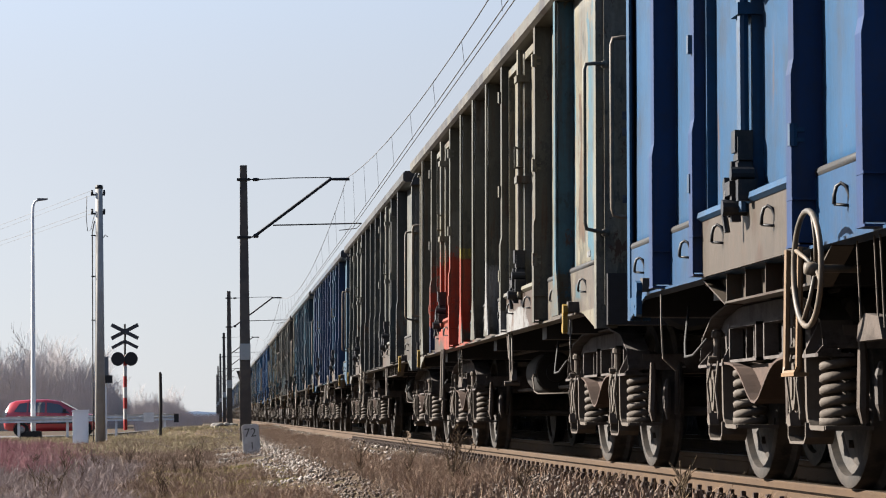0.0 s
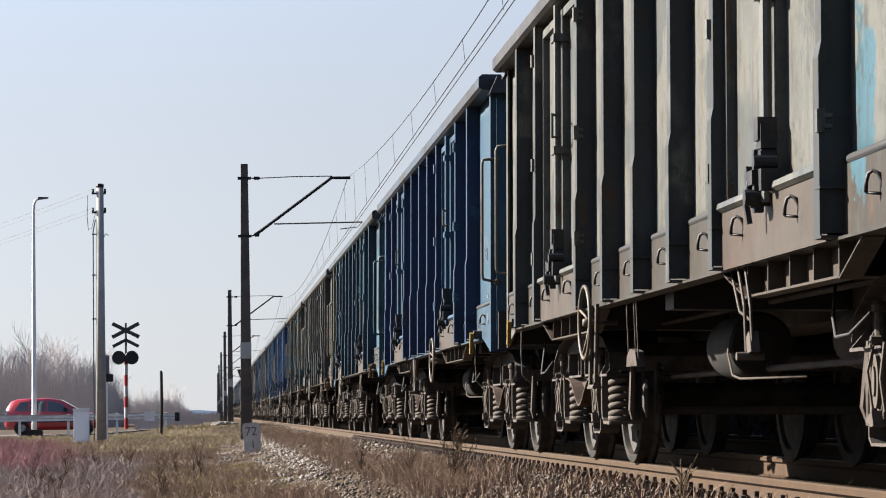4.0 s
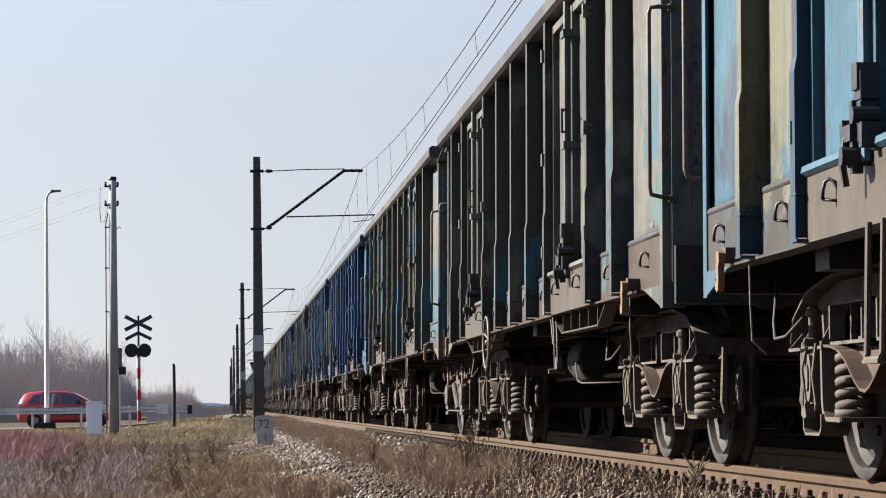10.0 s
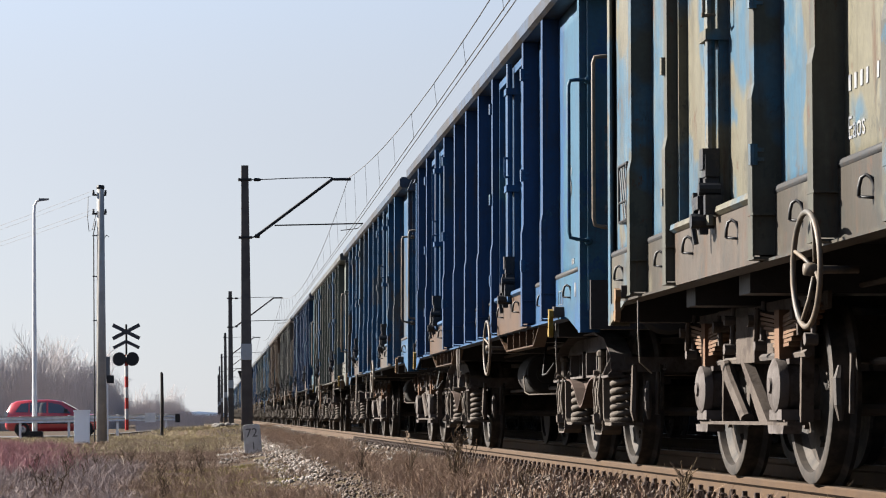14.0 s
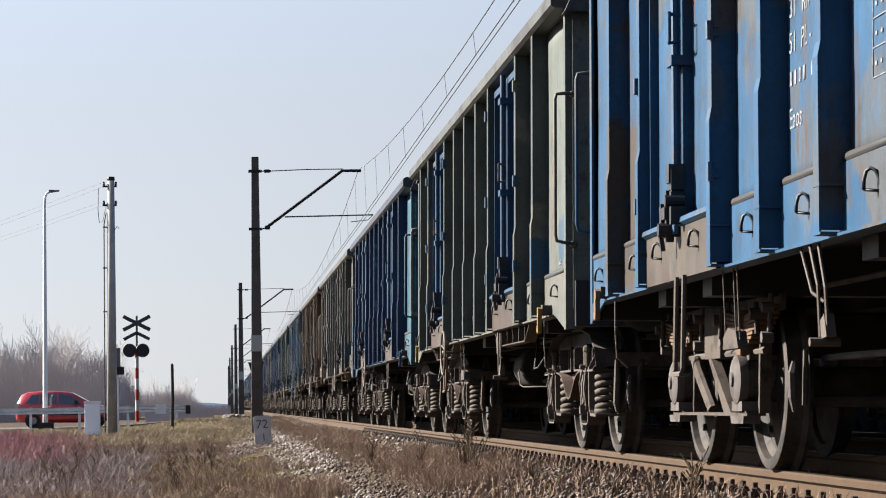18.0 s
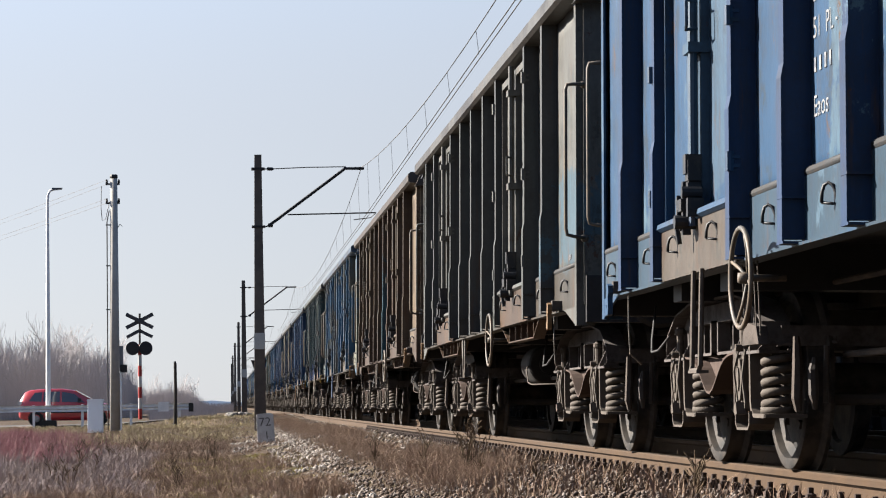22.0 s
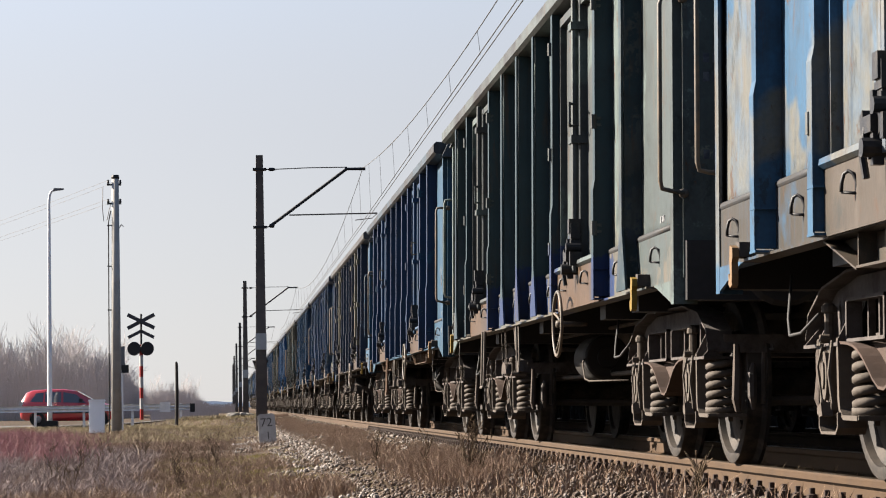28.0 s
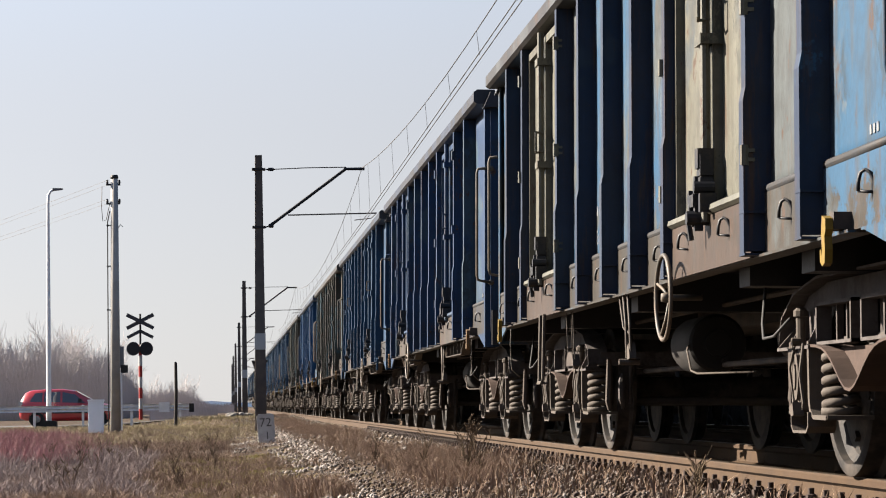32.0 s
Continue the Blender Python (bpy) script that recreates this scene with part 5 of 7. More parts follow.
# coats a and b, patchiness, rust, sill colour, ribs, old bogies, label, door coat,
# patches, plate under the doors, truss, handwheel place, step place, valve place, lettering
SPECS = [
    ((0.0034, 0.0300, 0.0700), (0.0060, 0.0400, 0.0850), 0.05, 0.05, (0.0036, 0.0260, 0.0640), "straight", False, "bright blue steel gondola wagon with fresh paint", None, (), DUST, True, 1.70, 2.15, None, 1),
    ((0.0840, 0.0760, 0.0540), CREAM, 0.6, 0.5, (0.0480, 0.0396, 0.0315), "flared", False, "grey-green gondola wagon with red and white sprayed paint", None,
     ((3.25, 1.52, 1.05, 0.40, REDS), (1.62, 1.28, 0.60, 0.36, REDS), (1.06, 1.38, 0.14, 0.42, REDS), (2.12, 1.45, 0.14, 0.45, REDS), (0.62, 1.24, 0.30, 0.20, REDS), (1.9, 1.08, 1.2, 0.12, REDS),
      (1.45, 1.55, 0.10, 0.16, YEL), (0.72, 1.42, 0.08, 0.20, YEL), (2.5, 1.86, 0.35, 0.06, YEL), (3.7, 1.86, 0.35, 0.07, YEL), (1.06, 1.80, 0.14, 0.05, YEL), (0.22, 1.6, 0.12, 0.5, SKYB), (1.75, 1.40, 0.12, 0.14, SKYB),
      (-0.84, 1.64, 0.20, 0.26, CHALK), (-1.28, 1.40, 0.12, 0.40, CHALK), (-1.55, 1.10, 0.50, 0.14, CHALK), (-2.8, 1.58, 0.22, 0.28, CHALK), (-2.4, 1.04, 1.0, 0.10, CHALK), (-1.06, 1.28, 0.10, 0.30, CHALK),
      (-5.2, 2.1, 0.14, 1.1, SKYB), (-5.97, 2.2, 0.13, 0.85, SKYB), (-5.6, 1.9, 0.14, 0.5, ORANGE), (-5.63, 1.13, 0.12, 0.06, SKYB), (4.2, 1.10, 0.18, 0.14, (0.0065, 0.0126, 0.0365))), BROWN, False, None, 2.9, -2.3, 0),
    (SAGE, CREAM, 0.75, 0.25, DIM, "straight", False, "faded cream and grey-green gondola wagon", None, ((-6.05, 1.46, 0.19, 0.13, SKYB), (-4.35, 1.45, 0.12, 0.35, SKYB)), DUST, True, 1.48, 1.45, -2.6, 0),
    ((0.0135, 0.0410, 0.0740), SKYB, 0.15, 0.1, (0.0150, 0.0290, 0.0430), "straight", False, "dark blue gondola wagon with pale lettering", None, ((-5.95, 2.1, 0.6, 1.2, (0.0170, 0.0450, 0.0700)),), DUST, True, -2.2, None, 1.2, 3),
    ((0.0170, 0.0540, 0.0780), STEELB, 0.25, 0.3, DIM, "straight", False, "worn teal-blue gondola wagon", None, ((4.9, 2.2, 0.5, 1.1, (0.0714, 0.0695, 0.0465)),), DUST, False, 1.62, 2.95, -2.45, 2),
    (SAGE, CREAM, 0.75, 0.4, BROWN, "straight", False, "dull cream-green gondola wagon with blue patches and rusty sill", None, ((-1.2, 1.42, 0.5, 0.2, SKYB), (0.7, 1.40, 0.6, 0.18, SKYB), (-1.65, 2.3, 0.14, 0.28, (0.0418, 0.0198, 0.0152)), (-5.95, 1.95, 0.32, 0.25, SKYB), (-5.0, 1.38, 0.22, 0.2, SKYB), (-4.35, 1.5, 0.1, 0.5, SKYB), (-6.1, 1.45, 0.35, 0.14, (0.0386, 0.0717, 0.0662))), DUST, True, 1.4, None, -2.3, 0),
    ((0.0680, 0.0630, 0.0440), (0.0190, 0.0560, 0.0890), 0.55, 0.35, DIM, "straight", True, "pale yellow and light-blue patched gondola wagon", None, ((-5.95, 2.4, 0.6, 0.6, CREAM), (-5.95, 1.5, 0.6, 0.4, SKYB), (-4.9, 1.45, 0.4, 0.35, SKYB), (-0.6, 1.6, 0.55, 0.35, (0.0200, 0.0600, 0.0930))), DUST, False, 1.0, None, -2.05, 1),
    ((0.0050, 0.0352, 0.0866), SKYB, 0.12, 0.12, None, "straight", False, "bright blue gondola wagon with white lettering", None, ((-5.95, 2.1, 0.6, 1.2, (0.0125, 0.0510, 0.0846)),), ORANGE, True, -2.15, None, 1.2, 3),
    ((0.0053, 0.0371, 0.0810), (0.0359, 0.0414, 0.0455), 0.35, 0.35, None, "straight", True, "blue gondola wagon with worn brown patches", None, ((5.0, 1.5, 0.25, 0.5, (0.0331, 0.0249, 0.0179)),), DUST, False, -1.7, 2.95, 0.2, 2),
    ((0.0590, 0.0690, 0.0600), CREAM, 0.5, 0.25, CREAM, "straight", False, "cream-green gondola wagon with blue doors", BLUE, ((-6.0, 1.5, 0.2, 0.16, (0.0147, 0.0459, 0.0829)), (-5.2, 1.42, 0.12, 0.14, (0.0115, 0.0398, 0.0720))), DUST, True, 1.68, 1.95, -2.55, 1),
    ((0.0066, 0.0290, 0.0640), (0.0400, 0.0700, 0.0930), 0.25, 0.2, (0.0110, 0.0270, 0.0430), "straight", False, "blue gondola wagon with pale scuffs", None, ((-5.95, 2.1, 0.6, 1.2, (0.0167, 0.0603, 0.0790)), (-0.5, 2.35, 0.42, 0.85, (0.0420, 0.0760, 0.1050)), (0.53, 2.1, 0.22, 0.85, (0.0330, 0.0620, 0.0880)), (3.1, 2.0, 0.5, 0.7, (0.0230, 0.0480, 0.0760))), DUST, False, 1.68, 2.95, -2.4, 2),
    ((0.0586, 0.0583, 0.0531), SAGE, 0.4, 0.35, DIM, "straight", False, "grey-cream gondola wagon with a light-blue lower patch", None, ((-5.95, 1.62, 0.80, 0.33, (0.0300, 0.0560, 0.0740)), (-2.9, 2.2, 0.18, 0.9, BROWN)), ORANGE, True, -2.05, None, 1.2, 0),
    (TAN, (0.0532, 0.0395, 0.0258), 0.5, 0.75, BROWN, "straight", False, "rusty tan gondola wagon with peeling paint", None, ((-5.95, 2.2, 0.55, 1.0, (0.0860, 0.0640, 0.0420)), (-6.12, 1.42, 0.15, 0.17, (0.0266, 0.0836, 0.0912)), (-1.08, 1.6, 0.16, 0.8, (0.0134, 0.0490, 0.0685)),), BROWN, True, -2.2, None, 1.3, 1),
    ((0.0147, 0.0510, 0.0952), CREAM, 0.6, 0.3, DIM, "straight", False, "light-blue and cream patched gondola wagon", None, ((-5.95, 1.9, 0.6, 0.9, (0.0844, 0.0828, 0.0607)),), DUST, True, None, 2.0, 0.7, 1),
    ((0.0560, 0.0760, 0.0730), (0.0860, 0.0900, 0.0760), 0.45, 0.25, (0.0640, 0.0570, 0.0450), "flared", False, "pale teal gondola wagon with dark ribs and blue rib feet", (0.0300, 0.0360, 0.0370),
     tuple((y, z, 0.22, h, (0.0027, 0.0143, 0.0542)) for y, z, h in ((-4.13, 1.10, 0.14), (-2.12, 1.20, 0.26), (-1.06, 1.12, 0.18), (0.0, 1.20, 0.26), (1.06, 1.10, 0.14), (2.12, 1.16, 0.20))) + ((-5.95, 2.1, 0.75, 1.2, (0.0330, 0.0430, 0.0430)),), ORANGE, False, -2.75, 2.6, 0.4, 0),
    ((0.0090, 0.0390, 0.0660), (0.0130, 0.0500, 0.0800), 0.2, 0.1, None, "straight", False, "dark blue gondola wagon with orange-brown plates under its doors", (0.0066, 0.0280, 0.0640), ((-5.95, 2.1, 0.6, 1.2, (0.0081, 0.0383, 0.0707)),), ORANGE, True, -2.25, 1.9, 1.2, 3),
    ((0.0420, 0.0490, 0.0500), (0.0092, 0.0461, 0.0901), 0.5, 0.4, DIM, "straight", False, "grey-blue gondola wagon with pale cream doors", (0.0740, 0.0720, 0.0560), ((-5.95, 2.1, 0.6, 1.2, (0.0133, 0.0484, 0.0891)),), BROWN, False, -2.35, 2.95, -0.6, 1),
    ((0.0058, 0.0240, 0.0600), (0.0250, 0.0480, 0.0680), 0.3, 0.2, DIM, "straight", False, "dark blue gondola wagon with dull paint", None, (), DUST, True, 1.6, None, -2.3, 1),
    (BLUE, STEELB, 0.2, 0.2, DIM, "straight", False, "blue gondola wagon with dull paint", None, (), DUST, True, -2.2, None, 1.2, 1),
    (GREYG, TEAL, 0.4, 0.4, BROWN, "straight", False, "green-grey gondola wagon with worn paint", None, (), DUST, False, 1.6, None, -2.3, 0),
]
TRAIN, PITCH, HEAD = [], 14.04, 7.40
for i in range(34):
    TRAIN.append(wagon(i, SPECS[i] if i < len(SPECS) else SPECS[(3, 8, 14, 17, 7, 19, 18, 10)[i % 8]]))
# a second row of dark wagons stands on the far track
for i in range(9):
    w = wagon(60 + i, (DARK_COAT, BROWN, 0.3, 0.5, DARK_COAT, "straight", False, "dark gondola wagon standing on the second track", None, (), DARK_COAT, False, None, None, None, 0), 0)
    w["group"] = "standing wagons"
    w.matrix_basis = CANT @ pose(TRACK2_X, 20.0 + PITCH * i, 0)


# ------------------------------------------------------------------ ballast, grass and weeds
rng = np.random.RandomState(7)


def stones(name, spots, label):
    """Loose broken stones, joined."""
    ico = [(0, 0, 1), (0.89, 0, 0.45), (0.28, 0.85, 0.45), (-0.72, 0.53, 0.45), (-0.72, -0.53, 0.45), (0.28, -0.85, 0.45), (0, 0, -0.7)]
    fc = [(0, 1, 2), (0, 2, 3), (0, 3, 4), (0, 4, 5), (0, 5, 1), (6, 2, 1), (6, 3, 2), (6, 4, 3), (6, 5, 4), (6, 1, 5)]
    base = np.array(ico)
    v, f = [], []
    for x, y, z, r in spots:
        a = rng.uniform(0, 6.28)
        q = base * (1 + rng.uniform(-0.3, 0.3, (7, 1))) * np.array([rng.uniform(0.8, 1.3), rng.uniform(0.7, 1.1), rng.uniform(0.75, 1.1)]) * r
        c, s = math.cos(a), math.sin(a)
        n = len(v)
        v += [(x + p[0] * c - p[1] * s, y + p[0] * s + p[1] * c, z + p[2]) for p in q]
        f += [tuple(i + n for i in t) for t in fc]
    me = raw_mesh(name, v, f)
    me.polygons.foreach_set("use_smooth", [True] * len(me.polygons))
    ob = part(name, me, M["ballast"])
    return tagged(ob, label, "ballast", kind="stuff")


spots = []
for k in range(30000):
    y = 8.0 + 88 * rng.rand() ** 1.8
    x = rng.uniform(0.1, 2.84)
    clump = noise.noise((x * 1.3, y * 0.35, 5))
    if x < 0.95 and clump < -0.12 or x < 0.4 and clump < 0.15 or x > 1.45 and y > 24 and rng.rand() < 0.8:
        continue
    z = ground_z(x, y)
    if x > 2.4:
        z = max(z, (CANT @ Vector((x, y, -0.185)))[2])
    spots.append((x, y, z + rng.uniform(-0.004, 0.02), rng.uniform(0.011, 0.030) * (1.2 if y > 28 else 0.9)))
near = [q for q in spots if q[0] > 1.2 and q[1] < 30]
stones("ballast_shoulder", [q for q in spots if not (q[0] > 1.2 and q[1] < 30)], "loose pale broken ballast stones on the bank")
M["brownstone"] = pebble_paint("brown_stone", [(0.050, 0.036, 0.028), (0.115, 0.092, 0.077), (0.075, 0.055, 0.043), (0.185, 0.160, 0.142), (0.062, 0.045, 0.036), (0.10, 0.078, 0.063)])
stones("rail_side_stones", near, "small brown dusty ballast stones beside the rail").material_slots[0].material = M["brownstone"]
spots = []
for k in range(3200):
    y = 7 + 50 * rng.rand() ** 1.5
    x = rng.uniform(2.96, 4.35) if k % 3 else rng.uniform(4.5, 6.9)
    p = CANT @ Vector((x, y, -0.19))
    spots.append((p[0], p[1], p[2], rng.uniform(0.018, 0.04)))
bed = stones("track_bed_stones", spots, "dark umber ballast between the rails")
M["umber"] = pebble_paint("umber_stone", [(0.0165, 0.0138, 0.0116), (0.0303, 0.0248, 0.0198), (0.022, 0.0182, 0.0149)])
bed.material_slots[0].material = M["umber"]
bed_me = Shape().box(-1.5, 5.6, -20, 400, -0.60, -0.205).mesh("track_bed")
tagged(part("track_bed", bed_me, plain("umber_bed", (0.022, 0.0182, 0.0149), 0.95, 0, 0.4, 3.0, (0.033, 0.0264, 0.0198), 0.5), None, CANT @ pose(TRACK_X + 0.75, 0, 0)), "dark brown ballast bed under both tracks", "ballast", kind="structure")


def blades(name, spots, material, label, category, width=0.006, segs=2):
    """Thin standing leaves or stalks: (x, y, z, height, lean)."""
    p = np.array(spots)
    n = len(p)
    x, y, z, h, lean = p.T
    a, b2 = rng.uniform(0, 6.28, n), rng.uniform(0, 6.28, n)
    dx, dy = np.cos(a) * lean * h, np.sin(a) * lean * h
    w = width * rng.uniform(0.6, 1.3, n)
    wx, wy = np.cos(b2) * w, np.sin(b2) * w * 0.5
    mz, tz = z + h * 0.6, z + h * rng.uniform(0.82, 1.0, n)
    v = np.stack([np.stack([x - wx, y - wy, z], 1), np.stack([x + wx, y + wy, z], 1), np.stack([x + dx * 0.35 - wx * 0.8, y + dy * 0.35 - wy * 0.8, mz], 1),
                  np.stack([x + dx * 0.35 + wx * 0.8, y + dy * 0.35 + wy * 0.8, mz], 1), np.stack([x + dx, y + dy, tz], 1)], 1).reshape(-1, 3)
    f = []
    for q in range(0, 5 * n, 5):
        f += [(q, q + 1, q + 3, q + 2), (q + 2, q + 3, q + 4)]
    return tagged(part(name, raw_mesh(name, v.tolist(), f), material), label, category, kind="stuff")


spots = []
for k in range(140000):
    y = 21 + 82 * rng.rand() ** 1.45
    x = rng.uniform(-0.095 * y - 0.5, 1.1)
    d = noise.noise((x * 0.9, y * 0.35, 11)) + 0.5 * noise.noise((x * 3, y * 1.2, 4))
    if d < -0.5 or (x > 0.2 and d < -0.2) or (x > 0.75 and d < 0.1):
        continue
    spots.append((x, y, ground_z(x, y) - 0.01, rng.uniform(0.03, 0.13) * (1 + max(0, d) * 1.4), rng.uniform(0.2, 1.4)))
blades("field_grass", spots, M["grass"], "short matted brown winter grass", "grass", 0.0024)
spots = []
for k in range(22000):
    y = rng.uniform(21, 42)
    x = rng.normal(0.1, 0.6)
    if noise.noise((x * 2.2, y * 0.7, 41)) > -0.1 and x < 1.1:
        spots.append((x, y, ground_z(x, y) - 0.005, rng.uniform(0.02, 0.06), rng.uniform(0.2, 1.4)))
blades("moss_tufts", spots, M["moss"], "low yellow-green mossy tufts by the stones", "moss", 0.005)
spots = []
for k in range(105000):
    y = 15 + 86 * rng.rand() ** 1.35
    x = rng.normal(1.95, 0.30)
    if not 1.25 < x < 2.62:
        continue
    d = noise.noise((x * 1.5, y * 0.22, 21))
    if d < -0.3 + max(0, (24 - y)) * 0.07:
        continue
    spots.append((x, y, ground_z(x, y) - 0.01, rng.uniform(0.04, 0.20) * (0.75 + 0.6 * d) * (1 - 0.35 * smooth(2.2, 2.6, x)), rng.uniform(0.2, 1.4)))
blades("bank_grass", spots, M["grass"], "tall dry reddish-brown grass on the ballast bank", "grass", 0.0013)
spots = []
for k in range(7000):
    y = rng.uniform(9.5, 26)
    x = rng.uniform(1.5, 2.78)
    if noise.noise((x * 2.5, y * 0.8, 31)) < -0.05:
        continue
    spots.append((x, y, ground_z(x, y), rng.uniform(0.04, 0.16), rng.uniform(0.1, 0.9)))
blades("near_grass", spots, M["grass"], "thin dry grass between the stones", "grass", 0.0035)
spots = []
for k in range(2200):
    y = rng.uniform(8, 40)
    x = rng.uniform(3.1, 4.2) if k % 2 else rng.uniform(5.3, 6.6)
    p = CANT @ Vector((x, y, -0.2))
    spots.append((x, y, p[2], rng.uniform(0.04, 0.17), rng.uniform(0.1, 0.7)))
blades("sleeper_grass", spots, M["weed"], "thin dead grass between the rails", "grass", 0.004)


def weed(x, y, h, n, seed):
    """A dry stalk with side shoots and seed heads."""
    r = random.Random(seed)
    s = Shape()
    z = 0.0
    for k in range(n):
        a, l = r.uniform(0, 6.28), r.uniform(0.6, 1.0) * h
        tip = (math.cos(a) * l * 0.25, math.sin(a) * l * 0.25, l)
        mid = (tip[0] * 0.35, tip[1] * 0.35, l * 0.55)
        s.tube([(r.uniform(-0.02, 0.02), r.uniform(-0.02, 0.02), z), mid, tip], [0.005, 0.004, 0.002], 4)
        for q in range(5):
            f = r.uniform(0.35, 0.95)
            p = Vector(mid).lerp(Vector(tip), (f - 0.35) / 0.6) if f > 0.55 else Vector((0, 0, 0)).lerp(Vector(mid), f)
            b2 = r.uniform(0, 6.28)
            e = p + Vector((math.cos(b2) * 0.05, math.sin(b2) * 0.05, r.uniform(0.03, 0.09)))
            s.tube([p, e], [0.0025, 0.004], 4)
    ob = part("dry_weed", s.mesh("dry_weed"), M["weed"], None, pose(x, y, ground_z(x, y) - 0.01))
    return tagged(ob, "tall dry brown weed stalks beside the rail", "weed", "weeds by the rail")


for i, (x, y, h, n) in enumerate([(1.95, 20.3, 0.50, 7), (2.05, 20.9, 0.42, 6), (1.98, 19.5, 0.36, 5), (2.45, 13.0, 0.24, 5), (2.52, 13.3, 0.20, 4), (2.30, 14.6, 0.13, 4), (1.85, 23.5, 0.38, 6), (2.1, 22.0, 0.30, 5), (1.6, 27.0, 0.35, 6), (2.2, 17.6, 0.2, 5)]):
    weed(x, y, h, n, i)
wr = random.Random(12)
for i in range(26):
    y = wr.uniform(25, 48)
    x = wr.uniform(-0.088, -0.004) * y
    tagged(weed(x, y, wr.uniform(0.22, 0.5), wr.randrange(3, 7), 40 + i), "dry brown weed stalks in the field", group="weeds in the field")
for i, (x, y, l, a, up) in enumerate([(-2.05, 33, 0.75, 40, 32), (-1.75, 36, 0.6, -20, 25), (-0.75, 62, 1.4, 150, 12), (-1.3, 38, 0.5, 100, 30), (-0.9, 66, 1.2, 20, 8)]):
    r = random.Random(i)
    d = Vector((math.cos(radians(a)) * math.cos(radians(up)), math.sin(radians(a)) * math.cos(radians(up)), math.sin(radians(up))))
    s2 = Shape().tube([(0, 0, 0), d * l * 0.5 + Vector((0, 0, 0.03)), d * l], [0.009, 0.007, 0.003], 5)
    for q in range(4):
        u = r.uniform(0.3, 0.9)
        s2.tube([d * l * u, d * l * u + Vector((r.uniform(-0.15, 0.15), r.uniform(-0.15, 0.15), r.uniform(0.02, 0.16)))], [0.004, 0.002], 4)
    tagged(part("dead_branch", s2.mesh("dead_branch"), M["branch"], None, pose(x, y, ground_z(x, y) + 0.02)), "thin pale dead branch lying in the grass", "branch", "dead branches")
spots = []
for k in range(16000):
    y = rng.uniform(36, 76)
    x = -0.092 * y + abs(rng.normal(0, 0.019)) * y
    tall = math.exp(-max(0, x / y + 0.066) * 28) * (0.75 + 0.6 * noise.noise((x * 1.2, y * 0.35, 8)))
    spots.append((x, y, ground_z(x, y), rng.uniform(0.10, 0.50) * tall, rng.uniform(0.1, 0.8)))
blades("red_twig_bush", spots, M["redtwig"], "low bush of thin reddish twigs", "bush", 0.003)
spots = []
for k in range(30000):
    y = rng.uniform(22, 48)
    x = rng.uniform(-0.098, -0.004) * y
    thick = noise.noise((x * 1.1, y * 0.3, 9)) + 0.6 * noise.noise((x * 3.2, y * 0.9, 19)) - 1.2 * smooth(-0.05, 0.0, x / y) + 0.25
    if thick < 0:
        continue
    spots.append((x, y, ground_z(x, y), rng.uniform(0.06, 0.26) * (0.7 + 0.7 * thick), rng.uniform(0.3, 1.3)))
blades("grey_twig_bush", spots, M["greytwig"], "low tangle of thin grey-brown twigs", "bush", 0.003)
spots = []
for k in range(26000):
    y = rng.uniform(58, 104)
    x = rng.uniform(-0.085 * y - 1, 1.2)
    if noise.noise((x * 1.2, y * 0.5, 17)) > -0.25:
        spots.append((x, y, ground_z(x, y) - 0.01, rng.uniform(0.03, 0.16), rng.uniform(0.2, 1.5)))
for k in range(22000):
    y = rng.uniform(89, 104.6)
    x = rng.uniform(-9.5, 1.6)
    spots.append((x, y, ground_z(x, y) - 0.01, rng.uniform(0.05, 0.20) * (0.6 if x < -3.5 and y < 100 else 1.0), rng.uniform(0.2, 1.2)))
M["straw"] = pebble_paint("straw_grass", [(0.3046, 0.2461, 0.1407), (0.4454, 0.3633, 0.2226), (0.2109, 0.1641, 0.1055), (0.3516, 0.3046, 0.1407)])
blades("verge_grass", spots, M["straw"], "yellowish dry grass on the verge by the crossing", "grass", 0.007)
# dark stalks added beyond the second track to keep the gaps under the train dark
spots = []
for k in range(9000):
    y = rng.uniform(8, 150)
    x = rng.uniform(10.4, 12.0)
    spots.append((x, y, ground_z(x, y) - 0.02, rng.uniform(0.5, 1.5), rng.uniform(0.1, 0.6)))
M["bramble"] = pebble_paint("dark_stalk", [(0.0138, 0.011, 0.0088), (0.0248, 0.0182, 0.0138), (0.0165, 0.0143, 0.011)])
blades("dark_stalk_screen", spots, M["bramble"], "added dark stalks beyond the second track, closing the gaps under the train", "bramble", 0.05)

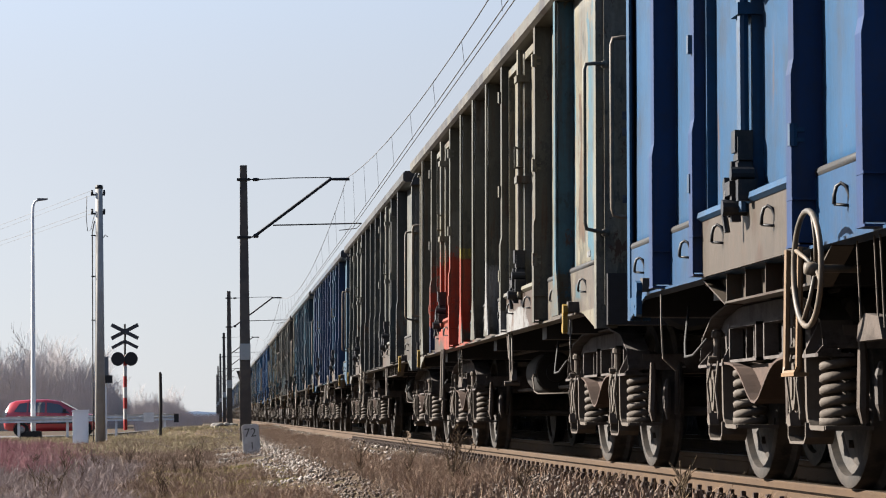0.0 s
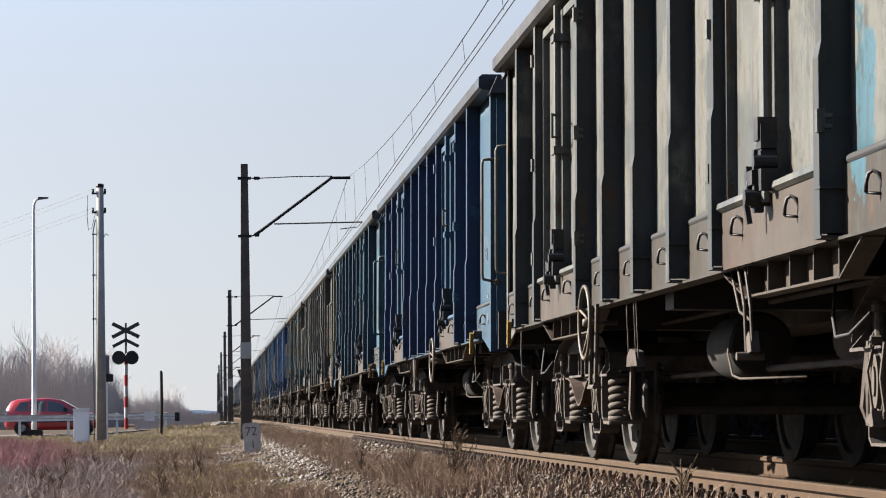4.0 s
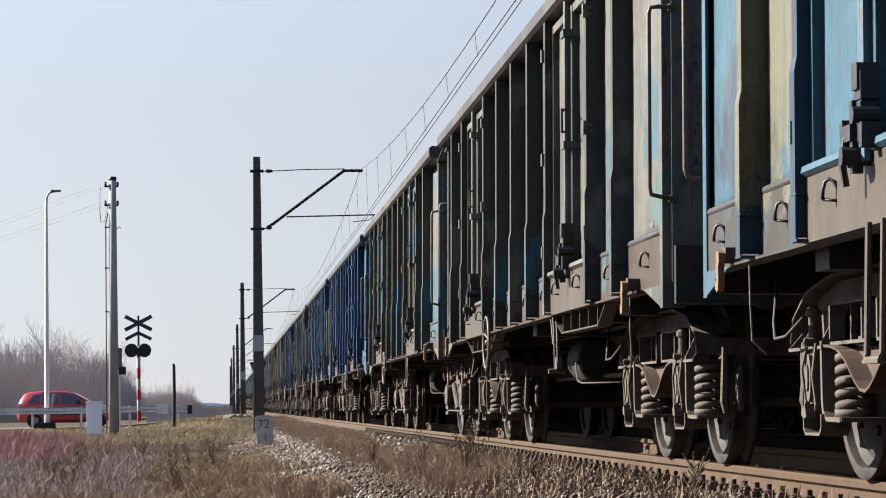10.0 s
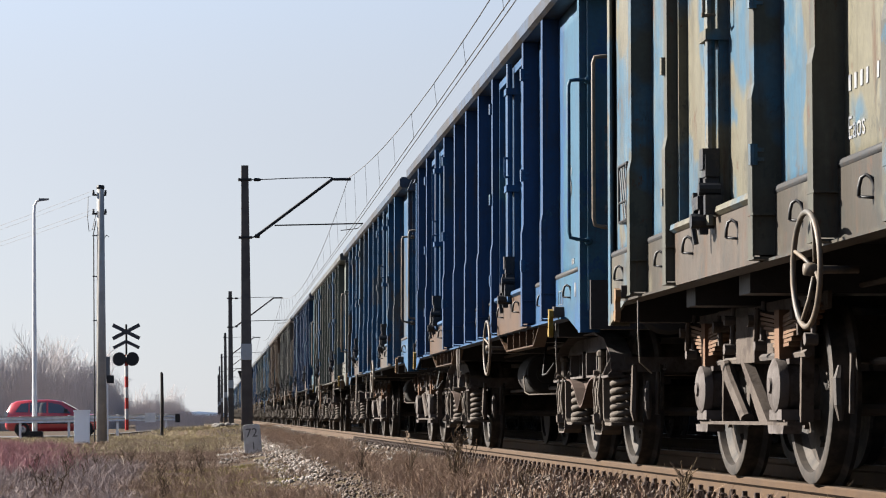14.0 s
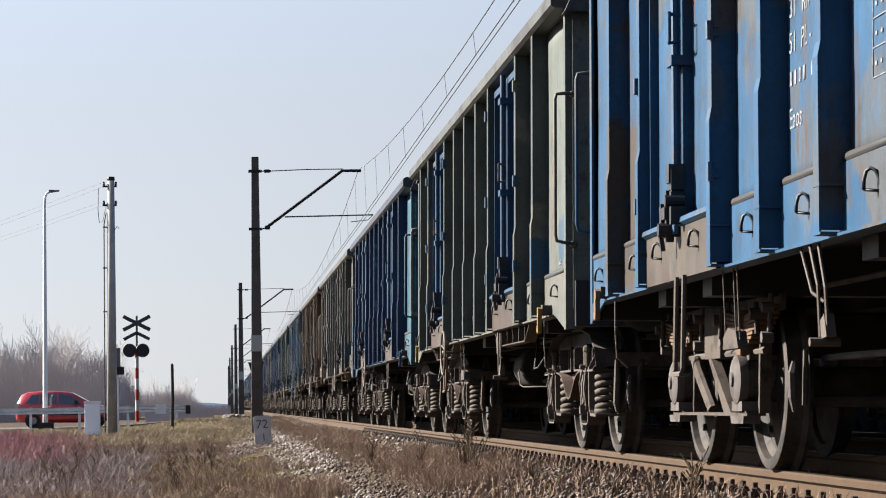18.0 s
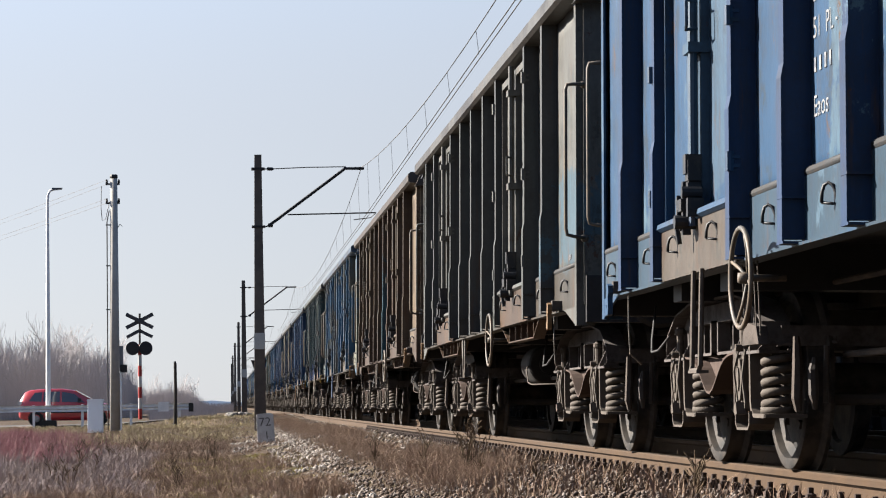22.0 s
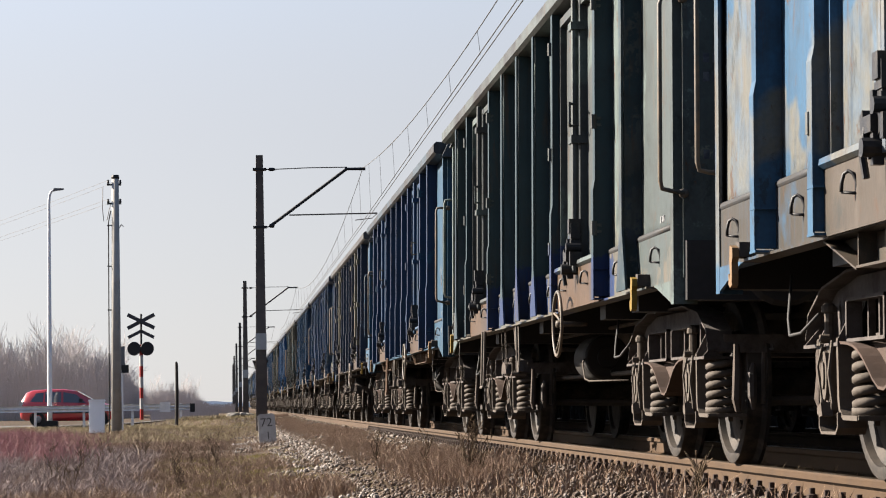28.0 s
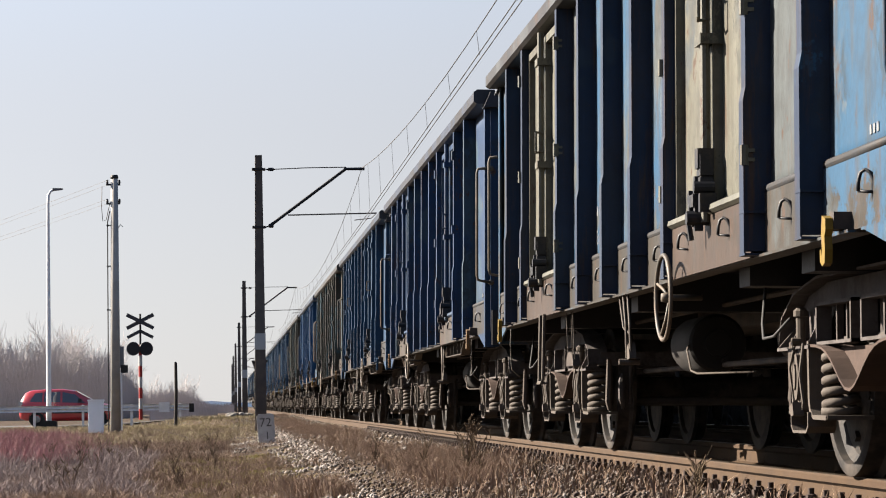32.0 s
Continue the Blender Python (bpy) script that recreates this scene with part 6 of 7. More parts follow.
# ------------------------------------------------------------------ overhead line
def mast(x, y, first):
    root = new("catenary_mast")
    root.location = (x, y, 0)
    tagged(root, "dark concrete catenary mast with a steel bracket arm", "catenary mast", "catenary masts")
    s = Shape()
    s.slab([(-0.17, -0.6), (0.17, -0.6), (0.10, 7.43), (-0.10, 7.43)], 1, -0.12, 0.12)
    part("shaft", s.mesh("shaft"), M["mast"], root)
    part("tie_rod", cached("tie", lambda: Shape().tube([(0.1, 0, 7.03), (0.42, 0, 7.03)], 0.016, 6).lathe([(0, 0.25), (0.05, 0.27), (0.05, 0.40), (0.03, 0.44), (0.015, 0.46), (0, 0.46)], 0, 10, (0, 0, 7.03)).tube([(0.4, 0, 7.03), (1.4, 0, 7.07), (2.5, 0, 7.08)], 0.014, 6).mesh("tie_rod")), M["steel"], root)
    part("strut", cached("strut", lambda: Shape().tube([(0.28, 0, 5.40), (2.48, 0, 7.03), (3.02, 0, 7.03)], 0.045, 8).tube([(0.1, 0, 5.36), (0.3, 0, 5.41)], 0.02, 6).lathe([(0, 0.26), (0.06, 0.28), (0.06, 0.40), (0, 0.42)], 0, 10, (0, 0, 5.42)).mesh("strut")), M["steel"], root)
    part("registration_tube", cached("regtube", lambda: Shape().tube([(0.83, 0, 5.72), (3.35, 0, 5.76)], 0.02, 6).mesh("registration_tube")), M["steel"], root)
    part("steady_arm", cached("steady", lambda: Shape().tube([(3.35, 0, 5.76), (3.2, 0.05, 5.62), (2.72, 0.1, 5.57)], 0.013, 6).mesh("steady_arm")), M["steel"], root)
    for z in (7.03, 5.38):
        part("clamp", cached("clamp", lambda: Shape().box(-0.19, 0.19, -0.15, 0.15, -0.03, 0.03).mesh("clamp")), M["steel"], root, pose(0, 0, z))
    part("number_plate", cached("plate", lambda: Shape().box(-0.155, 0.155, -0.150, -0.135, 1.90, 2.36).mesh("plate")), M["white"], root, None, "white enamel plate")
    if first:
        part("bracket", Shape().slab([(-0.25, 1.60), (0.22, 1.60), (0.17, 1.52), (-0.02, 1.22), (-0.12, 1.22)], 1, 0.13, 0.30).mesh("bracket"), M["steel"], root, None, "dark tapered steel bracket")
    return root


MASTS = [(0.98, 71), (1.08, 143), (1.17, 215), (1.14, 287), (1.1, 359), (1.1, 431)]
for i, (x, y) in enumerate(MASTS):
    mast(x, y, i == 0)
SUPPORT = [(3.7, -1.0)] + [(x + 2.95, y) for x, y in MASTS]


def messenger(y):
    for (xa, ya), (xb, yb) in zip(SUPPORT, SUPPORT[1:]):
        if y <= yb:
            break
    u = (y - ya) / (yb - ya)
    return xa + (xb - xa) * u, 5.93 + 1.13 * (2 * u - 1) ** 2


wires = new("overhead_wires")
tagged(wires, "thin catenary wires with droppers over the track", "overhead line", kind="structure")
ys = [-1 + 4.0 * k for k in range(109)]
part("messenger_wire", Shape().tube([(messenger(y)[0], y, messenger(y)[1]) for y in ys], 0.0085, 5).mesh("messenger_wire"), M["wire"], wires)
for d in (-0.03, 0.05):
    part("contact_wire", Shape().tube([(messenger(y)[0] + 0.04 + d, y, 5.56) for y in ys], 0.0085, 5).mesh("contact_wire"), M["wire"], wires)
for k in range(34):
    y = 22 + 5.1 * k
    x, z = messenger(y)
    if z - 5.56 > 0.1:
        part("dropper", Shape().tube([(x, y, z), (x + 0.04, y, 5.565)], 0.005, 4).mesh("dropper"), M["wire"], wires)

# ------------------------------------------------------------------ by the crossing
pole = new("utility_pole")
pole.location = (-3.75, 86, -0.55)
tagged(pole, "round grey concrete utility pole with insulators", "utility pole")
part("shaft", Shape().tube([(0, 0, -0.3), (0, 0, 8.78)], [0.185, 0.12], 14).mesh("shaft", True), plain("pole_concrete", (0.25, 0.24, 0.22), 0.9, 0, 0.15, 1.2, (0.19, 0.18, 0.165), 0.2), pole)
part("cap", Shape().lathe([(0, 8.84), (0.12, 8.83), (0.14, 8.76), (0.13, 8.70), (0, 8.70)], 2, 12).mesh("cap"), M["steel"], pole)
for z in (8.50, 7.85):
    part("crossarm", Shape().box(-0.28, 0.20, -0.03, 0.03, z - 0.03, z + 0.03).mesh("crossarm"), M["steel"], pole)
    for x in (-0.24, 0.17):
        part("insulator", cached("insul", lambda: Shape().lathe([(0, 0), (0.035, 0.0), (0.045, 0.05), (0.03, 0.09), (0.04, 0.12), (0, 0.14)], 2, 10).mesh("insulator")), M["steel"], pole, pose(x, 0, z + 0.03))
part("cable", Shape().tube([(-0.42, 0, 8.45), (-0.44, 0, 7.7), (-0.40, 0, 7.25), (-0.28, 0, 7.3), (-0.22, 0, 7.6), (-0.14, 0, 7.9)], 0.012, 5).mesh("cable", True), M["wire"], pole)
part("conduit", Shape().tube([(-0.24, 0, -0.2), (-0.24, 0, 7.2), (-0.16, 0, 7.6)], 0.02, 6).mesh("conduit"), M["steel"], pole)
for z in (7.1, 5.7, 4.2):
    part("conduit_clip", cached("cclip", lambda: Shape().box(-0.28, -0.08, -0.02, 0.02, -0.02, 0.02).mesh("conduit_clip")), M["steel"], pole, pose(0, 0, z))
part("climbing_hook", Shape().tube([(0.12, 0, 7.0), (0.2, 0, 7.12), (0.28, 0, 7.05)], 0.015, 5).mesh("climbing_hook"), M["steel"], pole)
lines = new("power_lines")
tagged(lines, "thin power lines running off from the pole", "power line", kind="structure")
for x, z in ((-0.24, 8.1), (-0.24, 7.45), (0.17, 8.1), (0.17, 7.45)):
    a, b2 = Vector((-3.75 + x, 86, z)), Vector((-45 + x * 2, 215, z + 1.0))
    part("wire", Shape().tube([a.lerp(b2, u) - Vector((0, 0, 3.0 * u * (1 - u))) for u in [k / 24 for k in range(25)]], 0.0055, 4).mesh("wire"), M["wire"], lines)

lamp = new("street_lamp")
lamp.location = (-7.33, 105, -0.55)
tagged(lamp, "slim pale-grey street lamp with a short arm", "street lamp")
part("shaft", Shape().tube([(0, 0, -0.3), (0, 0, 1.2), (0, 0, 9.4), (0.02, 0, 9.75), (0.10, 0, 9.92), (0.25, 0, 9.98)], [0.115, 0.105, 0.06, 0.055, 0.05, 0.045], 12).mesh("shaft", True), M["lampgrey"], lamp)
part("lamp_head", Shape().slab([(0.18, 9.93), (0.60, 9.98), (0.62, 10.04), (0.2, 10.05)], 1, -0.09, 0.09).mesh("lamp_head"), plain("lamp_head_grey", (0.088, 0.088, 0.0935), 0.5, 0.2, 0.1), lamp)
part("footing", Shape().slab([(-0.34, -0.3), (0.34, -0.3), (0.34, 0.30), (0.28, 0.36), (-0.28, 0.36), (-0.34, 0.30)], 1, -0.30, 0.30).mesh("footing"), M["steel"], lamp)

sign = new("level_crossing_signal")
sign.location = (-3.17, 94, -0.2)
tagged(sign, "level crossing cross with two black lamps on a red-white post", "crossing signal")
for k in range(7):
    z0 = 0.05 + 0.40 * k
    part("post_band", cached("band", lambda: Shape().lathe([(0, 0), (0.07, 0), (0.07, 0.40), (0, 0.40)], 2, 12).mesh("post_band")), M["white"] if k % 2 else M["red"], sign, pose(0, 0, z0))
part("mast_top", Shape().lathe([(0, 2.85), (0.04, 2.85), (0.04, 4.0), (0, 4.0)], 2, 10).mesh("mast_top"), M["steel"], sign)
M["signback"] = plain("sign_back", (0.0385, 0.0385, 0.0429), 0.6, 0.2, 0.15, 3.0)
for k in (-1, 1):
    part("cross_arm", cached("carm", lambda: Shape().box(-0.56, 0.56, -0.012, 0.012, -0.07, 0.07).mesh("cross_arm")), M["signback"], sign, pose(0, -0.05 - 0.015 * k, 3.72, 0, 27 * k, 0))
    part("chevron_arm", cached(("chev", k), lambda: Shape().box(min(0, k * 0.54), max(0, k * 0.54), -0.012, 0.012, -0.06, 0.06).mesh("chevron_arm")), M["signback"], sign, pose(0, -0.05, 3.36, 0, 27 * k, 0))
    part("lamp_board", cached("lboard", lambda: Shape().lathe([(0, -0.03), (0.25, -0.03), (0.26, 0.0), (0.25, 0.03), (0, 0.03)], 1, 26).mesh("lamp_board")), M["black"], sign, pose(k * 0.24 - 0.02, -0.08 + 0.02 * k, 2.70, 0, 0, 12 * k))
    part("lamp_hood", cached("lhood", lambda: Shape().lathe([(0.0, 0.05), (0.12, 0.06), (0.15, 0.34), (0.14, 0.34), (0.11, 0.08), (0, 0.07)], 1, 18).mesh("lamp_hood")), M["black"], sign, pose(k * 0.24 - 0.02, -0.05, 2.70))
part("lamp_bracket", Shape().box(-0.3, 0.3, -0.04, 0.04, 2.66, 2.74).mesh("lamp_bracket"), M["steel"], sign)

rbox = new("signal_box")
rbox.location = (-3.72, 90, -0.45)
tagged(rbox, "small grey signal box and sign on a thin post", "signal box")
part("post", Shape().lathe([(0, -0.2), (0.04, -0.2), (0.04, 2.9), (0, 2.9)], 2, 8).mesh("post"), M["lampgrey"], rbox)
part("board", Shape().box(-0.06, 0.10, -0.07, -0.04, 2.15, 2.95).mesh("board"), plain("board_grey", (0.088, 0.0935, 0.099), 0.6, 0, 0.1), rbox)
part("case", Shape().box(-0.02, 0.24, -0.12, 0.04, 2.0, 2.28).mesh("case"), M["steel"], rbox)

post = part("timber_post", Shape().tube([(0, 0, -0.4), (0.03, 0, 1.2), (0.02, 0, 2.32), (0, 0, 2.4)], [0.07, 0.065, 0.06, 0.04], 10).mesh("timber_post"), plain("charred_timber", (0.0193, 0.0165, 0.0149), 0.9, 0, 0.4, 3.0, (0.033, 0.0275, 0.022), 0.4), None, pose(-2.0, 100, -0.30))
tagged(post, "dark weathered timber post by the crossing", "post")

cab = new("control_cabinet")
cab.location = (-4.065, 79, -0.55)
tagged(cab, "light-grey electrical control cabinet on the grass", "cabinet")
part("body", Shape().box(-0.24, 0.24, 0, 0.36, 0.08, 1.08).mesh("body"), M["cabinet"], cab)
part("door", Shape().box(-0.22, 0.22, -0.018, -0.002, 0.12, 1.04).mesh("door"), M["cabinet"], cab)
part("roof", Shape().slab([(-0.27, 1.08), (0.27, 1.08), (0.24, 1.13), (-0.24, 1.13)], 1, -0.04, 0.40).mesh("roof"), M["cabinet"], cab)
part("plinth", Shape().box(-0.25, 0.25, -0.01, 0.37, -0.2, 0.08).mesh("plinth"), M["concrete"], cab)

mark = new("distance_stone")
mark.matrix_basis = pose(0.84, 51, -0.6, 0, -4, 0)
tagged(mark, "leaning pale concrete distance stone beside the track", "distance stone")
part("slab", Shape().slab([(-0.175, -0.1), (0.175, -0.1), (0.175, 0.72), (0.13, 0.755), (-0.13, 0.755), (-0.175, 0.72)], 1, -0.06, 0.06).mesh("slab"), plain("pale_concrete", (0.40, 0.39, 0.37), 0.9, 0, 0.15, 3.0, (0.28, 0.27, 0.25), 0.3), mark)
for text, x, z, size in (("72", -0.13, 0.50, 0.25), ("1", -0.04, 0.24, 0.22)):
    cu = bpy.data.curves.new("numeral", "FONT")
    cu.body, cu.size, cu.extrude = text, size, 0.001
    cu.materials.append(plain("worn_black", (0.088, 0.0825, 0.077), 0.9, 0, 0.3, 9))
    ob = new("numeral", cu)
    ob.parent = mark
    ob.matrix_basis = pose(x, -0.0625, z, 90)

# crash barrier along the road
rail_g = new("crash_barrier")
tagged(rail_g, "galvanised steel crash barrier along the road", "crash barrier", kind="structure")
W = [(-0.03, 0.0), (0.03, 0.034), (0.03, 0.085), (-0.03, 0.13), (0.03, 0.175), (0.03, 0.226), (-0.03, 0.26), (-0.034, 0.26), (0.026, 0.224), (0.026, 0.177), (-0.034, 0.13), (0.026, 0.083), (0.026, 0.036), (-0.034, 0.0)]
for k in range(9):
    x0 = -1.5 - 4.0 * k
    part("beam", cached("wbeam", lambda: Shape().slab([(y, z) for y, z in W], 0, -4.0, 0).mesh("beam")), M["galv"], rail_g, pose(x0, 104.2 - 0.04 * x0, 0.19 + 0.006 * x0, 0, 0, -2.3))
    for d in (0.4, 2.4):
        part("post", cached("gpost", lambda: Shape().box(-0.05, 0.05, 0.04, 0.10, -0.6, 0.33).mesh("post")), M["galv"], rail_g, pose(x0 - d, 104.2 - 0.04 * (x0 - d), 0.15 + 0.006 * (x0 - d)))
part("end_piece", Shape().box(-0.02, 0.18, -0.06, 0.06, 0.0, 0.36).mesh("end_piece"), M["steel"], rail_g, pose(-1.5, 104.26, 0.09))
part("reflector_board", Shape().box(-0.22, 0.22, -0.09, -0.05, 0.02, 0.42).mesh("reflector_board"), M["galv"], rail_g, pose(-2.55, 104.3, 0.09))

# the road
road_v, road_f = [], []
for k in range(40):
    x = -58 + 2 * k
    for d in (-3.2, 3.2):
        y = 108.2 - 0.04 * x + d
        road_v.append((x, y, max(ground_z(x, y), lerp_at(x, [(-60, -0.65), (-9, -0.47), (-5, -0.44), (-2.5, -0.25), (1.5, -0.12), (4.8, -0.15), (9.6, -0.2), (20, -0.3)])) + 0.02))
road_f = [(2 * k, 2 * k + 2, 2 * k + 3, 2 * k + 1) for k in range(39)]
tagged(part("road", raw_mesh("road", road_v, road_f), M["asphalt"]), "worn grey asphalt road over the level crossing", "road", kind="structure")
heap = new("rubble_heap")
heap.location = (0.45, 96, -0.10)
tagged(heap, "small heap of pale rubble by the crossing", "rubble")
for k in range(9):
    r = random.Random(k)
    part("rubble_piece", Shape().lathe([(0, 0.0), (0.20, 0.02), (0.17, 0.10), (0.08, 0.15), (0, 0.16)], 2, 7).mesh("rubble_piece"), M["concrete"], heap, pose(r.uniform(-0.4, 0.5), r.uniform(-0.2, 0.2), r.uniform(-0.05, 0.03), r.uniform(-20, 20), r.uniform(-20, 20), r.uniform(0, 90)))


# ------------------------------------------------------------------ the red car
M["hubgrey"] = plain("hub_grey", (0.16, 0.16, 0.165), 0.5, 0.2, 0.1)


def red_car():
    root = new("hatchback_car")
    root.matrix_basis = pose(-6.66, 107.6, -0.43, 0, 0, 0) @ Matrix.Scale(1.06, 4)
    tagged(root, "small red five-door hatchback waiting on the road", "car")
    # length along x, front at +x; rows of (x, half width, sill, waist, roof, roof half width)
    st = [(-1.93, 0.66, 0.42, 0.86, 0.90, 0.60), (-1.88, 0.76, 0.30, 0.90, 1.02, 0.64), (-1.70, 0.81, 0.24, 0.92, 1.33, 0.58), (-1.45, 0.83, 0.22, 0.93, 1.43, 0.57), (-0.9, 0.84, 0.20, 0.92, 1.47, 0.58),
          (-0.2, 0.84, 0.20, 0.90, 1.47, 0.58), (0.25, 0.84, 0.20, 0.89, 1.40, 0.58), (0.75, 0.83, 0.20, 0.88, 1.12, 0.64), (1.10, 0.82, 0.20, 0.87, 0.93, 0.70), (1.5, 0.79, 0.22, 0.80, 0.86, 0.66), (1.82, 0.72, 0.26, 0.68, 0.74, 0.58), (1.95, 0.60, 0.36, 0.60, 0.63, 0.50)]
    ring = []
    for x, hw, lo, wa, ro, rw in st:
        ring.append([(x, -hw * 0.92, lo), (x, -hw, lo + 0.15), (x, -hw, wa - 0.06), (x, -hw * 0.965, wa), (x, -rw, ro - 0.04), (x, -rw * 0.85, ro), (x, rw * 0.85, ro), (x, rw, ro - 0.04), (x, hw * 0.965, wa), (x, hw, wa - 0.06), (x, hw, lo + 0.15), (x, hw * 0.92, lo)])
    q = len(ring[0])
    v = [p for r in ring for p in r]
    f = [(i * q + k, i * q + (k + 1) % q, (i + 1) * q + (k + 1) % q, (i + 1) * q + k) for i in range(len(st) - 1) for k in range(q)]
    f += [tuple(range(q)), tuple(range((len(st) - 1) * q, len(st) * q))[::-1]]
    part("body", Shape().add(v, f).mesh("body", True), M["carpaint"], root)

    def side_pane(name, pts):
        """pts: x and share of the way from waist to roof, laid just outside the near side."""
        out = []
        for x, u in pts:
            for a, b2 in zip(st, st[1:]):
                if a[0] <= x <= b2[0]:
                    k = (x - a[0]) / (b2[0] - a[0])
                    hw, wa, ro, rw = [a[j] + (b2[j] - a[j]) * k for j in (1, 3, 4, 5)]
                    out.append((x, -(hw * 0.965 + (rw - hw * 0.965) * u) - 0.008, wa + (ro - 0.04 - wa) * u))
        n = len(out)
        part(name, Shape().add(out + [(x, y + 0.03, z) for x, y, z in out], [tuple(range(n)), tuple(range(n, 2 * n))[::-1]]).mesh(name), M["glass"], root)
    side_pane("rear_side_window", [(-1.52, 0.12), (-1.02, 0.08), (-1.0, 0.84), (-1.30, 0.82)])
    side_pane("back_door_window", [(-0.95, 0.08), (-0.30, 0.07), (-0.30, 0.86), (-0.93, 0.85)])
    side_pane("front_door_window", [(-0.22, 0.07), (0.70, 0.08), (0.28, 0.80), (-0.22, 0.86)])
    part("windscreen", Shape().add([(0.30, -0.52, 1.40), (1.08, -0.66, 0.955), (1.08, 0.66, 0.955), (0.30, 0.52, 1.40), (0.28, -0.52, 1.37), (1.06, -0.66, 0.925), (1.06, 0.66, 0.925), (0.28, 0.52, 1.37)], [(0, 1, 2, 3), (7, 6, 5, 4), (0, 3, 7, 4), (1, 5, 6, 2)]).mesh("windscreen"), M["glass"], root)
    part("mirror", Shape().box(0.42, 0.56, -1.0, -0.85, 0.95, 1.08).mesh("mirror"), M["black"], root)
    for x in (-1.22, 1.22):
        for s in (-1, 1):
            w = part("wheel", cached("tyre", lambda: Shape().lathe([(0.15, -0.1), (0.28, -0.1), (0.30, -0.07), (0.30, 0.07), (0.28, 0.1), (0.15, 0.1)], 1, 24).mesh("tyre")), M["tyre"], root, pose(x, s * 0.74, 0.30))
            part("hub_cap", cached("hub", lambda: Shape().lathe([(0, -0.07), (0.06, -0.085), (0.13, -0.06), (0.15, 0.05), (0, 0.06)], 1, 20).mesh("hub_cap")), M["hubgrey"], w, pose(0, s * 0.03, 0, 0, 0, 0 if s < 0 else 180))
            part("wheel_arch", cached("arch", lambda: Shape().lathe([(0.325, -0.02), (0.30, -0.02), (0.30, 0.02), (0.325, 0.02)], 1, 24).mesh("wheel_arch")), M["black"], root, pose(x, s * 0.825, 0.30))
    for z, y in ((0.75, -0.62), (0.75, 0.62)):
        part("tail_lamp", cached("tail", lambda: Shape().box(-1.96, -1.80, -0.10, 0.10, -0.12, 0.14).mesh("tail_lamp")), M["white"], root, pose(0, y * 1.08, z + 0.1), "pale tail lamp")
        part("headlamp", cached("headl", lambda: Shape().box(1.70, 1.90, -0.12, 0.12, -0.07, 0.07).mesh("headlamp")), M["glass"], root, pose(0, y, z - 0.10))
    for x in (-0.9, 0.1):
        part("door_handle", cached("dh", lambda: Shape().box(-0.09, 0.09, -0.87, -0.83, 0.76, 0.79).mesh("door_handle")), M["black"], root, pose(x - 0.15, 0, 0))
    part("side_strip", Shape().box(-1.0, 0.9, -0.86, -0.835, 0.50, 0.55).mesh("side_strip"), M["black"], root)


red_car()


# ------------------------------------------------------------------ bare trees and scrub
def limb_tree(seed, height, spread, trunks=1):
    r = random.Random(seed)
    wood, twigs = Shape(), Shape()

    def grow(p, d, l, rad, depth):
        n = 3
        pts, rr = [p], [rad]
        for k in range(n):
            d = (d + Vector((r.uniform(-1, 1), r.uniform(-1, 1), r.uniform(-0.3, 0.6))) * 0.16).normalized()
            p = p + d * (l / n)
            pts.append(p)
            rr.append(rad * (1 - 0.45 * (k + 1) / n))
        (wood if depth < 2 else twigs).tube(pts, rr, 5 if depth < 2 else 3)
        if depth >= 4:
            return
        kids = (5, 5, 4, 3)[depth]
        for k in range(kids):
            u = 1.0 if k == 0 else r.uniform(0.3, 0.95)
            q = pts[min(n, int(u * n))]
            a = r.uniform(0, 6.28)
            side = Vector((math.cos(a), math.sin(a), 0.35)) * spread
            grow(q, (d + side).normalized(), l * r.uniform(0.55, 0.8), max(0.011, rr[-1] * r.uniform(0.45, 0.7)), depth + 1)
    for t in range(trunks):
        a = r.uniform(0, 6.28)
        grow(Vector((math.cos(a) * 0.3 * (trunks > 1), math.sin(a) * 0.3 * (trunks > 1), -0.1)), Vector((r.uniform(-0.2, 0.2), r.uniform(-0.2, 0.2), 1)).normalized(), height * 0.42, height * 0.016, 0)
    return wood, twigs


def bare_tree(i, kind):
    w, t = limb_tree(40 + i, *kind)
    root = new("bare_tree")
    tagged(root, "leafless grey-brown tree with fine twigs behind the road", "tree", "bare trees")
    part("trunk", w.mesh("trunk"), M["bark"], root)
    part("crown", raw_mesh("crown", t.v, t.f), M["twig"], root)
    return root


tr = random.Random(5)
TREES = [bare_tree(i, k) for i, k in enumerate([(6.6, 0.45), (7.4, 0.4), (5.8, 0.6), (6.8, 0.5, 2), (5.2, 0.7, 2)])]
placed = [(-19.5, 205), (-17.8, 212), (-16.3, 202), (-14.8, 215), (-13.5, 206), (-12.3, 219), (-11.3, 208), (-10.4, 214), (-22, 214), (-24, 206), (-9.6, 222), (-18.6, 222), (-15.6, 225), (-12.9, 228), (-21, 226), (-9.0, 232), (-26.5, 215),
          (-8.6, 290), (-7.4, 296), (-6.4, 286), (-5.2, 298), (-4.4, 290), (-3.6, 300), (-7.0, 306), (-5.6, 310)]
for k in range(24):
    placed.append((tr.uniform(-29, -9.5), tr.uniform(196, 236)))
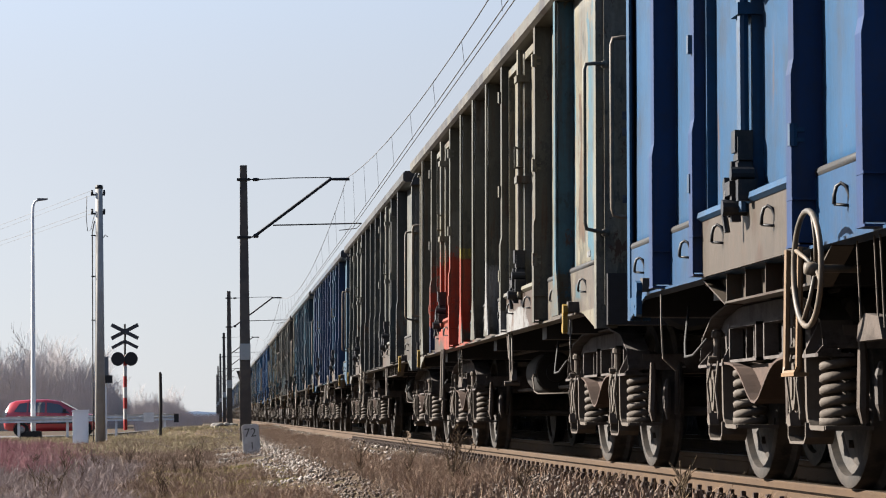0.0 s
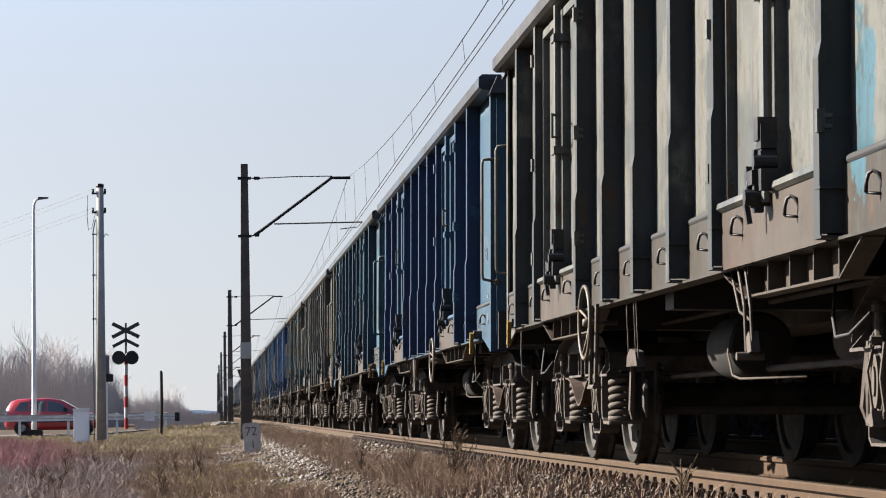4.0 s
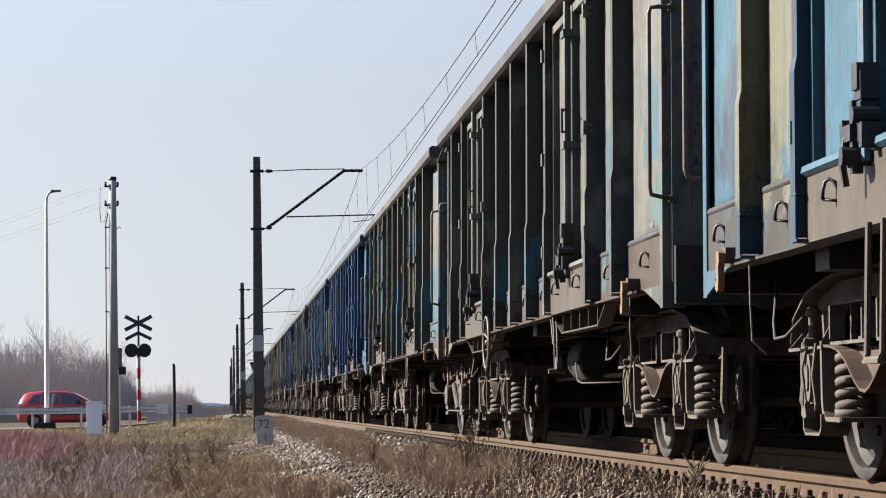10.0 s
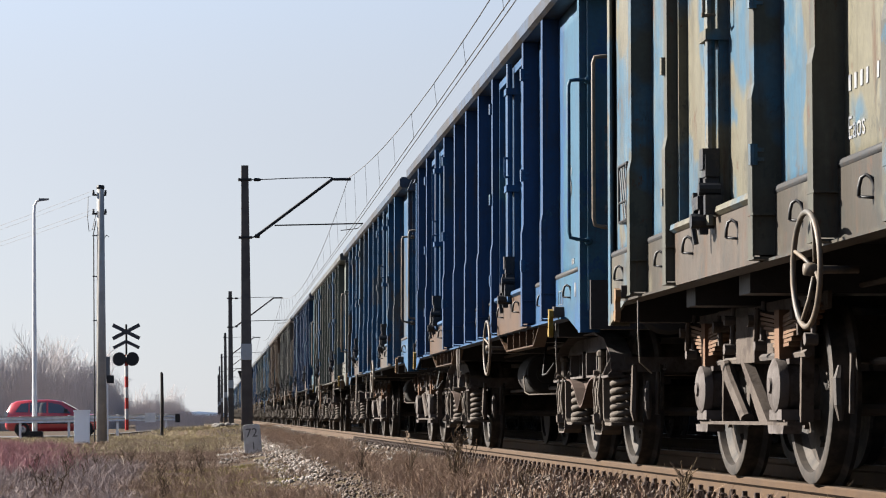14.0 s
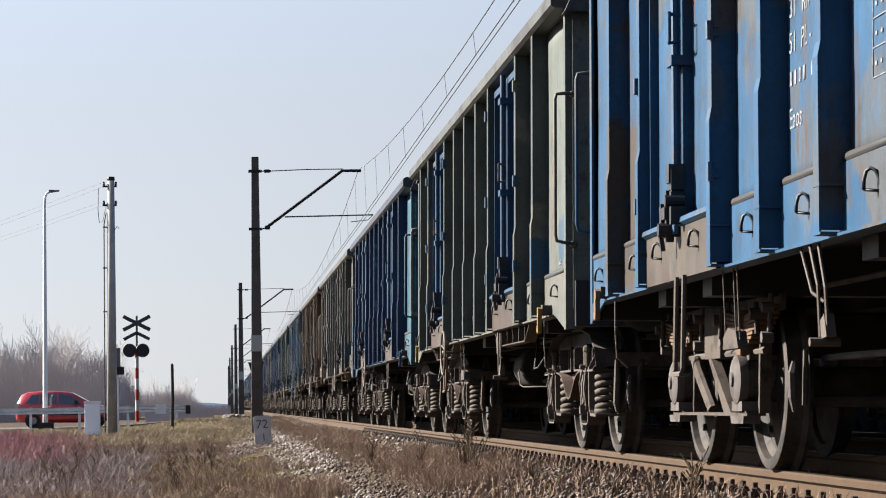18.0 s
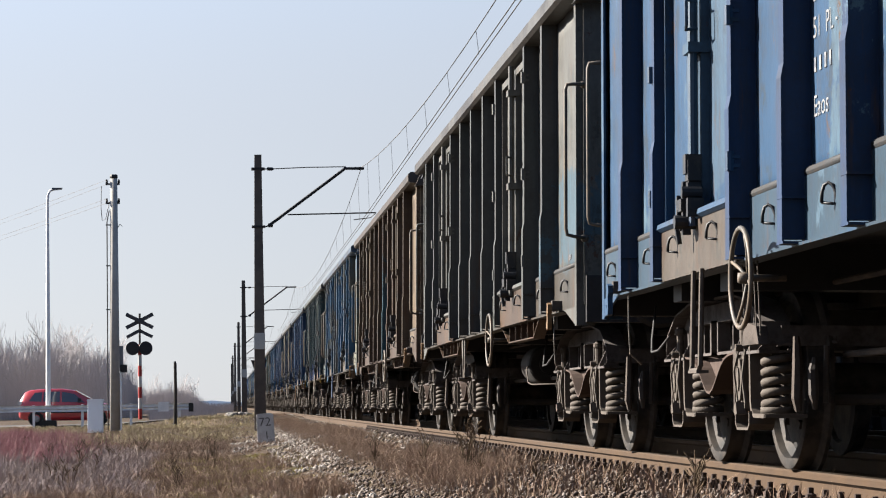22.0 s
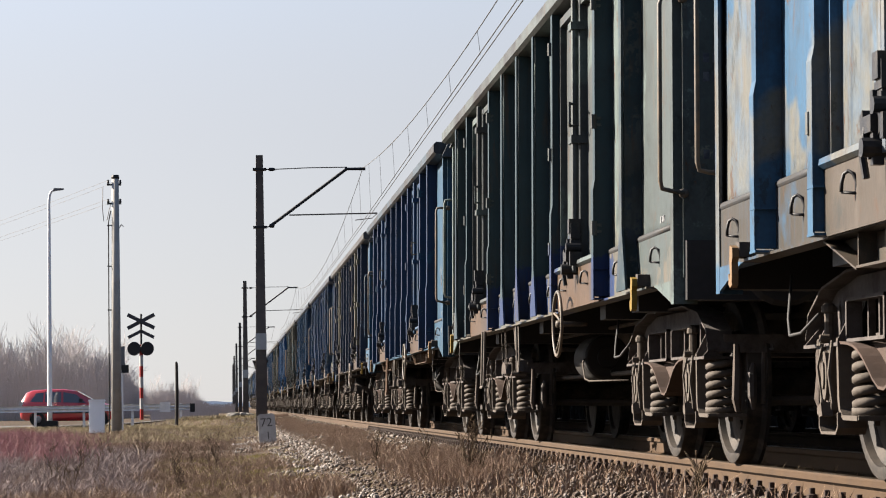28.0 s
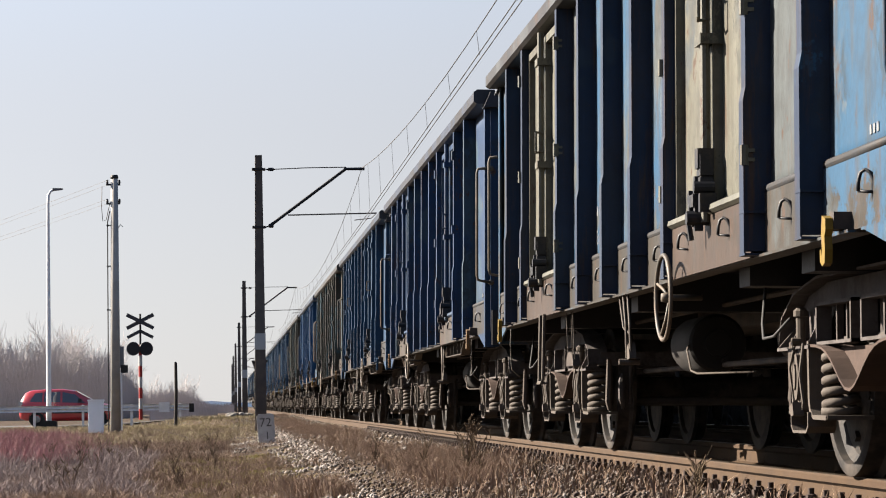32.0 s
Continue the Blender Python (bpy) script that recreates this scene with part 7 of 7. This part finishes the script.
for i, (x, y) in enumerate(placed):
    k = tr.randrange(5)
    sc = tr.uniform(1.05, 1.40) * (0.62 if y > 280 else 1.0) * (0.85 if x > -12 else 1.0)
    m = pose(x, y, ground_z(x, y) - 0.05, 0, 0, tr.uniform(0, 360))
    if i < 5:
        ob = TREES[i]
        ob.matrix_basis = m
    else:
        ob = copy_thing(TREES[k], m)
    ob.scale = (sc, sc, sc)


def scrub(name, spots, label):
    v, f = [], []
    for x, y, z, h in spots:
        n = len(v)
        a, lean = rng.uniform(0, 6.28), rng.uniform(0, 0.35)
        tx, ty, w = x + math.cos(a) * lean * h, y + math.sin(a) * lean * h, rng.uniform(0.007, 0.018)
        v += [(x - w, y, z), (x + w, y, z), (tx + w * 0.2, ty, z + h), (tx - w * 0.2, ty, z + h)]
        f += [(n, n + 1, n + 2, n + 3)]
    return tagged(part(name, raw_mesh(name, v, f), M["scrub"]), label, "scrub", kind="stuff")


spots = []
for k in range(34000):
    y = rng.uniform(192, 226)
    x = rng.uniform(-30, -8.2)
    h = rng.uniform(0.8, 1.0) ** 0.5 * rng.uniform(1.6, 4.0) * (0.80 + 0.5 * noise.noise((x * 0.5, y * 0.2, 2)))
    spots.append((x, y, ground_z(x, y), max(0.5, h)))
for k in range(14000):
    y = rng.uniform(280, 310)
    x = rng.uniform(-12, 0.9)
    spots.append((x, y, ground_z(x, y), rng.uniform(0.6, 2.9) * (1 - 0.6 * smooth(-5, -1.5, x))))
for k in range(5000):
    y = rng.uniform(130, 260)
    x = rng.uniform(-0.03 * y, -0.008 * y + 0.6)
    spots.append((x, y, ground_z(x, y), rng.uniform(0.2, 0.8)))
for k in range(30000):
    y = rng.uniform(195, 232)
    x = rng.uniform(-32, -7.6)
    top = 5.6 + 1.5 * noise.noise((x * 0.45, 7, 3)) + 0.8 * noise.noise((x * 1.6, 2, 3))
    spots.append((x, y, ground_z(x, y), top * rng.uniform(0.5, 1.05) * (1 - 0.45 * smooth(-12.0, -7.6, x))))
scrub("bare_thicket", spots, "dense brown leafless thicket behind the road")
# distant woods, near white because the haze is painted into their colour
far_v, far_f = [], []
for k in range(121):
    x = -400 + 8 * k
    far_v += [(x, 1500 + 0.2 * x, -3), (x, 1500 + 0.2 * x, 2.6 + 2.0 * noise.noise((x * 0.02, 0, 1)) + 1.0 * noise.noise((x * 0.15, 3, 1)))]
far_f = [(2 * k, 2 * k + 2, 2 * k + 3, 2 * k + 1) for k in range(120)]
tagged(part("backdrop", raw_mesh("backdrop", far_v, far_f), plain("hazed_far_woods", (0.86, 0.92, 0.98), 1.0, 0, 0.1, 0.02, None, 0)), "distant line of woods on the horizon, haze painted into its pale blue", "backdrop", kind="structure")


# ------------------------------------------------------------------ what moves
def travel(t):
    """Metres that the train has come since the start; it slowly gathers speed."""
    return 5.4165 * t + 0.03628 * t * t + 0.000205 * t ** 3


def motions():
    for i, w in enumerate(TRAIN):
        walk(w, [(t, CANT @ pose(TRACK_X, HEAD + PITCH * i - travel(t), 0)) for t in range(33)])
    # wheels roll: every wheelset at one end of a bogie turns alike
    for a, sets in TURNING.items():
        rows = [(k / 15, pose(0, a, 0.46, math.degrees(travel(k / 15) / 0.46) % 360)) for k in range(481)]
        moving = [w for w in sets if w.parent.parent in TRAIN]
        walk(moving[0], rows)
        keys = moving[0].animation_data
        for w in moving[1:]:
            w.rotation_mode = "QUATERNION"
            w.animation_data_create()
            w.animation_data.action = keys.action
            w.animation_data.action_slot = keys.action_slot


motions()
